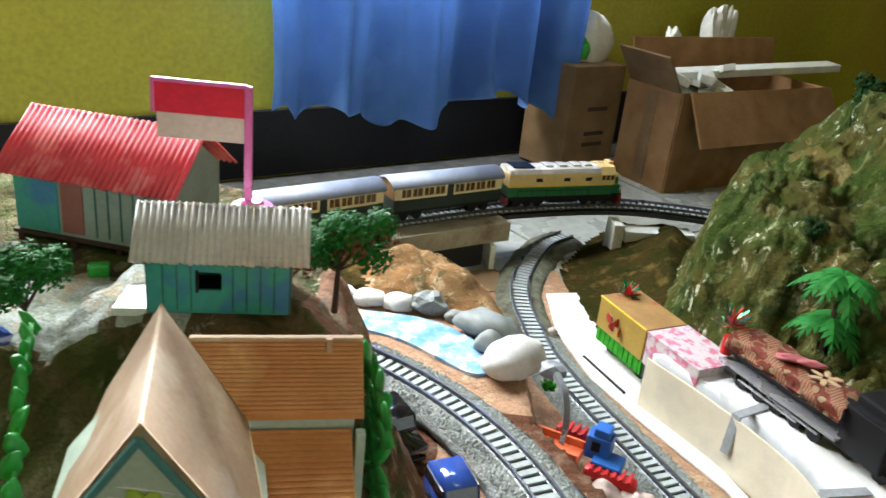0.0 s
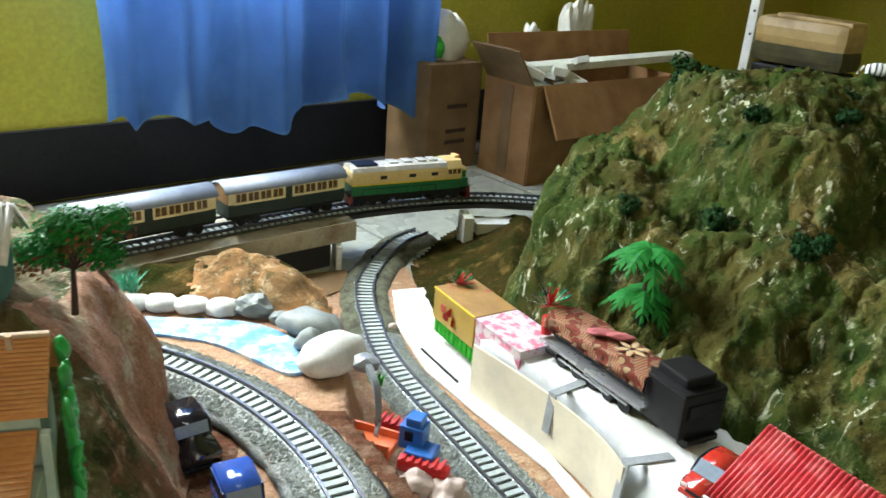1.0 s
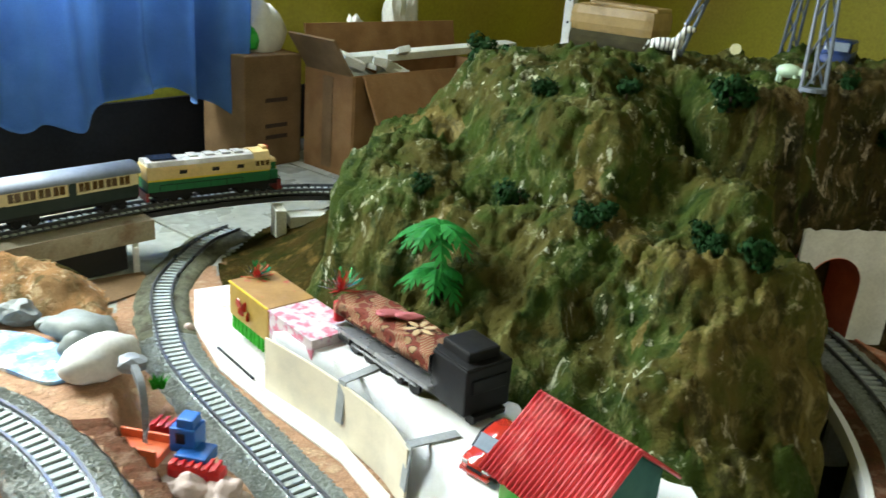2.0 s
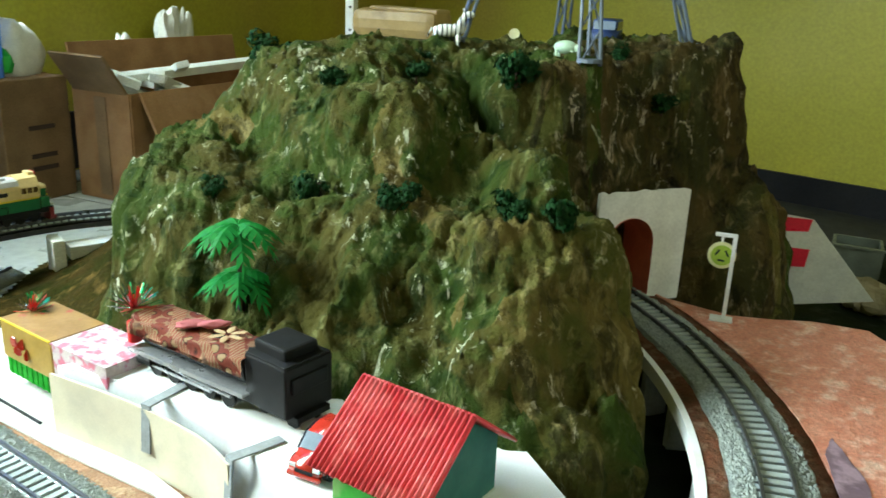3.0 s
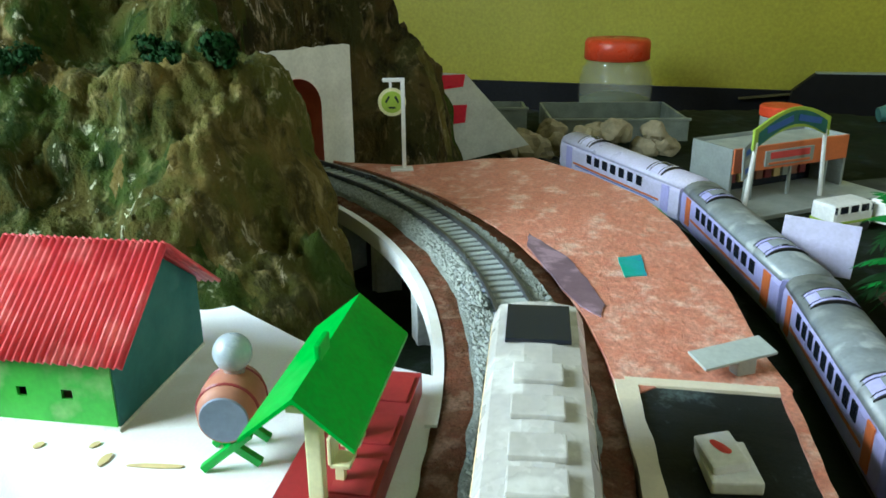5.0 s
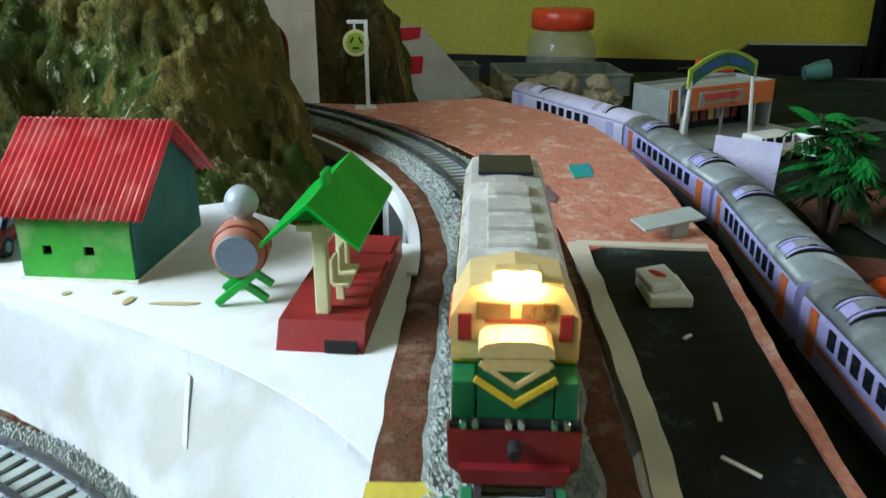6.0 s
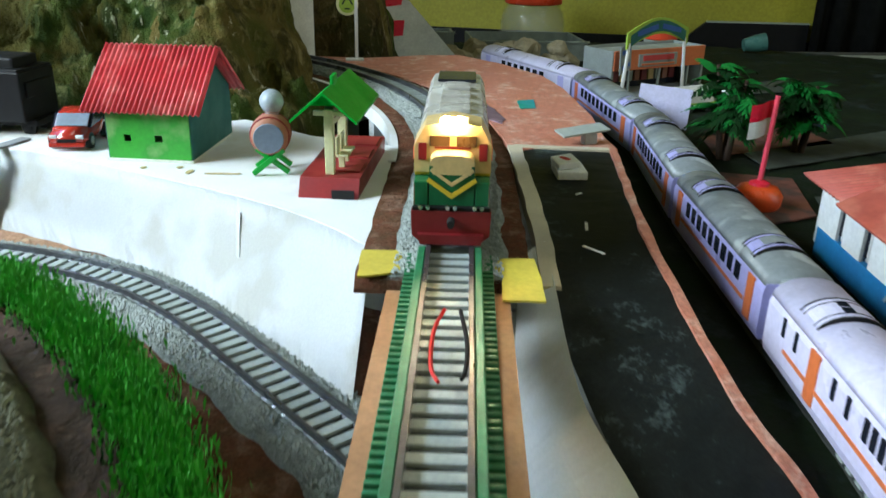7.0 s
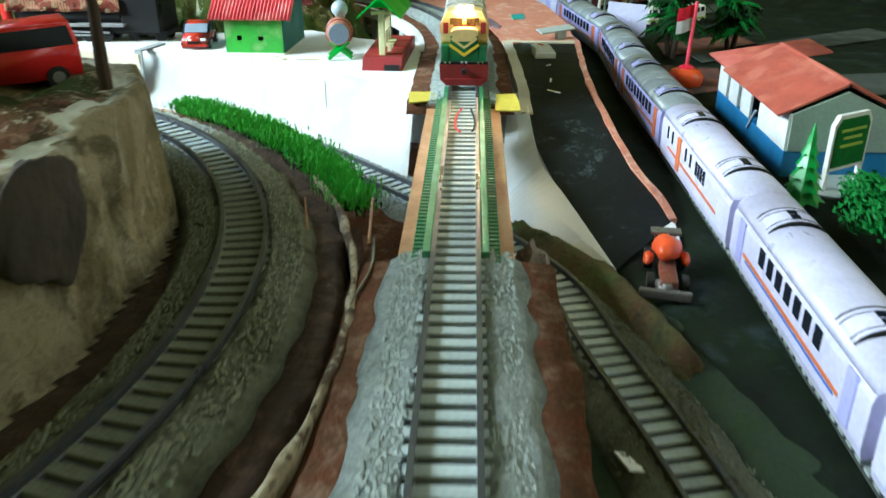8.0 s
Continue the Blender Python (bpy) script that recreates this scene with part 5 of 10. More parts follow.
def build_coach(m):
    """An old passenger coach with a rounded roof and cream windows."""
    t = thing("passenger_coach", m @ Matrix.Diagonal((1, 1, 1.10, 1)), "dark green coach with cream windows and rounded grey roof", "railway coach", "old coaches")
    L, W = 0.134, 0.0152
    part("frame", box((L, 0.026, 0.004), (0, 0, 0.0105), 0.0005), P["black"], t)
    part("lower_body", section([(-W, 0.012), (W, 0.012), (W, 0.0235), (-W, 0.0235)], -L / 2, L / 2), P["coach_green"], t, "dark green lower side")
    part("interior", section([(-W + 0.0015, 0.0235), (W - 0.0015, 0.0235), (W - 0.0015, 0.0340), (-W + 0.0015, 0.0340)], -L / 2 + 0.001, L / 2 - 0.001), P["brown_pane"], t, "brown windows")
    for side in (-1, 1):
        y = side * (W - 0.0006)
        for g in (-1, 1):
            c, half = g * 0.0325, 0.0285
            for z in (0.0236, 0.0336):
                part("window_rail", box((2 * half, 0.0016, 0.0020), (c, y, z), 0.0002), P["window_cream"], t, "cream window rail")
            for k in range(5):
                part("window_post", box((0.0026 if k in (0, 4) else 0.0020, 0.0016, 0.0084), (c - half + 0.0012 + k * (2 * half - 0.0024) / 4, y, 0.0286), 0.0002), P["window_cream"], t)
                if k < 4:
                    part("pane_bar", box((0.0006, 0.0008, 0.0084), (c - half + 0.0012 + (k + 0.5) * (2 * half - 0.0024) / 4, y - side * 0.0004, 0.0286)), P["window_cream"], t)
        for x, w in ((0.0, 0.008), (-0.064, 0.006), (0.064, 0.006)):
            part("door_panel", box((w, 0.0016, 0.0110), (x, y, 0.0286), 0.0002), P["coach_green"] if x == 0 else P["window_cream"], t, "dark green door" if x == 0 else "cream corner panel")
    for end in (-1, 1):
        part("end_wall", section([(-W, 0.0235), (W, 0.0235), (W, 0.034), (W * 0.7, 0.0385), (0, 0.0405), (-W * 0.7, 0.0385), (-W, 0.034)], end * L / 2 - 0.0006, end * L / 2 + 0.0006), P["wood_end"], t, "brown end wall")
    n = 12
    arc_out = [((W + 0.0012) * math.cos(math.pi * k / n), 0.0338 + 0.0088 * math.sin(math.pi * k / n)) for k in range(n + 1)]
    arc_in = [((W + 0.0002) * math.cos(math.pi * k / n), 0.0334 + 0.0076 * math.sin(math.pi * k / n)) for k in range(n, -1, -1)]
    part("roof", section(arc_out + arc_in, -L / 2 - 0.003, L / 2 + 0.003), P["roof_silver"], t, "rounded blue grey roof", True)
    for end in (-1, 1):
        bogie = part("bogie", box((0.026, 0.018, 0.004), (end * 0.043, 0, 0.007), 0.0008), P["black"], t)
        for k in (-1, 1):
            wheel_set(bogie, end * 0.043 + k * 0.008)
        part("coupler", cylinder(0.0012, 0.0012, 0.008, (end * (L / 2 + 0.003), 0, 0.0085), 10, "x"), P["black"], t)
    return t


P["wood_end"] = paint("brown_coach_end", (0.22, 0.11, 0.035), 0.6)


def build_modern_coach(m, white, doors):
    """A long modern coach with small windows and roof units."""
    t = thing("modern_coach", m, ("white coach" if white else "lilac coach with grey roof") + ", orange stripe and small dark windows", "railway coach", "parked coaches")
    L, W = 0.177, 0.0158
    side_mat = P["coach_white"] if white else P["lilac"]
    part("body", section([(-W + 0.001, 0.006), (W - 0.001, 0.006), (W, 0.010), (W, 0.029), (W - 0.0012, 0.033), (-W + 0.0012, 0.033), (-W, 0.029), (-W, 0.010)], -L / 2, L / 2), side_mat, t)
    n = 10
    roof = [((W - 0.0004) * math.cos(math.pi * k / n), 0.0322 + 0.0085 * math.sin(math.pi * k / n)) for k in range(n + 1)]
    part("roof", section(roof, -L / 2 + 0.0008, L / 2 - 0.0008), P["coach_white"] if white else P["coach_grey"], t, "smooth white roof" if white else "dull grey roof", True)
    for end in (-1, 1):
        unit = section([((W + 0.0003) * math.cos(math.pi * k / n) * 0.86, 0.0335 + 0.0088 * math.sin(math.pi * k / n)) for k in range(1, n)], end * 0.052 - 0.0085, end * 0.052 + 0.0085)
        u = part("roof_unit", unit, side_mat, t, "raised air conditioning unit")
        for x0, x1, mat in ((-0.0104, -0.0087, "black"), (0.0087, 0.0098, "black"), (-0.0060, -0.0052, "glass_dark"), (0.0052, 0.0060, "glass_dark")):
            part("unit_frame", section([((W + 0.0005) * math.cos(math.pi * k / n) * 0.86, 0.0336 + 0.0088 * math.sin(math.pi * k / n)) for k in range(1, n)], end * 0.052 + x0, end * 0.052 + x1), P[mat], u)
        if not white:
            part("unit_lid", section([(W * 0.80 * math.cos(math.pi * k / n), 0.0342 + 0.0088 * math.sin(math.pi * k / n)) for k in range(3, n - 2)], end * 0.052 - 0.0045, end * 0.052 + 0.0045), P["coach_grey"], u, "grey lid")
        for k in (-1, 1):
            part("unit_grille", box((0.0045, 0.0040, 0.0008), (end * 0.052 + k * 0.003, 0, 0.0424), 0.0002), P["glass_dark"], u)
    for side in (-1, 1):
        if doors:
            spots = [(0.067, 0.0034), (0.053, 0.0034), (0.014, 0.0034), (0.001, 0.0034)] + [(-0.014 - 0.0062 * k, 0.0042) for k in range(4)]
        else:
            spots = [(-0.050 + k * 0.0125, 0.0078) for k in range(9) if not (white and k in (0, 8))]
        for x, wide in spots:
            part("window", box((wide, 0.0008, 0.0084), (x, side * (W + 0.0001), 0.0258), 0.0005), P["glass_dark"], t)
        for x in ((0.033,) if doors else (-0.0715, 0.0715)):
            part("door", box((0.0095, 0.0010, 0.0215), (x, side * (W + 0.0001), 0.0205), 0.0005), P["coach_orange"] if not white or doors else P["lilac"], t, "orange door" if not white or doors else "")
        part("stripe", box((0.128, 0.0007, 0.0017), (0, side * (W + 0.0001), 0.0165), 0.0001), P["coach_orange"], t, "orange stripe")
        if white and not doors:
            part("stripe", box((0.120, 0.0007, 0.0010), (0, side * (W + 0.0001), 0.0145), 0.0001), P["coach_blue"], t, "blue stripe")
        part("underside_box", box((0.030, 0.003, 0.004), (0.005, side * 0.0105, 0.0045), 0.0005), P["glass_dark"], t)
    for end in (-1, 1):
        part("gangway", box((0.0065, 0.019, 0.028), (end * (L / 2 + 0.003), 0, 0.022), 0.0015), P["coach_grey"] if not white else side_mat, t, "grey gangway bellows")
        bogie = part("bogie", box((0.026, 0.018, 0.0036), (end * 0.055, 0, 0.0062), 0.0008), P["black"], t)
        for k in (-1, 1):
            wheel_set(bogie, end * 0.055 + k * 0.008, 0.0046)
    return t


def on_line(line, start, length, z, back=True):
    """The pose of a vehicle of that length whose front stands at step start; also the step behind it."""
    step = (line[1] - line[0]).length
    n = int(length / step)
    a, b = line[start], line[min(start + n, len(line) - 1)]
    mid = (a + b) / 2
    way = a - b
    return Matrix.Translation((mid.x, mid.y, z)) @ Matrix.Rotation(math.atan2(way.y, way.x), 4, "Z"), start + n


def nearest(line, x, y):
    return min(range(len(line)), key=lambda i: (line[i].x - x) ** 2 + (line[i].y - y) ** 2)


RAIL_TOP = 0.0072
# locomotive off the bend: its front looks down the straight
m, i = on_line(MAIN, nearest(MAIN, 0.285, 0.120), 0.152, MAIN_Z + RAIL_TOP)
build_loco(m, True)
LAMP_AT = m @ Vector((0.0690, 0, 0.0490))
BEAM = m @ Vector((0.30, 0, -0.01))
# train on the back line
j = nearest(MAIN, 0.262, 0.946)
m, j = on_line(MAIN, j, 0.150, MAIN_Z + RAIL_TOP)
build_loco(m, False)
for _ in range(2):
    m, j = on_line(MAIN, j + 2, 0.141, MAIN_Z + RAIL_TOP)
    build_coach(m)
spot = bpy.data.lights.new("headlight_bulb", "POINT")
spot.energy, spot.color, spot.shadow_soft_size = 0.018, (1.0, 0.55, 0.22), 0.003
new("headlight_bulb", spot).matrix_world = Matrix.Translation(LAMP_AT)
beam = bpy.data.lights.new("headlight_beam", "SPOT")
beam.energy, beam.color, beam.shadow_soft_size, beam.spot_size, beam.spot_blend = 0.40, (1.0, 0.84, 0.60), 0.004, radians(75), 0.8
new("headlight_beam", beam).matrix_world = look(LAMP_AT, BEAM)

# coaches parked in the yard
YARD_STOPS = [(0.944, 0.409), (0.826, 0.244), (0.660, 0.132), (0.508, 0.062), (0.364, -0.013), (0.213, -0.089), (0.059, -0.163), (-0.095, -0.238)]
YARD_LINE = spline([(0.985, 0.50)] + YARD_STOPS, 0.004)
track("yard_track", YARD_LINE, FLOOR + 0.004, "dark model railway track in the yard", (0.0, -0.3), (0.3, 0.0))
for n, (a, b) in enumerate(zip(YARD_STOPS, YARD_STOPS[1:])):
    a, b = Vector((*a, FLOOR + 0.0045)), Vector((*b, FLOOR + 0.0045))
    build_modern_coach(Matrix.Translation((a + b) / 2) @ Matrix.Rotation(math.atan2(a.y - b.y, a.x - b.x), 4, "Z") @ Matrix.Diagonal(((a - b).length / 0.186, 1, 1, 1)), n in (0, 4, 5, 6), n == 4)


# ---- station square ----
def build_green_house():
    fl, fr, br = Vector((0.321, 0.362, 0)), Vector((0.3405, 0.3175, 0)), Vector((0.405, 0.346, 0))
    wide, deep = (fr - fl).length, (br - fr).length
    m = Matrix.Translation((fl + br) / 2) @ Matrix.Rotation(math.atan2((fr - fl).y, (fr - fl).x), 4, "Z")
    t = thing("toy_house", m, "green paper house with red corrugated roof on the white square", "toy house")
    W, D, H, R = wide, deep, 0.033, 0.060
    for y, name in ((-D / 2, "front_wall"), (D / 2, "back_wall")):
        bm = bmesh.new()
        if y < 0:
            # front wall with two small square openings
            xs, zs = [-W / 2, -0.0145, -0.0105, 0.0035, 0.0080, W / 2], [0, 0.0115, 0.0155, H]
            for a in range(5):
                for c in range(3):
                    if c == 1 and a in (1, 3):
                        continue
                    add_box(bm, (xs[a + 1] - xs[a], 0.0016, zs[c + 1] - zs[c]), ((xs[a] + xs[a + 1]) / 2, y, (zs[c] + zs[c + 1]) / 2))
            bmesh.ops.remove_doubles(bm, verts=bm.verts, dist=0.00001)
        else:
            add_box(bm, (W, 0.0016, H), (0, y, H / 2))
        part(name, bm, P["green_wall"], t, "green painted card wall")
    for x in (-W / 2, W / 2):
        part("gable_wall", prism([(-D / 2, 0), (D / 2, 0), (D / 2, H), (0, R - 0.002), (-D / 2, H)], -0.0008, 0.0008, Matrix.Translation((x, 0, 0)) @ Matrix(((0, 0, 1, 0), (1, 0, 0, 0), (0, 1, 0, 0), (0, 0, 0, 1)))), P["teal_wall"], t, "dark teal card wall")
    part("interior_floor", box((W - 0.002, D - 0.002, 0.001), (0, 0, 0.0008)), P["dark"], t)
    part("base_card", box((W + 0.003, D + 0.002, 0.0014), (0, -0.001, 0.0007), 0.0003), M["foam"], t, "grey card base edge")
    slope = math.degrees(math.atan2(R - H, D / 2))
    for side in (-1, 1):
        length = math.hypot(R - H, D / 2) + 0.008
        sheet = corrugated(W + 0.021, length, 23, 0.0009, 0.0007, 0.0006)
        y = side * (D / 4 + 0.0035)
        sheet = moved(sheet, Matrix.Translation((-0.0015, y, (R + H) / 2 - 0.0010)) @ pose(0, 0, 0, -side * slope, 0, 0))
        part("roof_sheet", sheet, P["red_roof"], t, "red corrugated roof sheet", True)
    return t


build_green_house()


def build_car(name, m, body, label, length=0.050, width=0.023, height=0.017, tall=False):
    """A small toy car, x ahead."""
    t = thing(name, m, label, "toy car", "toy cars")
    L, W, H = length, width / 2, height
    z0 = 0.0035
    if tall:
        side = [(-L / 2, z0), (L / 2, z0), (L / 2, z0 + 0.45 * H), (L * 0.18, z0 + 0.52 * H), (L * 0.10, z0 + H * 0.95), (-L * 0.45, z0 + H), (-L / 2, z0 + 0.6 * H)]
        cabin = [(L * 0.155, z0 + 0.56 * H), (L * 0.092, z0 + 0.90 * H), (-L * 0.43, z0 + 0.94 * H), (-L * 0.465, z0 + 0.6 * H)]
    else:
        side = [(-L / 2, z0 + 0.1 * H), (-L * 0.4, z0), (L * 0.42, z0), (L / 2, z0 + 0.12 * H), (L * 0.49, z0 + 0.34 * H), (L * 0.30, z0 + 0.48 * H), (L * 0.10, z0 + 0.92 * H), (-L * 0.12, z0 + H), (-L * 0.34, z0 + 0.92 * H), (-L * 0.48, z0 + 0.55 * H)]
        cabin = [(L * 0.27, z0 + 0.50 * H), (L * 0.095, z0 + 0.88 * H), (-L * 0.12, z0 + 0.95 * H), (-L * 0.32, z0 + 0.87 * H), (-L * 0.42, z0 + 0.55 * H)]
    turn = Matrix(((1, 0, 0, 0), (0, 0, 1, 0), (0, 1, 0, 0), (0, 0, 0, 1)))
    bm = prism(side, -W, W, turn)
    bmesh.ops.bevel(bm, geom=[e for e in bm.edges if abs(e.verts[0].co.y - e.verts[1].co.y) < 1e-6], offset=0.0012 if tall else 0.0020, segments=3, affect="EDGES")
    part("body", bm, body, t, smooth=True)
    part("side_glass", prism(cabin, -W - 0.0002, W + 0.0002, turn), P["glass_dark"], t, "dark side windows")
    a, b = (Vector((*cabin[0], 0)), Vector((*cabin[1], 0)))
    for (x0, y0), (x1, y1), name in ((cabin[0], cabin[1], "windscreen"), (cabin[-1], cabin[-2], "rear_window")):
        mid = Vector(((x0 + x1) / 2, 0, (y0 + y1) / 2))
        s = 1 if name == "windscreen" else -1
        part(name, moved(box((math.hypot(x1 - x0, y1 - y0) * 0.92, width * 0.84, 0.0009), (0, 0, 0), 0.0003), Matrix.Translation(mid + Vector((s * 0.0006, 0, 0.0006))) @ Matrix.Rotation(-math.atan2(y1 - y0, x1 - x0), 4, "Y")), P["glass_blue"] if name == "windscreen" else P["glass_dark"], t)
    for x in (-L * 0.30, L * 0.31):
        for sgn in (-1, 1):
            w = part("wheel", cylinder(0.0047, 0.0047, 0.0036, (x, sgn * (W - 0.001), 0.0047), 20, "y"), P["tyre"], t)
            part("rim", cylinder(0.0028, 0.0026, 0.0040, (x, sgn * (W - 0.0008), 0.0047), 14, "y"), P["silver"], w)
    for sgn in (-1, 1):
        part("headlight", box((0.0012, 0.0045, 0.0022), (L * 0.485, sgn * (W - 0.0038), z0 + 0.30 * H), 0.0005), P["white"], t)
        part("tail_light", box((0.0012, 0.0035, 0.0022), (-L * 0.488, sgn * (W - 0.003), z0 + 0.42 * H), 0.0004), P["red"], t)
    part("grille", box((0.0012, width * 0.5, 0.0022), (L * 0.492, 0, z0 + 0.16 * H), 0.0004), P["black"], t)
    part("bumper", box((0.0022, width * 0.92, 0.0026), (L * 0.492, 0, z0 + 0.02 * H), 0.0007), body, t)
    return t


# pale pane colour holds the sky's reflection on the windscreen
P["glass_blue"] = paint("sky_tint_windscreen", (0.24, 0.29, 0.36), 0.12)
build_car("toy_car", Matrix.Translation((0.3395, 0.4100, 0)) @ Matrix.Rotation(radians(212), 4, "Z"), P["car_red"], "red toy hatchback parked beside the green house", 0.047, 0.023, 0.0175)


def build_barrel():
    t = thing("water_barrel", Matrix.Translation((0.352, 0.268, 0)) @ Matrix.Rotation(radians(213), 4, "Z"), "terracotta barrel on crossed green legs with a grey ball on top", "barrel")
    lie = pose(0, 0, 0.0215, 0, 90, 0)
    part("body", moved(lathe([(0.0088, -0.0115), (0.0105, -0.006), (0.0112, 0), (0.0105, 0.006), (0.0088, 0.0115)], 28), lie), P["barrel"], t, smooth=True)
    for z in (-0.0062, 0.0062):
        part("hoop", moved(lathe([(0.0106, z - 0.0006), (0.0110, z), (0.0106, z + 0.0006)], 28), lie), P["maroon"], t)
    for z in (-0.0118, 0.0118):
        part("barrel_end", moved(cylinder(0.0084, 0.0080, 0.0008, (0, 0, z), 26), lie), P["barrel_end"], t, "blue grey barrel end")
    part("ball", moved(lathe([(0.0004, -0.0065)] + [(0.0067 * math.cos(a), 0.0067 * math.sin(a)) for a in [math.pi * (k / 12 - 0.5) for k in range(1, 12)]] + [(0.0004, 0.0066)], 22), Matrix.Translation((-0.003, 0.001, 0.0390))), P["ball"], t, "grey blue ball", True)
    part("ball_socket", cylinder(0.0035, 0.0042, 0.003, (-0.003, 0.001, 0.0325), 16), P["silver"], t)
    for x in (-0.0075, 0.0075):
        for sgn in (-1, 1):
            a, b = Vector((x, -sgn * 0.0095, 0.0)), Vector((x, sgn * 0.0075, 0.0135))
            mid, way = (a + b) / 2, b - a
            part("leg", moved(box((0.0030, way.length, 0.0028), (0, 0, 0), 0.0003), Matrix.Translation(mid + Vector((sgn * 0.0016, 0, 0.0012))) @ Matrix.Rotation(math.atan2(way.z, way.y), 4, "X")), P["green_plastic"], t, "green crossed leg")
    return t


build_barrel()


def build_shelter():
    a, b, c = Vector((0.323, 0.227, 0)), Vector((0.332, 0.198, 0)), Vector((0.420, 0.237, 0))
    way = (c - b).normalized()
    m = Matrix.Translation((a + b) / 2) @ Matrix.Rotation(math.atan2(way.y, way.x), 4, "Z")
    t = thing("platform_shelter", m, "toy station platform in dark red with cream posts and green roof", "platform")
    W, D, H = 0.031, 0.096, 0.0095
    bm = section([(-W / 2, 0), (-W / 2 + 0.004, 0), (-W / 2 + 0.006, 0.0055), (-0.0015, 0.0055), (0.0015, 0.0055), (W / 2 - 0.006, 0.0055), (W / 2 - 0.004, 0), (W / 2, 0), (W / 2, H), (-W / 2, H)], 0.008, D)
    part("base", bm, P["plat_red"], t)
    part("ramp", moved(prism([(0.0, 0.0), (0.0085, 0.0), (0.0085, H), (0.0055, H)], -W / 2, W / 2), Matrix(((1, 0, 0, 0), (0, 0, 1, 0), (0, 1, 0, 0), (0, 0, 0, 1)))), P["plat_red"], t)
    for k in range(4):
        part("slot", box((0.0012, 0.0085, 0.0007), (0.0022 + k * 0.0011, W / 4, 0.0022 + k * 0.0018)), P["dark"], t)
    # black patch on the ramp in place of a shaded arch opening
    part("arch_opening", box((0.0012, 0.0115, 0.0046), (-0.0002, -W / 4, 0.0024)), P["dark"], t)
    for x in (0.014, 0.042, 0.070):
        part("paving_slab", box((0.019, W * 0.42, 0.0010), (x + 0.012, -W * 0.24, H + 0.0004), 0.0003), P["plat_red"], t)
    posts = (0.013, 0.048)
    for x in posts:
        p = part("post", box((0.0045, 0.0048, 0.034), (x, 0.001, H + 0.017), 0.0005), P["cream_white"], t, "cream post")
        part("bracket", box((0.003, 0.016, 0.0025), (x, 0.001, H + 0.0318), 0.0004), P["cream_white"], p)
    part("crossbar", box((0.035, 0.003, 0.003), (0.0305, 0.001, H + 0.026), 0.0004), P["cream_white"], t)
    part("notice", box((0.022, 0.0012, 0.0075), (0.0305, 0.0005, H + 0.031), 0.0003), P["barrel"], t, "brown notice board")
    for x in (0.024, 0.036):
        seat = part("seat", box((0.0085, 0.0065, 0.0014), (x, -0.004, H + 0.0075), 0.0004), P["cream_white"], t, "pale yellow seat")
        part("backrest", box((0.0085, 0.0013, 0.0095), (x, -0.0008, H + 0.0125), 0.0004), P["cream_white"], seat)
        part("seat_leg", box((0.003, 0.003, 0.0068), (x, -0.003, H + 0.0036), 0.0003), P["cream_white"], seat)
    roof_x0, roof_x1, ridge, eave, half = -0.006, 0.066, H + 0.046, H + 0.032, 0.0165
    for sgn in (-1, 1):
        prof = [(0, ridge), (sgn * half, eave), (sgn * half, eave - 0.0015), (0, ridge - 0.0015)]
        part("roof_slope", section(prof, roof_x0, roof_x1), P["green_plastic"], t, "bright green roof slope")
    part("roof_tab", box((0.010, 0.0020, 0.0065), (0.022, 0, ridge + 0.001), 0.0006), P["green_plastic"], t)
    part("gable", prism([(-half * 0.55, 0), (half * 0.55, 0), (0, (ridge - eave) * 0.55)], -0.0006, 0.0006, Matrix.Translation((roof_x0 + 0.012, 0, eave + 0.005)) @ Matrix(((0, 0, 1, 0), (1, 0, 0, 0), (0, 1, 0, 0), (0, 0, 0, 1)))), P["green_plastic"], t)
    return t


build_shelter()


# clips hooked over the retaining wall
def build_clip(x, y, turn, label):
    t = thing("wall_clip", Matrix.Translation((x, y, 0)) @ Matrix.Rotation(radians(turn), 4, "Z"), label, "bracket", "wall clips")
    part("top_arm", box((0.034, 0.0075, 0.0012), (0.0000, 0, 0.0009), 0.0003), M["greyboard"], t)
    part("side_arm", moved(box((0.0014, 0.0075, 0.032), (0, 0, 0), 0.0003), Matrix.Translation((0.0175, 0, -0.0150)) @ pose(0, 0, 0, 0, -5, 0)), M["greyboard"], t)
    return t


build_clip(0.2805, 0.5255, 210, "grey card bracket hooked over the white wall")
build_clip(0.3085, 0.4395, 190, "grey card bracket at the corner of the white wall")

# grey tape strip on the white wall
t = thing("tape_strip", Matrix.Translation((0.3025, 0.2493, -0.0062)), "thin pale grey tape strip stuck upright on the white wall", "tape")
bm = bmesh.new()
edge = [Vector((-0.0012, 0.0002, 0.0002)), Vector((-0.0087, -0.0052, -0.0083)), Vector((-0.0160, -0.0108, -0.0168))]
wide = Vector((0.0006, 0.0016, 0))
for a, b in zip(edge, edge[1:]):
    bm.faces.new([bm.verts.new(v) for v in (a - wide, a + wide, b + wide, b - wide)])
bmesh.ops.remove_doubles(bm, verts=bm.verts, dist=1e-6)
bmesh.ops.solidify(bm, geom=bm.faces[:], thickness=0.0006)
P["tape"] = paint("pale_grey_tape", (0.55, 0.57, 0.60), 0.5)
part("tape", bm, P["tape"], t)

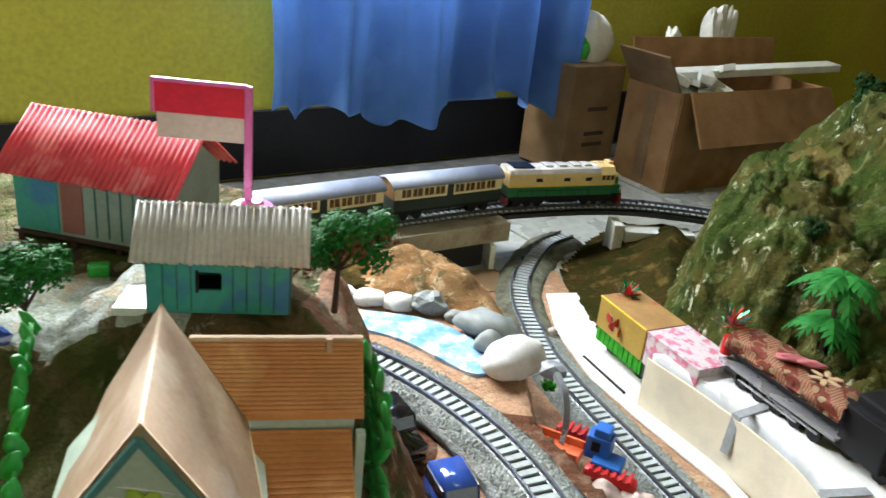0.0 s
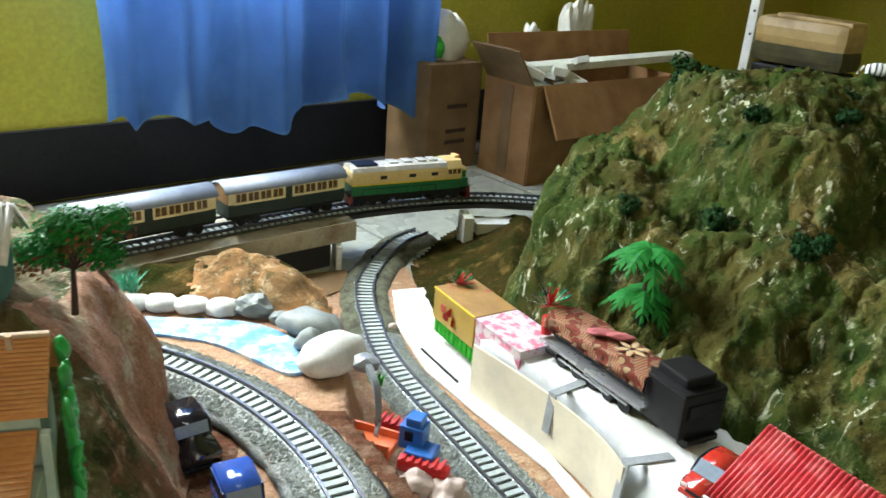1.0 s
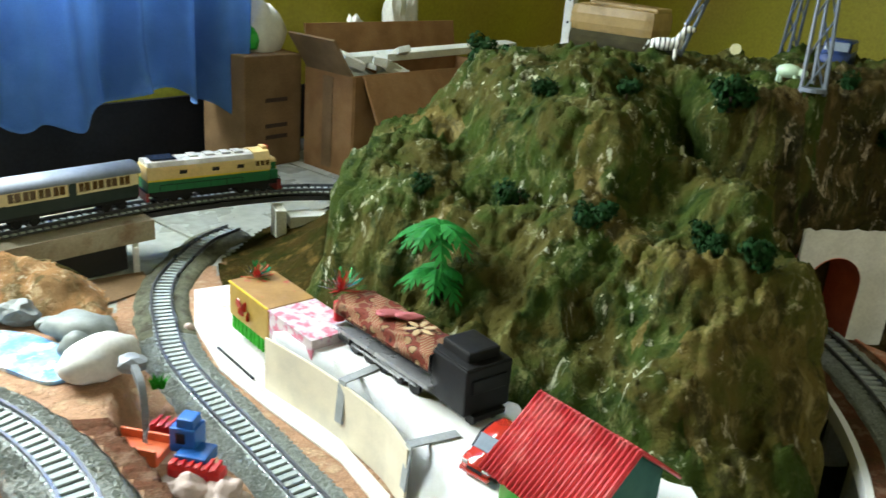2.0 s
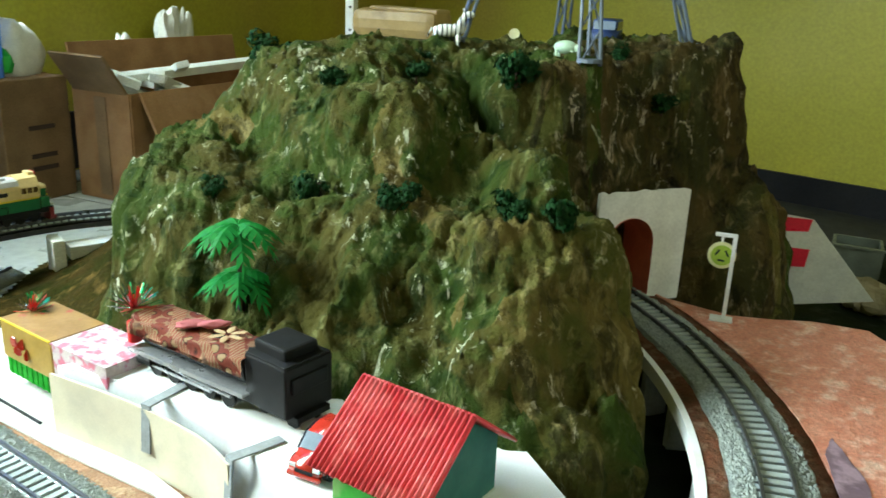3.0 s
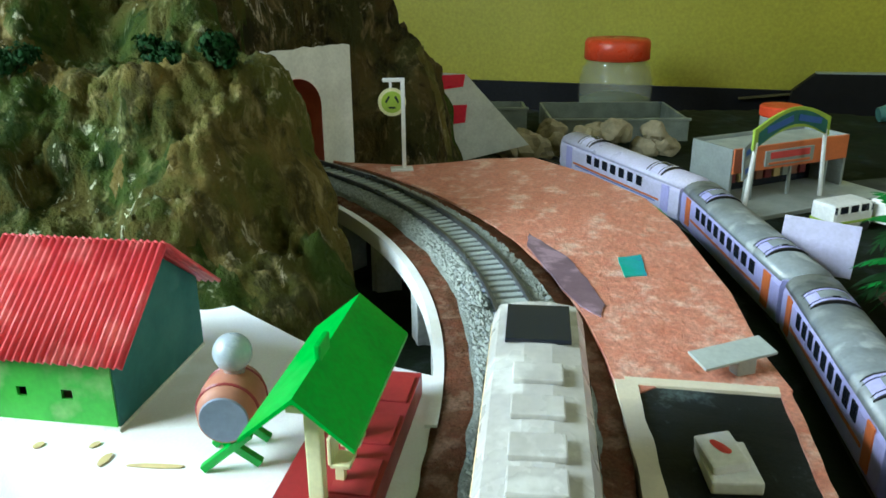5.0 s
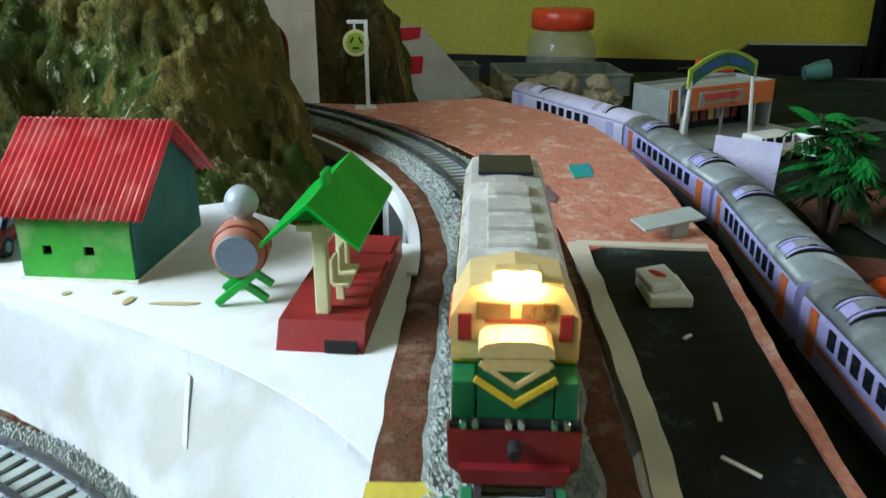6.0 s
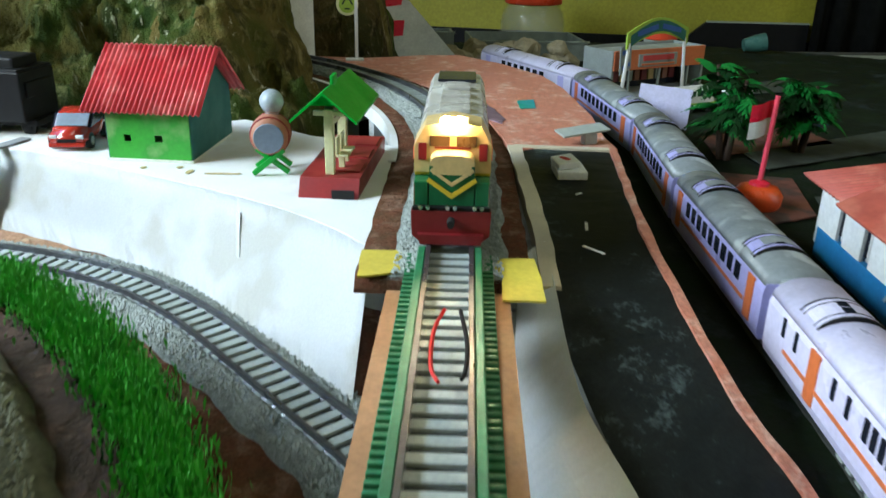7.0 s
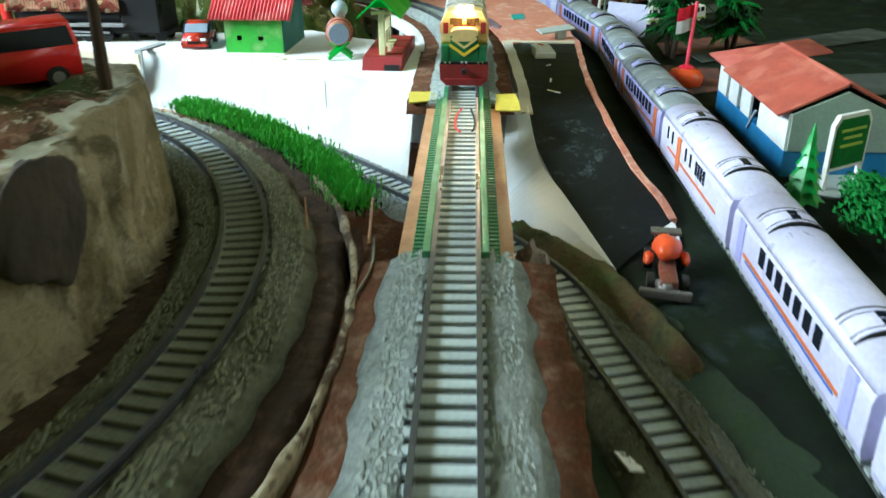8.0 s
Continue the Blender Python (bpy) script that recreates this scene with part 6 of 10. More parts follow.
# cream face of the wall by the steam engine
bm = bmesh.new()
face = [Vector((0.2235, 0.5955, 0)), Vector((0.2590, 0.5350, 0)), Vector((0.2855, 0.4750, 0)), Vector((0.2935, 0.432, 0))]
add_sweep(bm, spline([(p.x, p.y, 0) for p in face], 0.008), [(0.0004, FLOOR + 0.003), (0.0004, -0.002), (0.0022, -0.002), (0.0022, FLOOR + 0.003)])
bmesh.ops.recalc_face_normals(bm, faces=bm.faces)
setting("cream_wall_face", bm, M["cream"], "cream card face on the wall beside the steam engine", "retaining wall")


def stain(x, y, w, h, turn, mat, label, z=0.0003):
    bm = bmesh.new()
    n = 18
    ring = [((w * math.cos(2 * math.pi * k / n)) * (1 + 0.35 * noise.noise(Vector((k * 1.1, x * 90, y * 90)))), h * math.sin(2 * math.pi * k / n) * (1 + 0.35 * noise.noise(Vector((k * 1.3, x * 70, 5))))) for k in range(n)]
    add_prism(bm, ring, 0, 0.0004, Matrix.Translation((x, y, z)) @ Matrix.Rotation(radians(turn), 4, "Z"))
    return tagged(finish("glue_stain", bm, mat), label, "stain", "glue stains", kind="structure")


P["glue"] = paint("dried_yellow_glue", (0.56, 0.46, 0.22), 0.5)
for x, y, w, h, a in ((0.325, 0.305, 0.0040, 0.0016, 20), (0.332, 0.287, 0.010, 0.0013, -60), (0.318, 0.333, 0.0022, 0.0015, 5), (0.329, 0.316, 0.0022, 0.0014, 5), (0.342, 0.325, 0.0012, 0.0010, 0)):
    stain(x, y, w, h, a, P["glue"], "dried yellow glue stain on the white square")


# ---- freight by the mountain ----
def build_wagon(m, top, side, low, label, name, length=0.066):
    t = thing(name, m, label, "freight wagon", "freight wagons")
    W, low_z, high = 0.042, 0.0255, 0.0540
    part("chassis", box((length, W - 0.004, 0.0130), (0, 0, 0.0180), 0.0005), low, t, "green chassis" if low is P["leaf_bright"] else "dark chassis")
    part("box_body", box((length - 0.0005, W, high - low_z), (0, 0, (high + low_z) / 2), 0.0008), side, t)
    part("lid", box((length, W + 0.0006, 0.0014), (0, 0, high + 0.0005), 0.0005), top, t)
    part("edge_tape", box((length, 0.0014, 0.0014), (0, -W / 2 - 0.0001, high + 0.0006), 0.0004), P["yellow"] if side is P["gold"] else side, t)
    for k in range(9):
        part("side_rib", box((0.0016, 0.0016, 0.0130), (-length / 2 + 0.005 + k * (length - 0.01) / 8, -W / 2 + 0.0022, 0.0180), 0.0002), low, t)
    for x in (-length * 0.32, length * 0.32):
        wheel_set(t, x, 0.0060)
    return t


P["gold_top"] = paint("brown_gold_paper", (0.30, 0.165, 0.045), 0.6, (0.24, 0.13, 0.04), third=(0.34, 0.06, 0.04), patch=60, over=(0.66, 0.70))
FREIGHT = heading(0.204, 0.685, 0.230, 0.624)
m_gold = Matrix.Translation((0.2330, 0.6615, FLOOR + 0.003)) @ Matrix.Rotation(radians(FREIGHT), 4, "Z")
gold_wagon = build_wagon(m_gold, P["gold_top"], P["gold"], P["leaf_bright"], "gold paper covered box wagon on a green chassis", "box_wagon", 0.066)
for k, (x, z) in enumerate(((0.006, 0.030), (0.013, 0.025), (0.018, 0.031), (0.022, 0.024))):
    bm = moved(lathe([(0.0006, 0), (0.0046, 0.0004), (0.0040, 0.0008), (0.0006, 0.0009)], 7), Matrix.Translation((x - 0.022, -0.0212, z + 0.011)) @ pose(0, 0, 0, 90, 0, k * 40))
    part("painted_flower", bm, P["car_red"], gold_wagon, "dark red flower print")
m_floral = Matrix.Translation((0.2590, 0.6015, FLOOR + 0.003)) @ Matrix.Rotation(radians(FREIGHT + 1), 4, "Z")
build_wagon(m_floral, P["floral"], P["floral"], P["coach_green"], "white and pink flowered paper box wagon", "box_wagon", 0.062)


def tinsel(x, y, z, r, n, seed, label):
    """A tuft of shiny ribbon."""
    rng = random.Random(seed)
    t = thing("tinsel_tuft", Matrix.Translation((x, y, z)), label, "tinsel", "tinsel tufts")
    groups = {key: bmesh.new() for key in ("tinsel_green", "tinsel", "red")}
    keys = list(groups)
    for k in range(n):
        a, e = rng.uniform(0, 6.28), rng.uniform(0.1, 1.4)
        tip = Vector((math.cos(a) * math.cos(e), math.sin(a) * math.cos(e), math.sin(e))) * r * rng.uniform(0.6, 1.15)
        key = keys[min(2, int((a / 6.28 * 3 + rng.uniform(-0.4, 0.4)) % 3))]
        side = tip.cross(Vector((0, 0, 1))).normalized() * 0.0005
        b = groups[key]
        q = [b.verts.new(v) for v in (-side, side, tip + side, tip - side)]
        w = [b.verts.new(v.co + Vector((0, 0, 0.0002))) for v in q]
        b.faces.new(q[::-1])
        b.faces.new(w)
        for i in range(4):
            b.faces.new((q[i], q[(i + 1) % 4], w[(i + 1) % 4], w[i]))
    for key, b in groups.items():
        part("ribbon", b, P[key], t)
    return t


tinsel(0.2230, 0.688, FLOOR + 0.0570, 0.014, 90, 1, "shiny green and red tinsel on the gold wagon")


P["batik_tan"] = paint("tan_batik_print", (0.46, 0.32, 0.17), 0.8)


def batik_print():
    """Printed cloth: tan ovals with dark outlines between red brown bands."""
    n, link = P["batik"].node_tree.nodes, P["batik"].node_tree.links.new
    where = n.new("ShaderNodeTexCoord")
    cells = n.new("ShaderNodeTexVoronoi")
    cells.inputs["Scale"].default_value = 105
    link(where.outputs["Object"], cells.inputs["Vector"])
    ramp = n.new("ShaderNodeValToRGB")
    ramp.color_ramp.elements[0].color = (0.50, 0.34, 0.18, 1)
    ramp.color_ramp.elements[1].color = (0.07, 0.022, 0.014, 1)
    for at, colour in ((0.26, (0.46, 0.30, 0.15, 1)), (0.31, (0.05, 0.018, 0.012, 1)), (0.40, (0.30, 0.06, 0.035, 1)), (0.62, (0.24, 0.045, 0.028, 1)), (0.70, (0.42, 0.24, 0.13, 1))):
        ramp.color_ramp.elements.new(at).color = colour
    link(cells.outputs["Distance"], ramp.inputs["Fac"])
    bands = n.new("ShaderNodeTexWave")
    bands.bands_direction = "DIAGONAL"
    bands.inputs["Scale"].default_value, bands.inputs["Distortion"].default_value = 22, 1.5
    link(where.outputs["Object"], bands.inputs["Vector"])
    step = n.new("ShaderNodeMapRange")
    step.inputs["From Min"].default_value, step.inputs["From Max"].default_value = 0.62, 0.68
    link(bands.outputs["Fac"], step.inputs["Value"])
    chevron = n.new("ShaderNodeTexWave")
    chevron.inputs["Scale"].default_value, chevron.inputs["Distortion"].default_value = 130, 3
    link(where.outputs["Object"], chevron.inputs["Vector"])
    stripe = n.new("ShaderNodeMix")
    stripe.data_type = "RGBA"
    stripe.inputs[6].default_value, stripe.inputs[7].default_value = (0.36, 0.08, 0.05, 1), (0.48, 0.32, 0.18, 1)
    link(chevron.outputs["Fac"], stripe.inputs[0])
    whole = n.new("ShaderNodeMix")
    whole.data_type = "RGBA"
    link(step.outputs["Result"], whole.inputs[0])
    link(ramp.outputs["Color"], whole.inputs[6])
    link(stripe.outputs[2], whole.inputs[7])
    link(whole.outputs[2], n["Principled BSDF"].inputs["Base Color"])


batik_print()


def build_steam_engine():
    m = Matrix.Translation((0.3065, 0.5300, 0.0)) @ Matrix.Rotation(radians(heading(0.285, 0.580, 0.325, 0.492)), 4, "Z")
    t = thing("steam_locomotive", m, "black toy steam engine wrapped in patterned red brown batik cloth", "locomotive")
    L = 0.108
    part("running_board", box((L, 0.033, 0.0016), (0, 0, 0.0155), 0.0004), P["silver"], t, "silver running board")
    part("edge_strip", box((L, 0.0012, 0.0030), (0, -0.0172, 0.0158), 0.0003), P["silver"], t, "silver edge strip")
    part("frame", box((L * 0.95, 0.020, 0.0065), (0, 0, 0.0110), 0.0008), P["black"], t)
    part("boiler", cylinder(0.0115, 0.0115, L * 0.9, (0, 0, 0.0270), 24, "x"), P["black"], t)
    # cloth draped over the boiler
    bm = bmesh.new()
    rows = []
    for i in range(33):
        x = -L / 2 + 0.002 + i * (L - 0.004) / 32
        row = []
        for j in range(19):
            a = math.pi * (1.08 * j / 18 - 0.04)
            k = 1 + 0.06 * fractal(x * 90, j * 0.5, 3) + 0.05 * math.sin(x * 160 + j)
            row.append(bm.verts.new((x, 0.0172 * math.copysign(abs(math.cos(a)) ** 0.28, math.cos(a)) * k, 0.0175 + 0.0215 * abs(math.sin(a)) ** 0.28 * k)))
        rows.append(row)
    for a, b in zip(rows, rows[1:]):
        for j in range(18):
            bm.faces.new((a[j], a[j + 1], b[j + 1], b[j]))
    bmesh.ops.solidify(bm, geom=bm.faces[:], thickness=0.0012)
    bmesh.ops.recalc_face_normals(bm, faces=bm.faces)
    part("cloth", bm, P["batik"], t, "folded batik cloth", True)
    for k, x in enumerate((-0.004, 0.006)):
        part("cloth_fold", moved(lump((0.011, 0.0045, 0.0024), 31 + k, 3, 0.35), Matrix.Translation((x, -0.004 + 0.008 * k, 0.0425)) @ pose(0, 0, 0, 0, 0, 50)), P["pink_cloth"], t, "pink red fold of cloth", True)
    for k in range(6):
        a = k * math.pi / 3
        part("leaf_print", moved(lathe([(0.0002, 0), (0.0040, 0.0001), (0.0002, 0.0003)], 12), Matrix.Translation((0.022 + 0.0072 * math.cos(a), 0.001 + 0.0072 * math.sin(a), 0.0408)) @ pose(0, 0, 0, 0, 0, math.degrees(a)) @ Matrix.Diagonal((1.3, 0.55, 1, 1))), P["batik_tan"], t, "tan leaf print")
    part("cap", cylinder(0.0045, 0.0045, 0.014, (-L / 2 - 0.001, -0.011, 0.026), 14), P["red"], t, "red front cap")
    for x in (-0.034, -0.017, 0.0, 0.017, 0.034):
        for sgn in (-1, 1):
            part("wheel", cylinder(0.0060, 0.0060, 0.0022, (x, sgn * 0.0105, 0.0060), 20, "y"), P["black"], t)
    bm = bmesh.new()
    add_rod(bm, (-0.036, -0.0125, 0.0070), (0.020, -0.0125, 0.0060), 0.0010, sides=6)
    add_rod(bm, (0.000, -0.0130, 0.0095), (0.038, -0.0130, 0.0085), 0.0010, sides=6)
    add_rod(bm, (-0.030, -0.0128, 0.0125), (0.010, -0.0128, 0.0088), 0.0008, sides=6)
    part("connecting_rod", bm, P["silver"], t, "silver connecting rods")
    part("cylinder_block", cylinder(0.0036, 0.0036, 0.013, (-0.043, -0.0115, 0.0085), 14, "x"), P["black"], t)
    return t


build_steam_engine()
tinsel(0.276, 0.584, 0.038, 0.017, 110, 4, "silver blue and green tinsel on the steam engine")


def build_tender():
    m = Matrix.Translation((0.3400, 0.4690, -0.001)) @ Matrix.Rotation(radians(heading(0.318, 0.530, 0.345, 0.455)), 4, "Z")
    t = thing("coal_tender", m, "black box tender behind the steam engine", "tender")
    part("body", box((0.036, 0.037, 0.032), (0, 0, 0.0260), 0.0012), P["black"], t)
    part("coal_cover", box((0.028, 0.026, 0.0080), (-0.003, 0.001, 0.0458), 0.0018), P["black"], t)
    part("top_rim", box((0.0345, 0.0355, 0.0016), (0, 0, 0.0424), 0.0005), P["black"], t)
    part("front_lip", box((0.0025, 0.028, 0.010), (0.0182, 0, 0.030), 0.0008), P["black"], t)
    part("chassis", box((0.044, 0.026, 0.0040), (0, 0, 0.0090), 0.0006), P["black"], t)
    for x in (-0.013, 0.013):
        wheel_set(t, x)
    return t


build_tender()

# white paper strip beside the lower track, and a thin black stick on it
STRIP = [(0.173, 0.79), (0.172, 0.71), (0.19, 0.63), (0.222, 0.565), (0.262, 0.492), (0.279, 0.43), (0.286, 0.45), (0.262, 0.53), (0.235, 0.60), (0.272, 0.63), (0.25, 0.72), (0.215, 0.80)]
bm = prism(STRIP, FLOOR + 0.0030, FLOOR + 0.0046)
setting("white_strip", bm, M["strip"], "white paper ground strip beside the lower track", "ground")
t = thing("black_stick", Matrix.Translation((0.2, 0.63, FLOOR + 0.0056)), "thin black stick lying on white paper", "stick")
part("stick", rod((-0.010, 0.035, 0), (0.014, -0.022, 0.0006), 0.0011), P["black"], t)


# ---- plants ----
def leaf_blades(bm, base, way, length, width, droop=0.3, pairs=7):
    """A feathered frond: a bent spine with blades on both sides."""
    side = way.cross(Vector((0, 0, 1))).normalized()
    last = base
    for k in range(1, pairs + 1):
        u = k / pairs
        p = base + way * length * u + Vector((0, 0, -droop * length * u * u))
        w = width * math.sin(math.pi * min(0.95, 0.25 + 0.7 * u))
        for s in (-1, 1):
            tip = p + side * s * w + (p - last) * 0.8 - Vector((0, 0, w * 0.35))
            q = [bm.verts.new(v) for v in (last, p, tip, last + (tip - p) * 0.75)]
            bm.faces.new(q)
        last = p


def clump(bm, centre, r, n, rng, size):
    """Many small leaves round a point."""
    for _ in range(n):
        d = Vector((rng.gauss(0, 1), rng.gauss(0, 1), rng.gauss(0, 1))).normalized() * r * rng.uniform(0.45, 1.0)
        c = centre + Vector((d.x, d.y, d.z * 0.8))
        up = (d.normalized() + Vector((rng.uniform(-0.7, 0.7), rng.uniform(-0.7, 0.7), rng.uniform(-0.2, 0.9)))).normalized()
        a = up.orthogonal().normalized() * size * rng.uniform(0.6, 1.3)
        b = up.cross(a).normalized() * size * rng.uniform(0.4, 0.8)
        bm.faces.new([bm.verts.new(c + v) for v in (-a, b * 0.8, a + up * size * 0.3, -b)])


def build_tree(x, y, z, high, spread, leaf, label, seed, trunk=0.5, name="toy_tree", clumps=9, extra=None):
    rng = random.Random(seed)
    t = thing(name, Matrix.Translation((x, y, z)), label, "tree", "toy trees")
    bm = bmesh.new()
    top = Vector((rng.uniform(-0.06, 0.06) * high, rng.uniform(-0.06, 0.06) * high, high * trunk))
    add_rod(bm, (0, 0, -0.002), top, high * 0.035, high * 0.022)
    ends = []
    for k in range(clumps):
        a = 6.28 * k / clumps + rng.uniform(-0.3, 0.3)
        e = top + Vector((math.cos(a) * spread * rng.uniform(0.35, 0.75), math.sin(a) * spread * rng.uniform(0.35, 0.75), (high - top.z) * rng.uniform(0.15, 0.85)))
        add_rod(bm, top - Vector((0, 0, high * 0.05)), e, high * 0.014, high * 0.005, 6)
        ends.append(e)
    part("trunk", bm, P["bark"], t)
    bm = bmesh.new()
    for e in ends + [top + Vector((0, 0, (high - top.z) * 0.75))]:
        clump(bm, e, spread * rng.uniform(0.34, 0.52), 330, rng, spread * 0.060)
    part("crown", bm, leaf, t)
    if extra:
        bm = bmesh.new()
        for e in ends[::2]:
            clump(bm, e - Vector((0, 0, spread * 0.22)), spread * 0.46, 110, rng, spread * 0.060)
        part("dry_leaves", bm, extra, t, "reddish brown leaves")
    return t


def build_bush(x, y, z, r, label, seed):
    rng = random.Random(seed)
    t = thing("moss_bush", Matrix.Translation((x, y, z)), label, "bush", "mountain bushes")
    bm = bmesh.new()
    for _ in range(6):
        clump(bm, Vector((rng.uniform(-0.5, 0.5) * r, rng.uniform(-0.5, 0.5) * r, rng.uniform(0.1, 0.9) * r)), r * rng.uniform(0.45, 0.7), 90, rng, r * 0.16)
    part("leaves", bm, P["leaf_dark"], t)
    part("stem", rod((0, 0, -0.006), (0, 0, r * 0.6), r * 0.08), P["bark"], t)
    return t


def mountain_at(x, y):
    return mountain_height(x, y, edge_distance(x, y, FOOT)) if inside(x, y, FOOT) else FLOOR


def hill_at(x, y):
    return hill_height(x, y, edge_distance(x, y, HILL)) if inside(x, y, HILL) else 0.0


# places of small things on the mountain
BUSHES = [(0.484, 0.812, 0.024), (0.448, 0.797, 0.022), (0.457, 0.660, 0.014), (0.417, 0.601, 0.018), (0.469, 0.545, 0.012), (0.592, 0.598, 0.021), (0.514, 0.628, 0.012), (0.441, 0.534, 0.017), (0.501, 0.483, 0.014), (0.500, 0.464, 0.012), (0.517, 0.440, 0.017), (0.700, 0.590, 0.013), (0.720, 0.555, 0.012), (0.350, 0.640, 0.012), (0.560, 0.700, 0.010)]
PALM = (0.345, 0.572, 0.030)
ZEBRA = (0.600, 0.7215)
SHEEP = (0.667, 0.6275)
PYLON = [(0.646, 0.571), (0.6125, 0.727), (0.768, 0.761), (0.802, 0.605)]
TRUCK = (0.770, 0.690)
RING_AT = (0.691, 0.738)


# ---- mountain things ----
for k, (x, y, r) in enumerate(BUSHES):
    build_bush(x, y, mountain_at(x, y) - 0.002, r, "dark green moss bush stuck on the mountain", 40 + k)


def build_palm(x, y, z, high, seed, label):
    rng = random.Random(seed)
    t = thing("toy_palm", Matrix.Translation((x, y, z)), label, "palm tree")
    part("trunk", rod((0, 0, -0.03), (0.001, 0, high), 0.0028, 0.0018, 10), P["bark"], t)
    for level, n, length in ((high, 11, 0.034), (high * 0.45, 9, 0.031)):
        for k in range(n):
            a = 6.28 * k / n + rng.uniform(-0.2, 0.2)
            bm = bmesh.new()
            leaf_blades(bm, Vector((0, 0, level)), Vector((math.cos(a), math.sin(a), rng.uniform(0.1, 0.5))).normalized(), length * rng.uniform(0.8, 1.1), 0.0115, 0.75)
            part("frond", bm, P["leaf"], t)
    return t


build_palm(*PALM, 0.062, 3, "green plastic palm with two rings of fronds")


def build_portal():
    i = nearest(MAIN, 0.6655, 0.522)
    p, way, right = frames_along(MAIN)[i]
    m = Matrix(((right.x, way.x, 0, p.x), (right.y, way.y, 0, p.y), (0, 0, 1, 0), (0, 0, 0, 1)))
    t = thing("tunnel_portal", m, "white paper tunnel portal with a round arch", "tunnel portal")
    x0, x1, top, r, zc, d = -0.034, 0.058, 0.096, 0.0235, 0.050, 0.0016
    bm = bmesh.new()
    n = 18
    arch = [(r * math.cos(math.pi * (1 - k / n)), zc + r * math.sin(math.pi * (1 - k / n))) for k in range(n + 1)]
    arch = [(-r, -0.004)] + arch + [(r, -0.004)]
    outer = [(x0, -0.004)] + [(x0 + (x1 - x0) * k / n, top + 0.004 * noise.noise(Vector((k * 0.7, 2, 3)))) for k in range(n + 1)] + [(x1, -0.004)]
    for y, flip in ((-d, False), (d, True)):
        a = [bm.verts.new((x, y, z)) for x, z in arch]
        b = [bm.verts.new((x, y, z)) for x, z in outer]
        for k in range(len(arch) - 1):
            q = (a[k], a[k + 1], b[k + 1], b[k])
            bm.faces.new(q if flip else q[::-1])
    part("face", bm, P["paper"], t, "white paper face")
    bm = bmesh.new()
    rings = [[bm.verts.new((x * (1 if y < 0.01 else 0.96), y, z)) for x, z in arch] for y in (-0.003, 0.0, 0.03, 0.06)]
    for a, b in zip(rings, rings[1:]):
        for k in range(len(arch) - 1):
            bm.faces.new((a[k], a[k + 1], b[k + 1], b[k]))
    bm.faces.new(rings[-1])
    part("lining", bm, P["glow_lining"], t, "lining painted red for headlight glow")
    return t


# headlight glow inside the tunnel is put into the lining's red
P["glow_lining"] = paint("glow_red_lining", (0.62, 0.15, 0.10), 0.8)
build_portal()


def build_sign():
    t = thing("signpost", Matrix.Translation((0.706, 0.448, 0.0016)) @ Matrix.Rotation(radians(-52), 4, "Z"), "white toy signpost with a round yellow green sign", "signpost")
    part("base", box((0.018, 0.013, 0.0016), (-0.002, 0, 0.0008), 0.0005), P["white"], t)
    part("post", box((0.0032, 0.0026, 0.072), (0, 0, 0.037), 0.0005), P["white"], t)
    part("arm", box((0.017, 0.0024, 0.0030), (-0.007, 0, 0.0715), 0.0005), P["white"], t)
    part("hanger", box((0.0020, 0.0020, 0.005), (-0.0095, 0, 0.068), 0.0003), P["white"], t)
    disc = Matrix.Translation((-0.0085, 0, 0.0545)) @ pose(0, 0, 0, 90, 0, 0)
    d = part("sign_ring", moved(lathe([(0.0082, -0.0006), (0.0110, -0.0006), (0.0110, 0.0006), (0.0082, 0.0006)], 28), disc), P["cream_white"], t, "cream ring")
    part("sign_disc", moved(cylinder(0.0084, 0.0084, 0.0020, (0, 0, 0), 28), disc), P["sign_green"], d, "yellow green disc")
    for k in range(3):
        a = 2.09 * k + 0.5
        part("sign_mark", moved(box((0.0055, 0.0016, 0.0030), (0, 0, 0), 0.0003), disc @ Matrix.Translation((0.0042 * math.cos(a), 0.0042 * math.sin(a), 0)) @ Matrix.Rotation(a + 1.57, 4, "Z")), P["coach_green"], d)
    return t


build_sign()


def build_sheet():
    a, b = Vector((0.862, 0.540, 0)), Vector((0.925, 0.448, 0))
    m = Matrix.Translation((a.x, a.y, 0)) @ Matrix.Rotation(math.atan2(b.y - a.y, b.x - a.x), 4, "Z")
    t = thing("leaning_card", m, "white triangular card with red patches leaning by the mountain", "card")
    L = (b - a).length
    turn = Matrix(((1, 0, 0, 0), (0, 0, 1, 0), (0, 1, 0, 0), (0, 0, 0, 1)))
    part("card", prism([(0, FLOOR + 0.004), (L, FLOOR + 0.030), (L * 0.42, 0.052), (0, 0.055)], -0.001, 0.001, turn), P["paper"], t)
    for z0, z1, x1 in ((0.036, 0.052, 0.044), (0.000, 0.022, 0.046)):
        part("red_patch", prism([(0.014, z0), (x1, z0 + 0.004), (x1 + 0.002, z1), (0.014, z1 - 0.001)], -0.0016, -0.0010, turn), P["flag_red"], t, "red patch")
    return t


build_sheet()


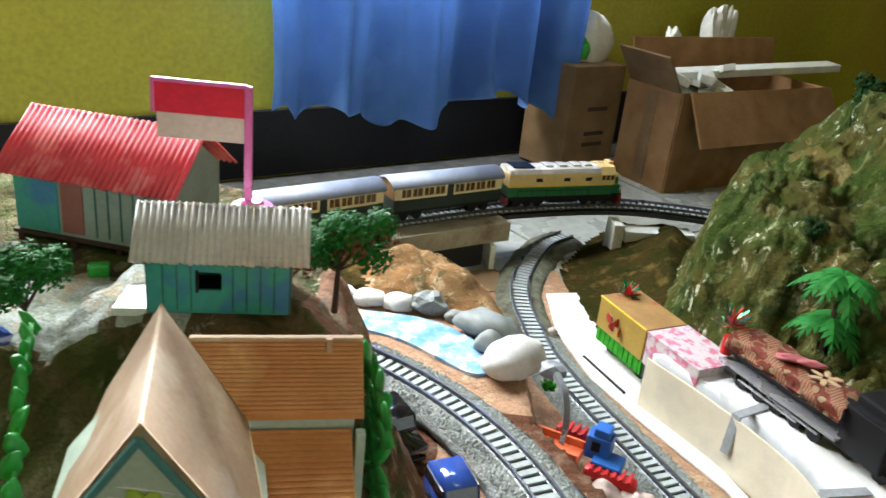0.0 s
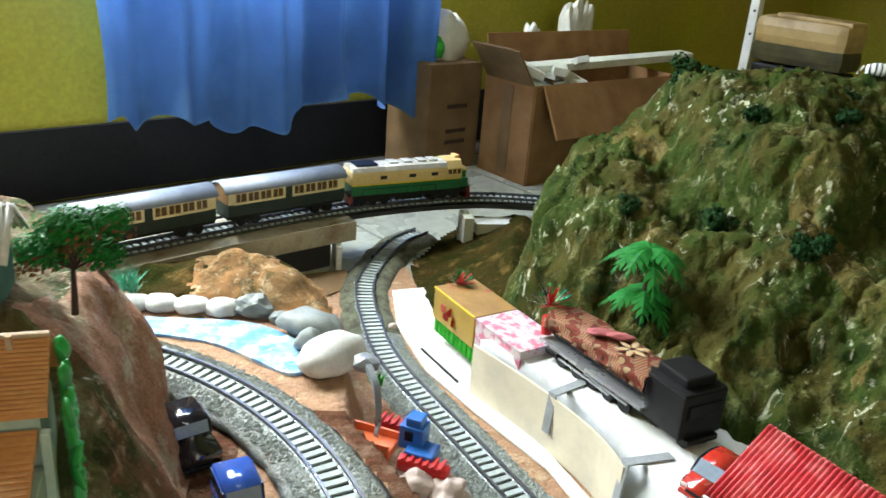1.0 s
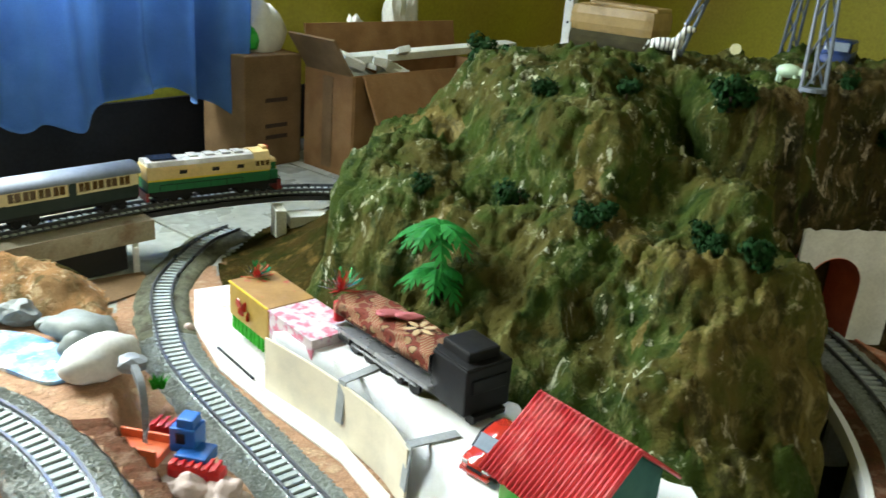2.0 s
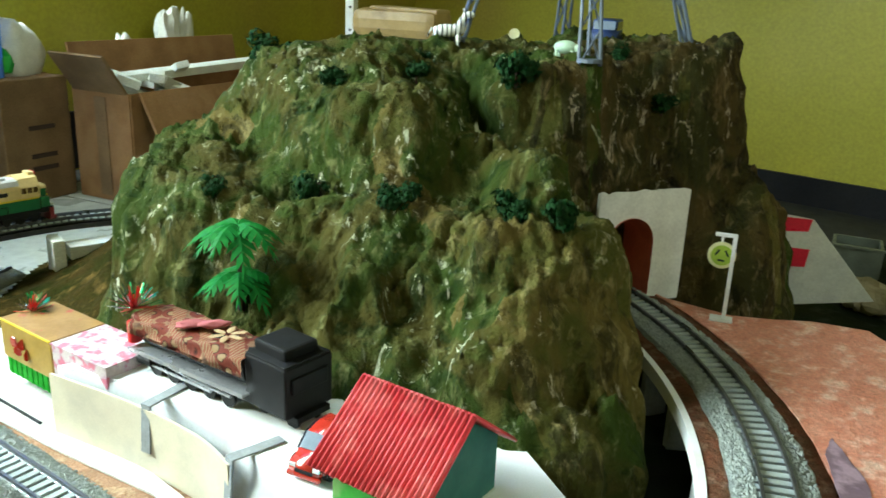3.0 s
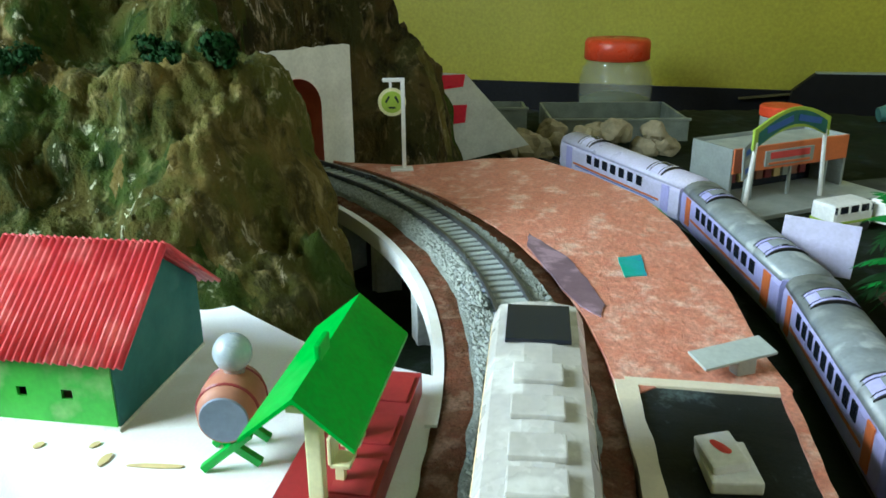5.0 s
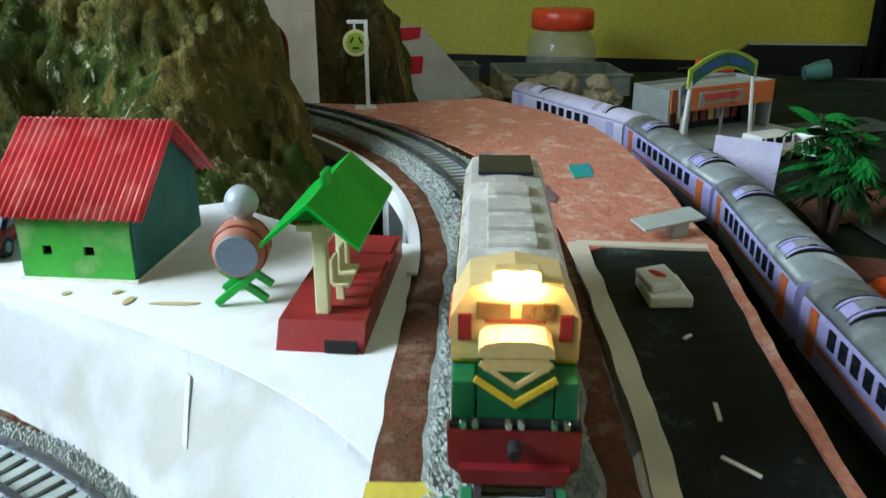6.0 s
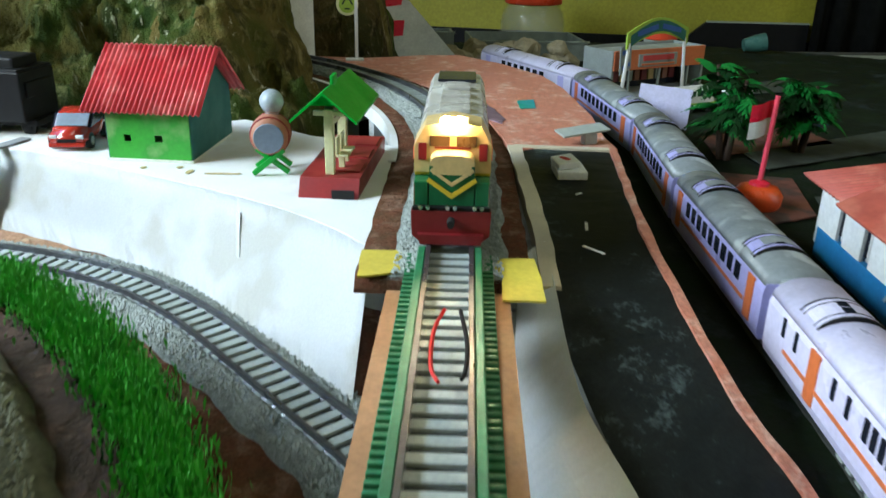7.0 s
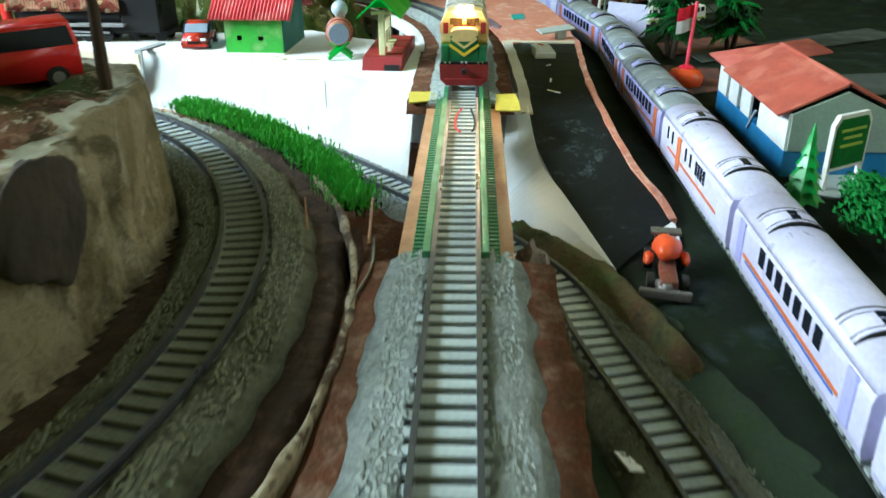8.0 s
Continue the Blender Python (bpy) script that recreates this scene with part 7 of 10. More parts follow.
def build_zebra():
    """A small plastic zebra as one plain shape."""
    bm = bmesh.new()
    for c, s in (((0, 0, 0.0145), (0.0115, 0.0046, 0.0050)), ((0.0085, 0, 0.0160), (0.0050, 0.0040, 0.0050)), ((0.0160, 0, 0.0265), (0.0052, 0.0022, 0.0026))):
        made = bmesh.ops.create_icosphere(bm, subdivisions=2, radius=1)["verts"]
        bmesh.ops.transform(bm, matrix=Matrix.Translation(c) @ Matrix.Diagonal((*s, 1)), verts=made)
    add_rod(bm, (0.0085, 0, 0.017), (0.0140, 0, 0.0265), 0.0034, 0.0022)
    for x in (-0.0085, 0.0085):
        for y in (-0.0026, 0.0026):
            add_rod(bm, (x, y, 0.012), (x + 0.0006, y, -0.003), 0.0016, 0.0011)
    add_rod(bm, (-0.0115, 0, 0.016), (-0.0150, 0, 0.0095), 0.0008, 0.0005)
    for y in (-0.0012, 0.0012):
        add_rod(bm, (0.0128, y, 0.0280), (0.0120, y * 1.6, 0.0310), 0.0008, 0.0004)
    return bm


m = M["stripes"] = paint("black_and_white_stripes", (0.74, 0.75, 0.72), 0.5)
nodes, links = m.node_tree.nodes, m.node_tree.links
wave = nodes.new("ShaderNodeTexWave")
wave.inputs["Scale"].default_value, wave.inputs["Distortion"].default_value = 90, 2.5
co = nodes.new("ShaderNodeTexCoord")
links.new(co.outputs["Object"], wave.inputs["Vector"])
ramp = nodes.new("ShaderNodeValToRGB")
ramp.color_ramp.elements[0].position, ramp.color_ramp.elements[1].position = 0.22, 0.30
ramp.color_ramp.elements[0].color, ramp.color_ramp.elements[1].color = (0.02, 0.025, 0.03, 1), (0.74, 0.76, 0.72, 1)
links.new(wave.outputs["Fac"], ramp.inputs[0])
links.new(ramp.outputs[0], nodes["Principled BSDF"].inputs["Base Color"])
ob = finish("toy_zebra", build_zebra(), M["stripes"], None, True)
ob.matrix_basis = Matrix.Translation((ZEBRA[0], ZEBRA[1], mountain_at(*ZEBRA) - 0.007)) @ Matrix.Rotation(radians(-38), 4, "Z") @ Matrix.Scale(1.25, 4)
tagged(ob, "white plastic toy zebra with dark stripes on the mountain", "toy animal")


def build_sheep():
    bm = bmesh.new()
    for c, s in (((0, 0, 0.007), (0.0095, 0.0055, 0.0052)), ((0.0095, 0, 0.0065), (0.0040, 0.0030, 0.0034))):
        made = bmesh.ops.create_icosphere(bm, subdivisions=2, radius=1)["verts"]
        bmesh.ops.transform(bm, matrix=Matrix.Translation(c) @ Matrix.Diagonal((*s, 1)), verts=made)
    for x in (-0.006, 0.006):
        for y in (-0.003, 0.003):
            add_rod(bm, (x, y, 0.005), (x, y, -0.004), 0.0014, 0.0011)
    return bm


P["pale_green"] = paint("pale_green_plastic", (0.46, 0.60, 0.44), 0.5, (0.36, 0.50, 0.36))
ob = finish("toy_hippo", build_sheep(), P["pale_green"], None, True)
ob.matrix_basis = Matrix.Translation((SHEEP[0], SHEEP[1], mountain_at(*SHEEP) + 0.002)) @ Matrix.Rotation(radians(-60), 4, "Z") @ Matrix.Scale(1.2, 4)
tagged(ob, "pale green grey plastic animal lying on the mountain", "toy animal")


def build_pylon():
    t = thing("lattice_pylon", Matrix.Identity(4), "tall grey plastic lattice pylon standing on the mountain top", "pylon")
    cx, cy = sum(p[0] for p in PYLON) / 4, sum(p[1] for p in PYLON) / 4
    for x, y in PYLON:
        foot = Vector((x, y, mountain_at(x, y) - 0.004))
        head = Vector((cx + (x - cx) * 0.25, cy + (y - cy) * 0.25, foot.z + 0.26))
        leg = bmesh.new()
        side = Vector((y - cy, cx - x, 0)).normalized()
        for s in (-1, 1):
            add_rod(leg, foot + side * s * 0.009, head + side * s * 0.003, 0.0018, 0.0014, 6)
        out = Vector((x - cx, y - cy, 0)).normalized() * 0.008
        add_rod(leg, foot - out, head - out * 0.4, 0.0018, 0.0014, 6)
        for k in range(9):
            a, b = foot.lerp(head, k / 9), foot.lerp(head, (k + 1) / 9)
            w0, w1 = 0.009 - 0.006 * k / 9, 0.009 - 0.006 * (k + 1) / 9
            add_rod(leg, a + side * w0, b - side * w1, 0.0010, sides=5)
            add_rod(leg, a - side * w0, b - out * (w1 / 0.009), 0.0010, sides=5)
        part("leg", leg, P["tower"], t, "tapering lattice leg")
        part("foot_plate", cylinder(0.011, 0.010, 0.003, foot + Vector((0, 0, 0.004)), 14), P["tower"], t)
    return t


build_pylon()
P["navy"] = paint("dark_blue_plastic", (0.018, 0.05, 0.20), 0.5, (0.012, 0.035, 0.12))
build_car("toy_truck", Matrix.Translation((TRUCK[0], TRUCK[1], mountain_at(*TRUCK) - 0.010)) @ Matrix.Rotation(radians(215), 4, "Z"), P["navy"], "dark blue toy truck on the mountain top", 0.045, 0.026, 0.026, True)
t = thing("small_ring", Matrix.Translation((RING_AT[0], RING_AT[1], mountain_at(*RING_AT) + 0.006)) @ pose(0, 0, 0, 80, 0, -35), "small cream plastic ring on the mountain", "ring")
part("ring", lathe([(0.0022, -0.001), (0.0052, -0.0012), (0.0055, 0), (0.0052, 0.0012), (0.0022, 0.001)], 20), P["cream_white"], t)
part("ring_centre", cylinder(0.0023, 0.0023, 0.0014, (0, 0, 0), 14), P["black"], t)


# piers under the curved deck
def build_pier(share, off, deep, wide):
    k = int(len(bend) * share)
    p, way, right = frames_along(bend)[k]
    c = p + right * off
    t = thing("viaduct_pier", Matrix.Translation((c.x, c.y, FLOOR)) @ Matrix.Rotation(math.atan2(right.y, right.x), 4, "Z"), "grey white board pier under the curved deck", "pier", "viaduct piers")
    part("board", box((deep, wide, -FLOOR - 0.0065), (0, 0, (-FLOOR - 0.0065) / 2), 0.0008), M["pier"], t)
    part("cap", box((deep + 0.002, wide + 0.003, 0.003), (0, 0, -FLOOR - 0.0085), 0.0006), M["pier"], t)


for share, wide in ((0.13, 0.009), (0.27, 0.008), (0.376, 0.013), (0.546, 0.009), (0.66, 0.008), (0.78, 0.008)):
    build_pier(share, -0.0270, 0.018, wide)
    build_pier(share, 0.0200, 0.014, wide)


# ---- bridge ----
GIRDER = [p for p in straight if 0.045 <= p.x <= 0.284]


def build_bridge_rails():
    t = thing("bridge_girders", Matrix.Identity(4), "green plastic girder rails along the bridge", "bridge girder")
    for side in (-1, 1):
        line = offset_line(GIRDER, side * 0.0114, 0.0016)
        part("girder", sweep(line, [(-0.0016, 0), (-0.0016, 0.0068), (-0.0012, 0.0072), (0.0012, 0.0072), (0.0016, 0.0068), (0.0016, 0)]), M["bridge_green"], t, "green girder")
        bm = box((0.0050, 0.0026, 0.0040), (0, 0, 0.0020), 0.0005)
        me = bpy.data.meshes.new("girder_tooth")
        bm.to_mesh(me)
        bm.free()
        me.materials.append(M["bridge_green"])
        for p, way, right in frames_along(offset_line(GIRDER, side * 0.0150, 0.0012))[::1]:
            o = new("girder_tooth", me)
            o.matrix_basis = Matrix.Translation(p) @ Matrix.Rotation(math.atan2(right.y, right.x), 4, "Z") @ Matrix.Diagonal((1, 0.85, 1, 1))
            o.parent = t
    return t


build_bridge_rails()


def paper_patch(name, corners, z, mat, label):
    bm = bmesh.new()
    pts = []
    n = len(corners)
    for k in range(n):
        a, b = Vector((*corners[k], 0)), Vector((*corners[(k + 1) % n], 0))
        for s in range(4):
            p = a.lerp(b, s / 4)
            pts.append((p.x + 0.0012 * noise.noise(Vector((p.x * 200, p.y * 200, 1))), p.y + 0.0012 * noise.noise(Vector((p.x * 200, p.y * 200, 7)))))
    add_prism(bm, pts, z, z + 0.0009)
    bmesh.ops.recalc_face_normals(bm, faces=bm.faces)
    return tagged(finish(name, bm, mat), label, "paper", "paper patches")


paper_patch("yellow_paper", [(0.247, 0.141), (0.271, 0.155), (0.283, 0.134), (0.277, 0.130), (0.268, 0.137), (0.262, 0.126)], 0.0022, P["yellow_paper"], "crumpled yellow paper at the bridge end")
paper_patch("yellow_paper", [(0.288, 0.108), (0.300, 0.088), (0.264, 0.068), (0.256, 0.083), (0.277, 0.092)], 0.0022, P["yellow_paper"], "flat yellow paper beside the bridge end")


def build_white_toy():
    t = thing("white_toy_case", Matrix.Translation((0.431, 0.1205, 0.0014)) @ Matrix.Rotation(radians(30), 4, "Z"), "white toy box with a red mark on the road", "toy box")
    part("tray", box((0.024, 0.017, 0.0048), (0, 0, 0.0024), 0.0010), P["white"], t)
    part("lid", moved(box((0.019, 0.0125, 0.0035), (0, 0, 0), 0.0010), Matrix.Translation((0.0015, 0.0022, 0.0070)) @ pose(0, 0, 0, -8, 0, 6)), P["white"], t)
    part("red_mark", moved(lathe([(0.0003, 0), (0.0045, 0.0003), (0.0003, 0.0006)], 12), Matrix.Translation((0.0015, 0.0022, 0.0086)) @ pose(0, 0, 0, -8, 0, 30) @ Matrix.Diagonal((1.2, 0.4, 1, 1))), P["bar_red"], t, "red leaf shaped mark")
    return t


build_white_toy()
t = thing("grey_plate", Matrix.Translation((0.503, 0.138, 0.0016)) @ Matrix.Rotation(radians(-40), 4, "Z"), "bent grey sheet lying on the board corner", "sheet")
part("sheet", moved(box((0.034, 0.013, 0.0014), (0, 0, 0), 0.0004), Matrix.Translation((0, 0, 0.0085)) @ pose(0, 0, 0, 8, -4, 0)), P["plate"], t)
part("support", box((0.009, 0.006, 0.0075), (0.004, -0.002, 0.0036), 0.0008), P["plate"], t)
for x, y, a, l in ((0.352, 0.083, 20, 0.010), (0.330, 0.072, 70, 0.012), (0.398, 0.103, -15, 0.005)):
    t = thing("scrap", Matrix.Translation((x, y, 0.0014 - 0.012 * max(0, (0.34 - x) / 0.06))) @ Matrix.Rotation(radians(a), 4, "Z"), "thin white scrap on the black road", "scrap", "scraps")
    part("strip", box((l, 0.0014, 0.0006), (0, 0, 0.0006), 0.0002), P["white"], t)

# red and blue patches on the red board
for pts, mat, label in (([(0.615, 0.289), (0.604, 0.273), (0.591, 0.253), (0.565, 0.229), (0.538, 0.208), (0.524, 0.204), (0.530, 0.217), (0.549, 0.237), (0.575, 0.261), (0.595, 0.280)], "bar_violet", "dark violet patch on the red board"), ([(0.604, 0.227), (0.616, 0.217), (0.587, 0.204), (0.578, 0.213)], "teal_hut", "small teal paint spot on the red board")):
    if mat == "bar_violet":
        P[mat] = paint("violet_grey_patch", (0.16, 0.10, 0.13), 0.6, third=(0.3, 0.2, 0.25), patch=60)
    o = paper_patch("paint_smear", pts, 0.0014, P[mat], label)
    o["kind"] = "structure"


# ---- pond, stones and digger ----
def build_pond():
    ring = [(-0.075, 0.645), (-0.030, 0.636), (0.036, 0.630), (0.070, 0.612), (0.100, 0.575), (0.096, 0.556), (0.078, 0.549), (0.052, 0.570), (0.022, 0.593), (-0.020, 0.607), (-0.070, 0.616)]
    line = spline([(*p, 0) for p in ring + ring[:1]], 0.005)
    setting("pond", prism([(p.x, p.y) for p in line[:-1]], -0.003, -0.0002), P["pond"], "painted blue and white pond with a glossy skin", "pond")


build_pond()
STONES = [(-0.052, 0.655, 0.016, 0.012, 0.009, "rock_white", 0.16), (-0.028, 0.655, 0.015, 0.011, 0.009, "rock_white", 0.2), (-0.003, 0.652, 0.0135, 0.011, 0.009, "rock_white", 0.2), (0.021, 0.647, 0.0125, 0.011, 0.0095, "rock_white", 0.25), (0.046, 0.646, 0.016, 0.012, 0.0125, "rock_grey", 0.41), (0.068, 0.634, 0.008, 0.007, 0.006, "rock_grey", 0.3), (0.094, 0.612, 0.026, 0.017, 0.014, "rock_grey", 0.3), (0.110, 0.562, 0.030, 0.019, 0.018, "rock_white", 0.15)]
for k, (x, y, sx, sy, sz, mat, rough) in enumerate(STONES):
    t = thing("river_stone", Matrix.Translation((x, y, -0.002)) @ Matrix.Rotation(radians((20, -10, 15, 0, -20, 30, -25, 42)[k]), 4, "Z"), ("pale" if mat == "rock_white" else "grey") + (" broken angular" if rough > 0.4 else " smooth river") + " stone at the edge of the pond", "stone", "pond stones")
    part("stone", moved(lump((sx, sy, sz), 60 + k, 3, rough), Matrix.Translation((0, 0, sz * 0.50)) @ Matrix.Diagonal((1, 1, 0.85, 1))), P[mat], t, "", rough < 0.4)
t = thing("river_stone", Matrix.Translation((0.093, 0.585, 0.0)), "small grey stone between the pond and big stones", "stone", "pond stones")
part("stone", moved(lump((0.011, 0.010, 0.010), 81, 3, 0.2), Matrix.Translation((0, 0, 0.006))), P["rock_grey"], t, "", True)
t = thing("pebble", Matrix.Translation((0.1675, 0.7045, FLOOR + 0.004)), "single pale pebble beside the lower track", "stone")
part("stone", moved(lump((0.0045, 0.004, 0.004), 83, 2, 0.2), Matrix.Translation((0, 0, 0.0025))), P["rock_pink"], t, "", True)
for k, (x, y, s) in enumerate(((0.163, 0.466, 0.020), (0.186, 0.452, 0.016), (0.146, 0.440, 0.015))):
    t = thing("rubble_stone", Matrix.Translation((x, y, FLOOR + 0.005)) @ Matrix.Rotation(k * 1.3, 4, "Z"), "flat pink grey rubble stone beside the digger", "stone", "rubble stones")
    part("stone", moved(lump((s, s * 0.8, 0.014), 90 + k, 4, 0.45), Matrix.Translation((0, 0, 0.008))), P["rock_pink"], t, "", True)

MOUND = [(-0.085, 0.700), (-0.03, 0.672), (0.03, 0.668), (0.085, 0.650), (0.113, 0.635), (0.098, 0.700), (0.074, 0.742), (0.020, 0.770), (-0.06, 0.745)]
mound = terrain("clay_mound", MOUND, lambda x, y, d: -0.002 + (0.007 + 0.021 * max(0.0, min(1.0, (x + 0.055) / 0.085))) * min(1, d / 0.045) ** 0.8 + 0.006 * fractal(x * 45, y * 45) * min(1, d / 0.01), 0.004, None, "rough sandy clay mound with mossy flanks behind the pond stones", "mound", -0.004, lambda x, y: 1 if x < -0.012 + 0.03 * fractal(x * 35, y * 35) or y > 0.735 + 0.02 * fractal(x * 50, y * 50) else 0, [M["mound"], M["skirt_soil"]])
crumple(mound, -0.004, 0.75)
# small green tuft and grass patch
P["leaf_teal"] = paint("blue_green_plastic_leaf", (0.06, 0.36, 0.22), 0.5, (0.04, 0.24, 0.15))
for x, y, z, r, mat, label in ((-0.058, 0.668, 0.010, 0.023, "leaf_teal", "blue green plastic grass tuft by the stones"), (0.145, 0.585, FLOOR + 0.02, 0.010, "leaf_bright", "patch of yellow green grass beside the track")):
    t = thing("grass_tuft", Matrix.Translation((x, y, z)), label, "grass tuft", "grass tufts")
    bm = bmesh.new()
    rng = random.Random(int(x * 1000) + 500)
    for k in range(90):
        a, e = rng.uniform(0, 6.28), rng.uniform(0.5, 1.5)
        tip = Vector((math.cos(a) * math.cos(e), math.sin(a) * math.cos(e), math.sin(e))) * r * rng.uniform(0.6, 1.2)
        b = Vector((rng.uniform(-1, 1), rng.uniform(-1, 1), -0.3)) * r * 0.4
        side = tip.cross(Vector((0, 0, 1))).normalized() * 0.0009
        bm.faces.new([bm.verts.new(v) for v in (b - side, b + side, b + tip)])
    part("tuft", bm, P[mat], t)


P["arm_grey"] = paint("grey_digger_plastic", (0.20, 0.22, 0.24), 0.5, (0.13, 0.14, 0.15))


def build_digger():
    t = thing("toy_digger", Matrix.Translation((0.153, 0.494, FLOOR + 0.019)) @ Matrix.Rotation(radians(-28), 4, "Z"), "red and blue plastic toy digger with a grey arm", "toy digger")
    part("tray", box((0.034, 0.020, 0.006), (-0.014, -0.010, 0.010), 0.0012), P["orange"], t, "orange red tray")
    for y in (-0.019, -0.001):
        part("tray_wall", box((0.034, 0.0022, 0.007), (-0.014, y, 0.015), 0.0006), P["orange"], t, "orange red tray wall")
    part("cabin", box((0.017, 0.015, 0.017), (0.012, 0.003, 0.018), 0.0012), P["blue"], t, "blue cabin")
    part("cabin_roof", box((0.011, 0.012, 0.007), (0.013, 0.003, 0.029), 0.0012), P["blue"], t)
    part("cabin_opening", box((0.006, 0.0012, 0.007), (0.011, -0.0048, 0.020), 0.0004), P["glass_dark"], t)
    part("engine_deck", box((0.020, 0.018, 0.008), (0.021, -0.004, 0.010), 0.0012), P["blue"], t)
    for y, x in ((0.021, -0.006), (-0.013, 0.026)):
        tr = part("crawler", box((0.036, 0.011, 0.012), (x, y, 0.005), 0.004), P["red"], t, "red crawler track")
        for k in range(6):
            part("crawler_link", box((0.0020, 0.0118, 0.0016), (x - 0.013 + k * 0.0052, y, 0.0116), 0.0003), P["red"], tr)
    bm = bmesh.new()
    line = spline([(-0.012, -0.006, 0.012), (-0.012, -0.004, 0.030), (-0.018, 0.004, 0.045), (-0.030, 0.016, 0.052)], 0.003)
    add_sweep(bm, line, [(-0.0022, -0.0022), (-0.0022, 0.0022), (0.0022, 0.0022), (0.0022, -0.0022)])
    part("arm", bm, P["arm_grey"], t, "grey curved arm")
    part("bucket", moved(lump((0.010, 0.008, 0.007), 97, 2, 0.3), Matrix.Translation((-0.034, 0.021, 0.050))), P["arm_grey"], t, "grey bucket")
    return t


build_digger()

# ---- village ----
def build_hut():
    z = 0.149
    a, b = Vector((-0.084, 0.338, 0)), Vector((-0.028, 0.336, 0))
    m = Matrix.Translation(((a.x + b.x) / 2, (a.y + b.y) / 2 + 0.016, z)) @ Matrix.Rotation(radians(7), 4, "Z")
    t = thing("toy_hut", m, "teal painted hut with grey corrugated roof in the village", "toy house", "village houses")
    W, D, H, R = 0.056, 0.034, 0.026, 0.040
    bm = bmesh.new()
    xs, zs = [-W / 2, -0.008, 0.001, W / 2], [0, 0.0105, 0.0185, H]
    for i in range(3):
        for j in range(3):
            if i == 1 and j == 1:
                continue
            add_box(bm, (xs[i + 1] - xs[i], 0.0016, zs[j + 1] - zs[j]), ((xs[i] + xs[i + 1]) / 2, -D / 2, (zs[j] + zs[j + 1]) / 2))
    bmesh.ops.remove_doubles(bm, verts=bm.verts, dist=1e-5)
    part("front_wall", bm, P["teal_hut"], t, "teal wall with a dark window")
    part("back_wall", box((W, 0.0016, H), (0, D / 2, H / 2)), P["teal_hut"], t)
    part("window_frame", box((0.0012, 0.0022, 0.010), (-0.0086, -D / 2 - 0.0004, 0.0145), 0.0002), P["black"], t)
    for k in range(9):
        part("plank_line", box((0.0006, 0.0006, H - 0.002), (-W / 2 + 0.006 + k * 0.0055, -D / 2 - 0.0008, H / 2)), P["teal_wall"], t) if k not in (3, 4) else None
    for x in (-W / 2, W / 2):
        part("gable_wall", prism([(-D / 2, 0), (D / 2, 0), (D / 2, H), (0, R - 0.002), (-D / 2, H)], -0.0008, 0.0008, Matrix.Translation((x, 0, 0)) @ Matrix(((0, 0, 1, 0), (1, 0, 0, 0), (0, 1, 0, 0), (0, 0, 0, 1)))), P["teal_wall"], t)
    part("interior_floor", box((W - 0.002, D - 0.002, 0.001), (0, 0, 0.0006)), P["dark"], t)
    slope = math.degrees(math.atan2(R - H, D / 2))
    for side in (-1, 1):
        length = math.hypot(R - H, D / 2) + 0.006
        sheet = moved(corrugated(W + 0.014, length, 26, 0.0007, 0.0006, 0.0008), Matrix.Translation((0.001, side * (D / 4 + 0.002), (R + H) / 2 - 0.0004)) @ pose(0, 0, 0, -side * slope, 0, 0))
        part("roof_sheet", sheet, P["grey_metal"], t, "grey corrugated roof sheet", True)
    part("side_step", prism([(-W / 2 - 0.014, -D / 2 - 0.001), (-W / 2 - 0.001, -D / 2 - 0.001), (-W / 2 - 0.001, D / 2 - 0.006), (-W / 2 - 0.011, D / 2 - 0.006)], -0.002, 0.0016), P["white"], t, "white card step")
    return t


build_hut()


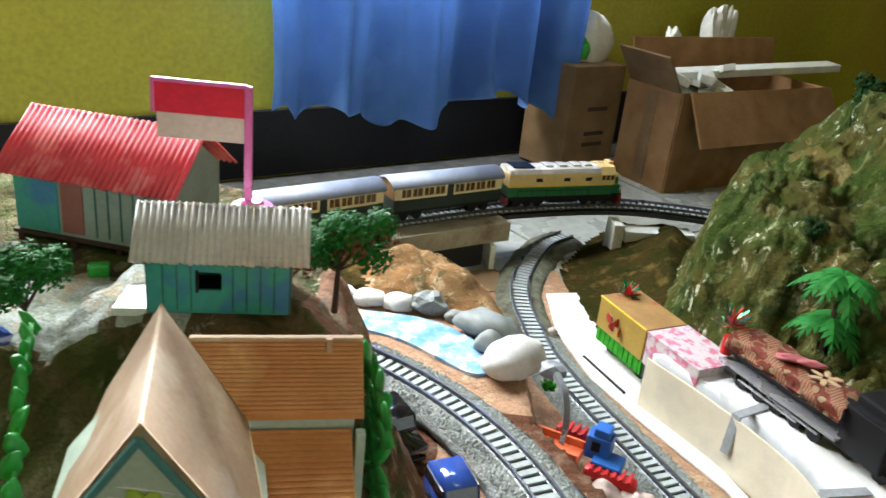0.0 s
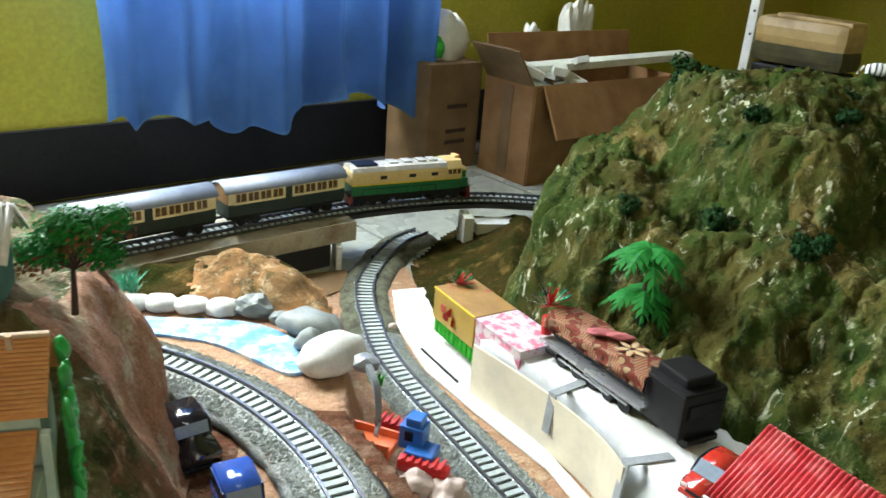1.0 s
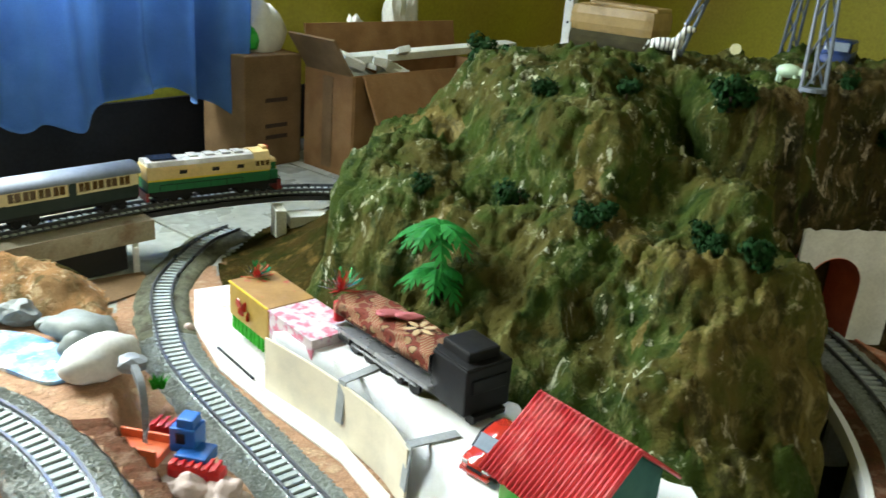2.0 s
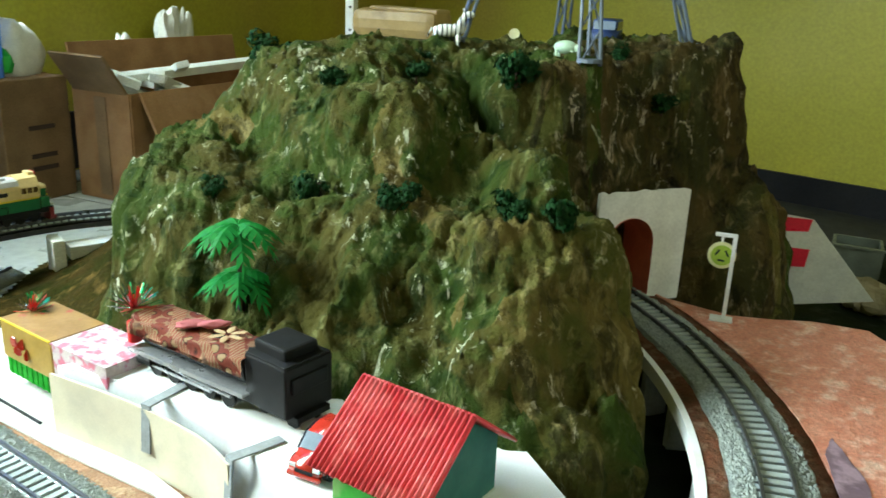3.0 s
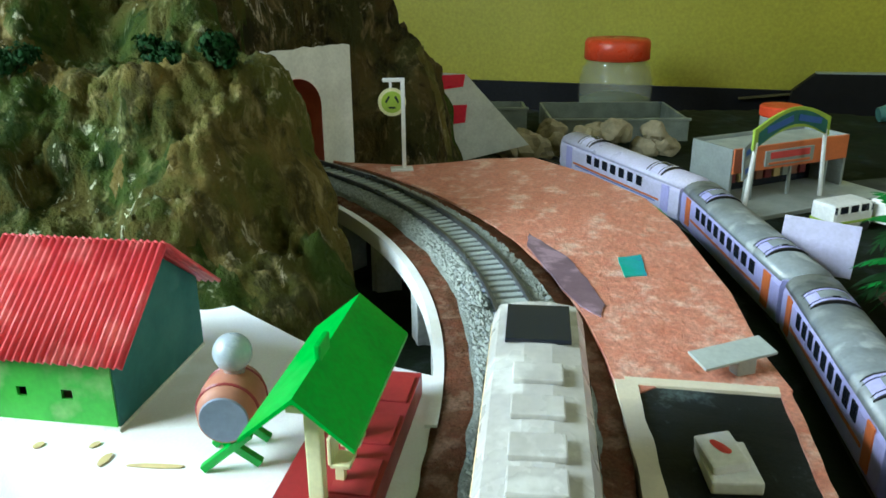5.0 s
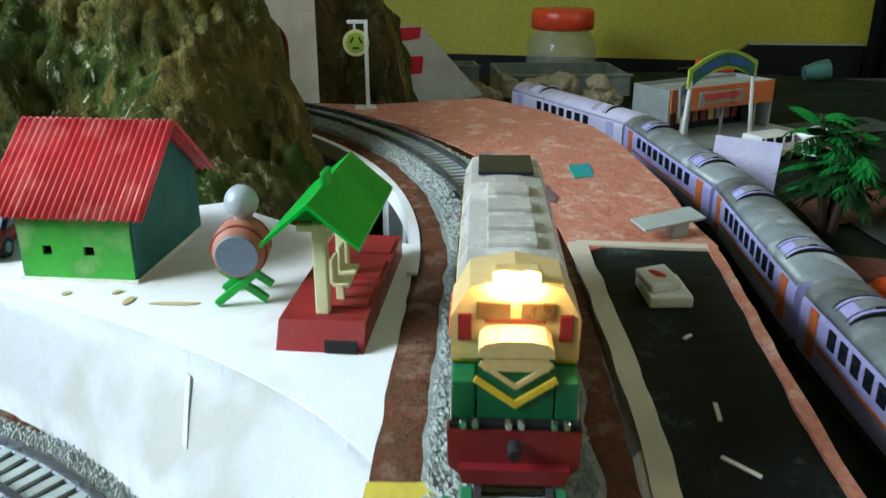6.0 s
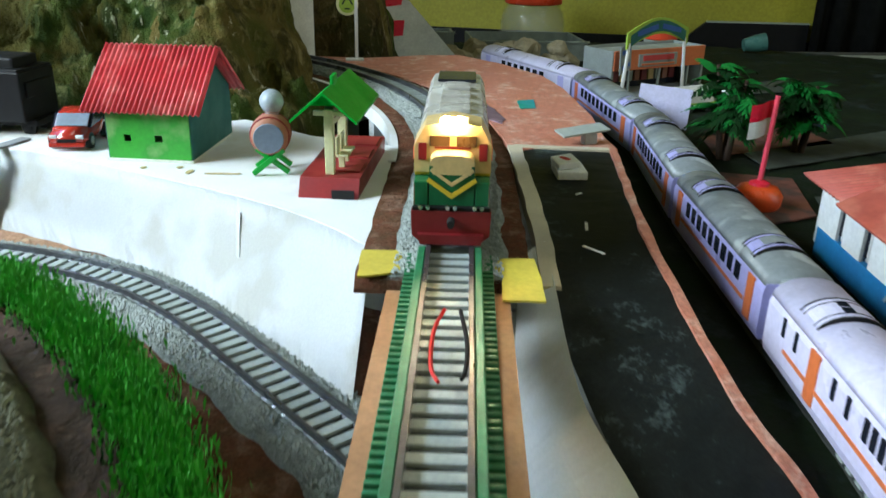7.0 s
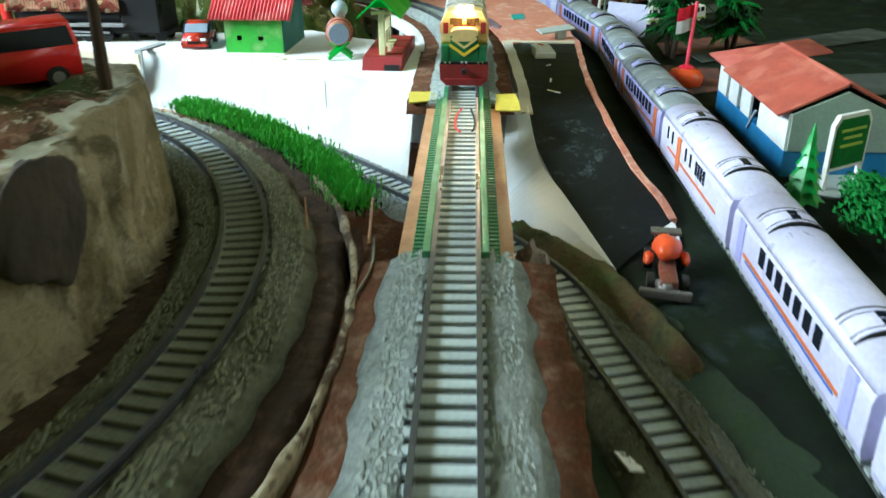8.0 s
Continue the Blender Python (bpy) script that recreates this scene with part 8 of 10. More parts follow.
def build_stilt_house():
    m = Matrix.Translation((-0.134, 0.456, 0.139)) @ Matrix.Rotation(radians(-12), 4, "Z")
    t = thing("stilt_house", m, "village house on stilts with red corrugated roof and panelled walls", "toy house", "village houses")
    W, D, H, R = 0.090, 0.060, 0.031, 0.053
    for y, name in ((-D / 2 + 0.003, "front_wall"), (D / 2 - 0.003, "back_wall")):
        w = part(name, box((W - 0.004, 0.0018, H + 0.004), (0, y, (H - 0.004) / 2)), P["station_grey"], t, "grey wall")
        if y < 0:
            part("blue_panel", box((0.024, 0.0012, H + 0.002), (-W / 2 + 0.014, y - 0.0012, (H - 0.004) / 2), 0.0003), P["teal_hut"], w, "blue panel")
            part("door", box((0.012, 0.0012, H - 0.002), (-0.011, y - 0.0012, (H - 0.006) / 2), 0.0003), P["door_red"], w, "dull red door")
            for k in range(5):
                part("plank_line", box((0.0007, 0.0008, H), (0.002 + k * 0.0070, y - 0.0011, (H - 0.004) / 2)), P["teal_wall"], w)
    for x in (-W / 2 + 0.003, W / 2 - 0.003):
        part("gable_wall", prism([(-D / 2 + 0.003, -0.004), (D / 2 - 0.003, -0.004), (D / 2 - 0.003, H), (0, R - 0.003), (-D / 2 + 0.003, H)], -0.0008, 0.0008, Matrix.Translation((x, 0, 0)) @ Matrix(((0, 0, 1, 0), (1, 0, 0, 0), (0, 1, 0, 0), (0, 0, 0, 1)))), P["station_grey"], t, "grey planked gable")
    part("floor_board", box((W, D, 0.002), (0, 0, -0.005), 0.0004), P["bark"], t, "dark wooden floor")
    part("porch_plank", box((W + 0.020, 0.022, 0.0026), (-0.002, -D / 2 - 0.008, -0.0125), 0.0006), P["bark"], t, "brown porch plank on the ground")
    for x in (-W / 2 + 0.003, -0.012, 0.014, W / 2 - 0.003):
        for y in (-D / 2 + 0.003, D / 2 - 0.003):
            part("stilt", box((0.0032, 0.0032, 0.014), (x, y, -0.012), 0.0004), P["bark"], t)
    slope = math.degrees(math.atan2(R - H, D / 2))
    for side in (-1, 1):
        length = math.hypot(R - H, D / 2) + 0.008
        sheet = moved(corrugated(W + 0.010, length, 30, 0.0009, 0.0006, 0.0006), Matrix.Translation((0, side * (D / 4 + 0.003), (R + H) / 2)) @ pose(0, 0, 0, -side * slope, 0, 0))
        part("roof_sheet", sheet, P["red_roof"], t, "red corrugated roof sheet", True)
    return t


build_stilt_house()
t = thing("green_block", Matrix.Translation((-0.128, 0.402, hill_at(-0.128, 0.402))) @ Matrix.Rotation(0.3, 4, "Z"), "small bright green plastic piece under the house", "toy piece")
part("piece", box((0.010, 0.007, 0.006), (0, 0, 0.003), 0.001), P["green_plastic"], t)


def build_flag_sign():
    t = thing("flag_sign", Matrix.Translation((-0.052, 0.394, 0.150)), "pink plastic pole with a red and white flag board", "flag")
    part("foot", lathe([(0.0100, 0), (0.0095, 0.002), (0.0055, 0.003), (0.0045, 0.0045)], 20, (0, 0, 0.0235)), P["pink"], t)
    part("foot_post", cylinder(0.0035, 0.004, 0.026, (0, 0, 0.0125), 12), P["bark"], t)
    part("pole", box((0.0034, 0.0030, 0.055), (-0.002, 0, 0.0535), 0.0006), P["pink"], t)
    part("red_half", box((0.0400, 0.0020, 0.0135), (-0.0235, 0, 0.0730), 0.0004), P["flag_red"], t, "glossy red upper half")
    part("white_half", box((0.0390, 0.0018, 0.0115), (-0.0230, 0, 0.0605), 0.0004), P["flag_white"], t, "pale lower half")
    part("rim", box((0.0420, 0.0030, 0.0018), (-0.0235, 0, 0.0806), 0.0005), P["pink"], t)
    part("rim", box((0.0018, 0.0030, 0.0150), (-0.0440, 0, 0.0735), 0.0005), P["pink"], t)
    return t


build_flag_sign()


def build_orange_house():
    t = thing("storybook_house", Matrix.Translation((-0.020, 0.262, 0.082)), "moulded house with steep beige gable roof and slatted orange wing", "toy house", "village houses")
    # steep gable block: its ridge runs towards the viewer
    ridge = [(-0.0400, 0.018, 0.1000), (-0.0235, -0.061, 0.1060)]
    bm = bmesh.new()
    far = [bm.verts.new(v) for v in ((-0.062, 0.022, 0.060), (-0.0395, 0.017, 0.1000), (-0.010, 0.014, 0.058))]
    near = [bm.verts.new(v) for v in ((-0.058, -0.0488, 0.052), (-0.0245, -0.0518, 0.1020), (0.012, -0.0538, 0.055))]
    for k in (0, 1):
        bm.faces.new((far[k], far[k + 1], near[k + 1], near[k]))
    bmesh.ops.solidify(bm, geom=bm.faces[:], thickness=0.004)
    bmesh.ops.recalc_face_normals(bm, faces=bm.faces)
    bmesh.ops.bevel(bm, geom=bm.edges[:], offset=0.0012, segments=2, affect="EDGES")
    part("gable_roof", bm, P["beige_roof"], t, "steep beige roof", True)
    bm = bmesh.new()
    face = [(-0.057, -0.0495, 0.0), (0.011, -0.0545, 0.0), (0.011, -0.0545, 0.054), (-0.0245, -0.0525, 0.0980), (-0.057, -0.0495, 0.051)]
    back = [(x - 0.0125, y + 0.055, z * 0.93) for x, y, z in face]
    a, b = [bm.verts.new(v) for v in face], [bm.verts.new(v) for v in back]
    bm.faces.new(a)
    bm.faces.new(b[::-1])
    for k in range(5):
        bm.faces.new((a[k], b[k], b[(k + 1) % 5], a[(k + 1) % 5]))
    bmesh.ops.recalc_face_normals(bm, faces=bm.faces)
    part("gable_block", bm, P["mint_wall"], t, "pale mint wall")
    for s in (-1, 1):
        x1, z1 = (-0.0560, 0.052) if s < 0 else (0.0100, 0.055)
        part("barge_board", rod((-0.0245, -0.0532, 0.0975), (x1, -0.0525 - 0.0026 * s, z1), 0.0013, sides=6), P["teal_trim"], t, "teal barge board")
    for k in range(8):
        part("weatherboard", box((0.056 - k * 0.0058, 0.0008, 0.0006), (-0.0235, -0.0526, 0.050 + k * 0.0045), 0, Matrix.Rotation(radians(-4.2), 4, "Z")), P["station_white"], t)
    for x in (-0.034, -0.014):
        y = -0.0524 - 0.073 * (x + 0.0245)
        w = part("window", box((0.0105, 0.0014, 0.012), (x, y, 0.058), 0.0003), P["teal_trim"], t, "teal framed window")
        for dx in (-0.0024, 0.0024):
            part("pane", box((0.0038, 0.0016, 0.0095), (x + dx, y - 0.0005, 0.058), 0.0002), P["glass_dark"], w)
    part("heart_badge", prism([(0, -0.004), (0.005, 0.001), (0.004, 0.0038), (0.0015, 0.0038), (0, 0.002), (-0.0015, 0.0038), (-0.004, 0.0038), (-0.005, 0.001)], 0, 0.001, Matrix.Translation((-0.0240, -0.0526, 0.0775)) @ pose(0, 0, 0, 90, 0, 0)), P["sign_green"], t, "olive heart shaped badge")
    # low wing with a slatted roof, turned a little from the gable
    x0, x1 = -0.034, 0.028
    swing = Matrix.Translation((x0, 0.029, 0)) @ Matrix.Rotation(radians(9), 4, "Z") @ Matrix.Translation((-x0, -0.029, 0))
    across = Matrix(((0, 0, 1, 0), (1, 0, 0, 0), (0, 1, 0, 0), (0, 0, 0, 1)))
    part("wing_wall", moved(box((x1 - x0 - 0.004, 0.026, 0.056), ((x0 + x1) / 2 - 0.001, 0.026, 0.028), 0.0006), swing), P["mint_wall"], t, "pale wing wall")
    part("porch_wall", moved(box((x1 - x0 - 0.010, 0.030, 0.038), ((x0 + x1) / 2 + 0.002, -0.004, 0.019), 0.0006), swing), P["mint_wall"], t, "pale porch wall")
    ridge_y, rz, ez, n = 0.029, 0.0800, 0.0600, 17
    for eave_y in (0.010, 0.045):
        base = part("wing_roof", moved(prism([(ridge_y, rz), (eave_y, ez), (eave_y, ez - 0.002), (ridge_y, rz - 0.002)], x0, x1, across), swing), P["orange_wood"], t, "slatted orange roof")
        for k in range(n):
            u = (k + 0.5) / n
            part("slat", moved(box((x1 - x0 - 0.0005, 0.0012, 0.0008), (0, 0, 0), 0.0002), swing @ Matrix.Translation(((x0 + x1) / 2, ridge_y + (eave_y - ridge_y) * u, rz + (ez - rz) * u + 0.0003)) @ Matrix.Rotation(math.atan2(ez - rz, eave_y - ridge_y), 4, "X")), P["orange_wood"], base)
    part("ridge_cap", moved(box((x1 - x0, 0.0026, 0.0018), ((x0 + x1) / 2, 0.029, 0.0803), 0.0006), swing), P["beige_roof"], t)
    part("chimney_pin", moved(box((0.0022, 0.0022, 0.006), (0.0155, 0.026, 0.0790), 0.0004), swing), P["beige_roof"], t)
    lower = part("porch_roof", moved(prism([(0.012, 0.0525), (-0.020, 0.041), (-0.020, 0.039), (0.012, 0.0505)], x0 + 0.012, x1 - 0.004, across), swing), P["orange_wood"], t, "lower orange porch roof")
    for k in range(14):
        u = (k + 0.5) / 14
        part("slat", moved(box((x1 - x0 - 0.017, 0.0013, 0.0008), (0, 0, 0), 0.0002), swing @ Matrix.Translation(((x0 + x1) / 2 + 0.004, 0.012 - 0.032 * u, 0.0527 - 0.0115 * u)) @ Matrix.Rotation(math.atan2(0.0115, 0.032), 4, "X")), P["orange_wood"], lower)
    part("porch_post", moved(box((0.0035, 0.0040, 0.054), (x1 - 0.001, 0.008, 0.027), 0.0006), swing), P["mint_wall"], t)
    part("fascia", moved(box((x1 - x0 - 0.014, 0.0016, 0.0050), ((x0 + x1) / 2 + 0.004, 0.0125, 0.0560), 0.0005), swing), P["mint_wall"], t)
    return t


build_orange_house()
build_tree(-0.011, 0.388, 0.128, 0.050, 0.025, P["leaf"], "round topped toy tree with green and reddish leaves", 5, 0.45, "toy_tree", 10, P["leaf_red"])
build_tree(0.025, 0.155, 0.056, 0.085, 0.022, P["leaf_dark"], "slim dark toy tree at the rim of the cliff", 7, 0.75)
build_tree(-0.142, 0.349, 0.118, 0.048, 0.023, P["leaf"], "green plastic toy tree at the edge of the village", 6, 0.4)
t = thing("blue_rock", Matrix.Translation((-0.158, 0.338, 0.115)), "dark blue stone at the foot of the tree", "stone")
part("stone", moved(lump((0.016, 0.012, 0.012), 120, 2, 0.4), Matrix.Translation((0, 0, 0.008))), P["car_blue"], t)


def fern_strip(points, r, seed, label, fan=None):
    """A standing plastic fern: overlapping bright leaves along a stem."""
    rng = random.Random(seed)
    t = thing("plastic_fern", Matrix.Identity(4), label, "fern", "plastic ferns")
    line = spline(points, 0.004)
    bm = bmesh.new()
    for a, b in zip(line, line[1:]):
        add_rod(bm, a, b, 0.0016, 0.0016, 6)
    part("stem", bm, P["green_plastic"], t)
    for k, p in enumerate(line[::2]):
        w = r * (1.35 - 0.75 * k / max(1, len(line) // 2))
        bm = lump((w, w * 0.7, max(r * 1.6, 0.007)), rng.randint(0, 999), 3, 0.22)
        part("leaf", moved(bm, Matrix.Translation(p + Vector((rng.uniform(-0.3, 0.3) * r, rng.uniform(-0.3, 0.3) * r, 0))) @ pose(0, 0, 0, rng.uniform(-30, 30), rng.uniform(-30, 30), rng.uniform(0, 180))), P["fern"], t, "", True)
    for k in range(70 if fan else 0):
        p = line[rng.randrange(len(line))] + Vector((fan[0], fan[1], 0)) * rng.uniform(-1, 1) + Vector((0, 0, rng.uniform(-0.004, 0.002)))
        leaf = lump((0.0042, 0.0016, 0.0062), rng.randint(0, 999), 2, 0.25)
        part("leaf", moved(leaf, Matrix.Translation(p) @ pose(0, 0, 0, rng.uniform(-25, 25), rng.uniform(-35, 35), math.degrees(math.atan2(fan[1], fan[0])) + rng.uniform(-20, 20))), P["fern"], t, "", True)
    return t


P["fern"] = paint("bright_green_fern", (0.02, 0.34, 0.06), 0.4, (0.012, 0.24, 0.04))
fern_strip([(0.017, 0.283, 0.068), (0.0165, 0.287, 0.100), (0.0150, 0.290, 0.128), (0.0125, 0.296, 0.158)], 0.0021, 11, "bright green plastic fern beside the slatted house", (-0.005, 0.0155))
fern_strip([(-0.098, 0.235, 0.105), (-0.103, 0.255, 0.125), (-0.112, 0.285, 0.142), (-0.122, 0.318, 0.150)], 0.0034, 12, "bright green plastic fern leaning over the village edge")
fern_strip([(-0.094, 0.175, 0.052), (-0.095, 0.180, 0.090), (-0.098, 0.184, 0.126)], 0.0110, 13, "mint green moulded bush in the village")

# ring road cars
build_car("toy_jeep", Matrix.Translation((0.0610, 0.3960, -0.002)) @ Matrix.Rotation(radians(-68), 4, "Z"), P["car_blue"], "glossy blue toy jeep parked beside the ring track", 0.044, 0.022, 0.023, True)
build_car("toy_jeep", Matrix.Translation((0.0240, 0.4580, -0.002)) @ Matrix.Rotation(radians(-60), 4, "Z"), P["car_black"], "black toy jeep parked under the cliff", 0.046, 0.024, 0.022, True)
build_car("toy_jeep", Matrix.Translation((0.020, 0.205, 0.056)) @ Matrix.Rotation(radians(150), 4, "Z"), P["red"], "red toy jeep on the hill shelf", 0.052, 0.027, 0.024, True)


# hedge along the rim of the ring board
def build_hedge():
    t = thing("hedge", Matrix.Identity(4), "bright green bristly hedge strip along the board edge", "hedge", kind="stuff")
    rng = random.Random(21)
    bm, dark = bmesh.new(), bmesh.new()
    P["hedge"] = paint("light_green_bristles", (0.085, 0.40, 0.035), 0.6, (0.045, 0.29, 0.02), scale=160)
    line = arc(-0.155, 0.31, 0.339, -43, -6)
    for p in line:
        for k in range(380):
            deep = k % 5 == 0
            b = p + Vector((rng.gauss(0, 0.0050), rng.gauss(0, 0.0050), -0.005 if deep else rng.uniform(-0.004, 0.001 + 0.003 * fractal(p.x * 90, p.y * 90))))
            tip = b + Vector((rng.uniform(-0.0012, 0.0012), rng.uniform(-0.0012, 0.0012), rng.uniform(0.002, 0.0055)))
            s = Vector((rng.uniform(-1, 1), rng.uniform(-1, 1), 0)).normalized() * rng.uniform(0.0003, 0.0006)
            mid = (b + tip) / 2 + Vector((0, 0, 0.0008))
            # low leaves are darker green: shade inside the hedge is in the colour
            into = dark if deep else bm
            into.faces.new([into.verts.new(v) for v in (b, mid + s, tip, mid - s)])
    part("bristles", bm, P["hedge"], t)
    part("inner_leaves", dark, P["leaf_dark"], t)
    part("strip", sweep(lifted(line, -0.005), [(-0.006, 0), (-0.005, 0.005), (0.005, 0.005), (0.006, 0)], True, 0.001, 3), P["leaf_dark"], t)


build_hedge()
for k, (a, b) in enumerate((((0.062, 0.052, -0.004), (0.074, 0.057, 0.012)), ((0.050, 0.075, -0.001), (0.056, 0.080, 0.014)))):
    t = thing("wood_splinter", Matrix.Translation((0, 0, 0)), "pale wooden splinter lying beside the bridge", "splinter", "splinters")
    part("splinter", rod(a, b, 0.0008, 0.0004, 6), M["wood"], t)
t = thing("paper_scrap", Matrix.Translation((0.024, -0.079, FLOOR + 0.004)) @ pose(0, 0, 0, 12, 10, 40), "small folded white paper scrap beside the lower track", "paper")
part("sheet", box((0.013, 0.009, 0.001), (0, 0, 0.002), 0.0003), P["paper"], t)
# broken plaster left at the end of the bridge
P["old_plaster"] = paint("grubby_brown_plaster", (0.20, 0.165, 0.13), 0.9, (0.11, 0.075, 0.05), mix=0.8, bump=0.5, third=(0.30, 0.28, 0.25), patch=70)
t = thing("plaster_lump", Matrix.Translation((0.096, -0.010, -0.022)) @ Matrix.Rotation(radians(25), 4, "Z"), "broken grey brown plaster lump beside the bridge end", "plaster lump")
part("lump", lump((0.012, 0.008, 0.018), 171, 3, 0.55), P["old_plaster"], t)
# raised lump on the near cliff, coloured dark in place of a shaded hollow
setting("cliff_hollow", moved(lump((0.020, 0.0060, 0.024), 143, 4, 0.24), Matrix.Translation((-0.064, 0.0842, 0.044)) @ Matrix.Rotation(radians(20), 4, "Z") @ Matrix.Rotation(radians(30), 4, "Y")), M["cliff_dark"], "dark lump standing in for a hollow in the cliff", "cliff", True)
# loose feeder wires on the bridge
WIRE_RED = [(0.224, 0.090, 0.011), (0.209, 0.086, 0.0105), (0.189, 0.076, 0.0105), (0.181, 0.069, 0.011)]
WIRE_DARK = [(0.226, 0.085, 0.011), (0.207, 0.073, 0.0105), (0.192, 0.066, 0.0105), (0.184, 0.064, 0.011)]
for mat, line in (("red", WIRE_RED), ("black", WIRE_DARK)):
    t = thing("feeder_wire", Matrix.Translation((0, 0, 0)), "thin loose feeder wire lying on the bridge track", "wire", "feeder wires")
    bm = sweep(spline(line, 0.003), [(-0.0007, 0), (0, -0.0007), (0.0007, 0), (0, 0.0007)])
    part("strand", bm, P[mat], t)


# ---- railway yard ----
YARD_Z = FLOOR + 0.004


def build_station():
    """Ridge along x; the front faces -y before it is turned."""
    a, b = Vector((0.508, -0.006, 0)), Vector((0.352, -0.082, 0))
    way = (a - b).normalized()
    right = Vector((way.y, -way.x, 0))
    c = (a + b) / 2 + right * 0.036
    m = Matrix.Translation((c.x, c.y, YARD_Z)) @ Matrix.Rotation(math.atan2(-way.y, -way.x), 4, "Z")
    t = thing("station_building", m, "white and blue toy station with a terracotta roof", "station")
    W, D, H, R = 0.165, 0.070, 0.043, 0.060
    y = -D / 2
    part("blue_plinth", box((W, D, 0.018), (0, 0, 0.009), 0.0005), P["blue_wall"], t, "bright blue lower wall")
    bm = bmesh.new()
    # upper front wall with a door gap and a window gap
    cuts = [(-W / 2, -0.058), (-0.050, -0.028), (-0.018, 0.004), (0.024, 0.082)]
    for x0, x1 in cuts:
        add_box(bm, (x1 - x0, 0.0018, H - 0.018), ((x0 + x1) / 2, y + 0.001, 0.018 + (H - 0.018) / 2))
    part("front_wall", bm, P["station_white"], t, "white upper wall")
    part("back_wall", box((W, 0.0018, H - 0.018), (0, D / 2 - 0.001, 0.018 + (H - 0.018) / 2)), P["station_white"], t)
    # solid black box behind the gaps paints in the unlit inside
    part("interior", box((W - 0.01, D - 0.012, H - 0.018), (0, 0.004, 0.018 + (H - 0.018) / 2)), P["dark"], t, "black box standing in for the dark interior")
    for x in (-0.054, -0.023):
        w = part("window", box((0.007, 0.0014, 0.017), (x, y + 0.002, 0.030), 0.0003), P["glass_dark"], t)
        part("window_frame", box((0.0012, 0.0022, 0.018), (x + 0.0035, y + 0.001, 0.030), 0.0002), P["station_white"], w)
    part("door_brace", moved(box((0.0018, 0.0014, 0.022)), Matrix.Translation((0.014, y - 0.001, 0.020)) @ pose(0, 0, 0, 0, 40, 0)), P["ball"], t)
    for x, crown in ((-W / 2 + 0.0005, H), (-W * 0.30, R - 0.002), (W / 2 - 0.0005, R - 0.002)):
        part("gable_wall", prism([(-D / 2 + 0.002, 0.018), (D / 2 - 0.002, 0.018), (D / 2 - 0.002, H), (0, crown), (-D / 2 + 0.002, H)], -0.0012, 0.0012, Matrix.Translation((x, 0, 0)) @ Matrix(((0, 0, 1, 0), (1, 0, 0, 0), (0, 1, 0, 0), (0, 0, 0, 1)))), P["station_grey"], t, "pale grey green gable wall")
    slope = math.degrees(math.atan2(R - H, D / 2))
    for side in (-1, 1):
        length = math.hypot(R - H, D / 2) + 0.010
        bm = box((W * 0.80, length, 0.0018), (0, 0, 0), 0.0004)
        part("roof_slope", moved(bm, Matrix.Translation((W * 0.10, side * (D / 4 + 0.003), (R + H) / 2 + 0.001)) @ pose(0, 0, 0, -side * slope, 0, 0)), P["terracotta"], t, "terracotta roof slope")
    part("roof_edge", box((W * 0.80, 0.0030, 0.0030), (W * 0.10, 0.0, R + 0.0015), 0.0006), P["black"], t, "dark ridge")
    # lower canopy roof of ribbed tiles
    bm = moved(corrugated(0.054, D + 0.012, 11, 0.0007, 0.0008), Matrix.Translation((-W / 2 + 0.007, 0.0, H + 0.0075)) @ pose(0, 0, 0, 9, 0, 0))
    part("canopy_roof", bm, P["terracotta"], t, "ribbed terracotta canopy roof", True)
    for x in (-W / 2 - 0.022, -W / 2 + 0.004):
        part("canopy_post", box((0.003, 0.003, 0.036), (x, -0.024, 0.018), 0.0004), P["station_white"], t)
    return t


build_station()


def build_flagpole(x, y):
    t = thing("flagpole", Matrix.Translation((x, y, YARD_Z)) @ Matrix.Rotation(radians(-50), 4, "Z"), "red and white flag on a pink pole with orange foot", "flag")
    part("foot", lathe([(0.013, 0), (0.016, 0.005), (0.0165, 0.011), (0.013, 0.016), (0.006, 0.018)], 24), P["orange_red"], t, "round orange foot", True)
    part("collar", lathe([(0.007, 0.0175), (0.0065, 0.0195), (0.003, 0.021)], 18), P["flag_red"], t)
    part("pole", rod((0, 0, 0.018), (0.003, 0, 0.078), 0.0018, 0.0016, 10), P["pole_pink"], t, "pink pole")
    for z, mat, name in ((0.070, "flag_red", "red_half"), (0.0585, "white", "white_half")):
        bm = bmesh.new()
        rows = []
        for k in range(9):
            x0 = 0.0025 - k * 0.0021
            yy = 0.0012 * math.sin(k * 0.9)
            rows.append([bm.verts.new((x0, yy, z + dz - 0.0005 * k)) for dz in (-0.0057, 0.0057)])
        for p, q in zip(rows, rows[1:]):
            bm.faces.new((p[0], q[0], q[1], p[1]))
        bmesh.ops.solidify(bm, geom=bm.faces[:], thickness=0.0008)
        part(name, bm, P[mat], t)
    return t


P["pole_pink"] = paint("pink_red_pole", (0.75, 0.07, 0.12), 0.4)
build_flagpole(0.575, 0.034)
P["brick_mat"] = paint("dull_brick_card", (0.17, 0.055, 0.035), 0.8, (0.10, 0.035, 0.025), scale=60, third=(0.05, 0.03, 0.025), patch=40)
paper_patch("red_mat", [(0.555, 0.075), (0.640, 0.10), (0.660, 0.02), (0.575, -0.005), (0.54, 0.02)], YARD_Z + 0.0016, P["brick_mat"], "dull brick red card mat under the flagpole")


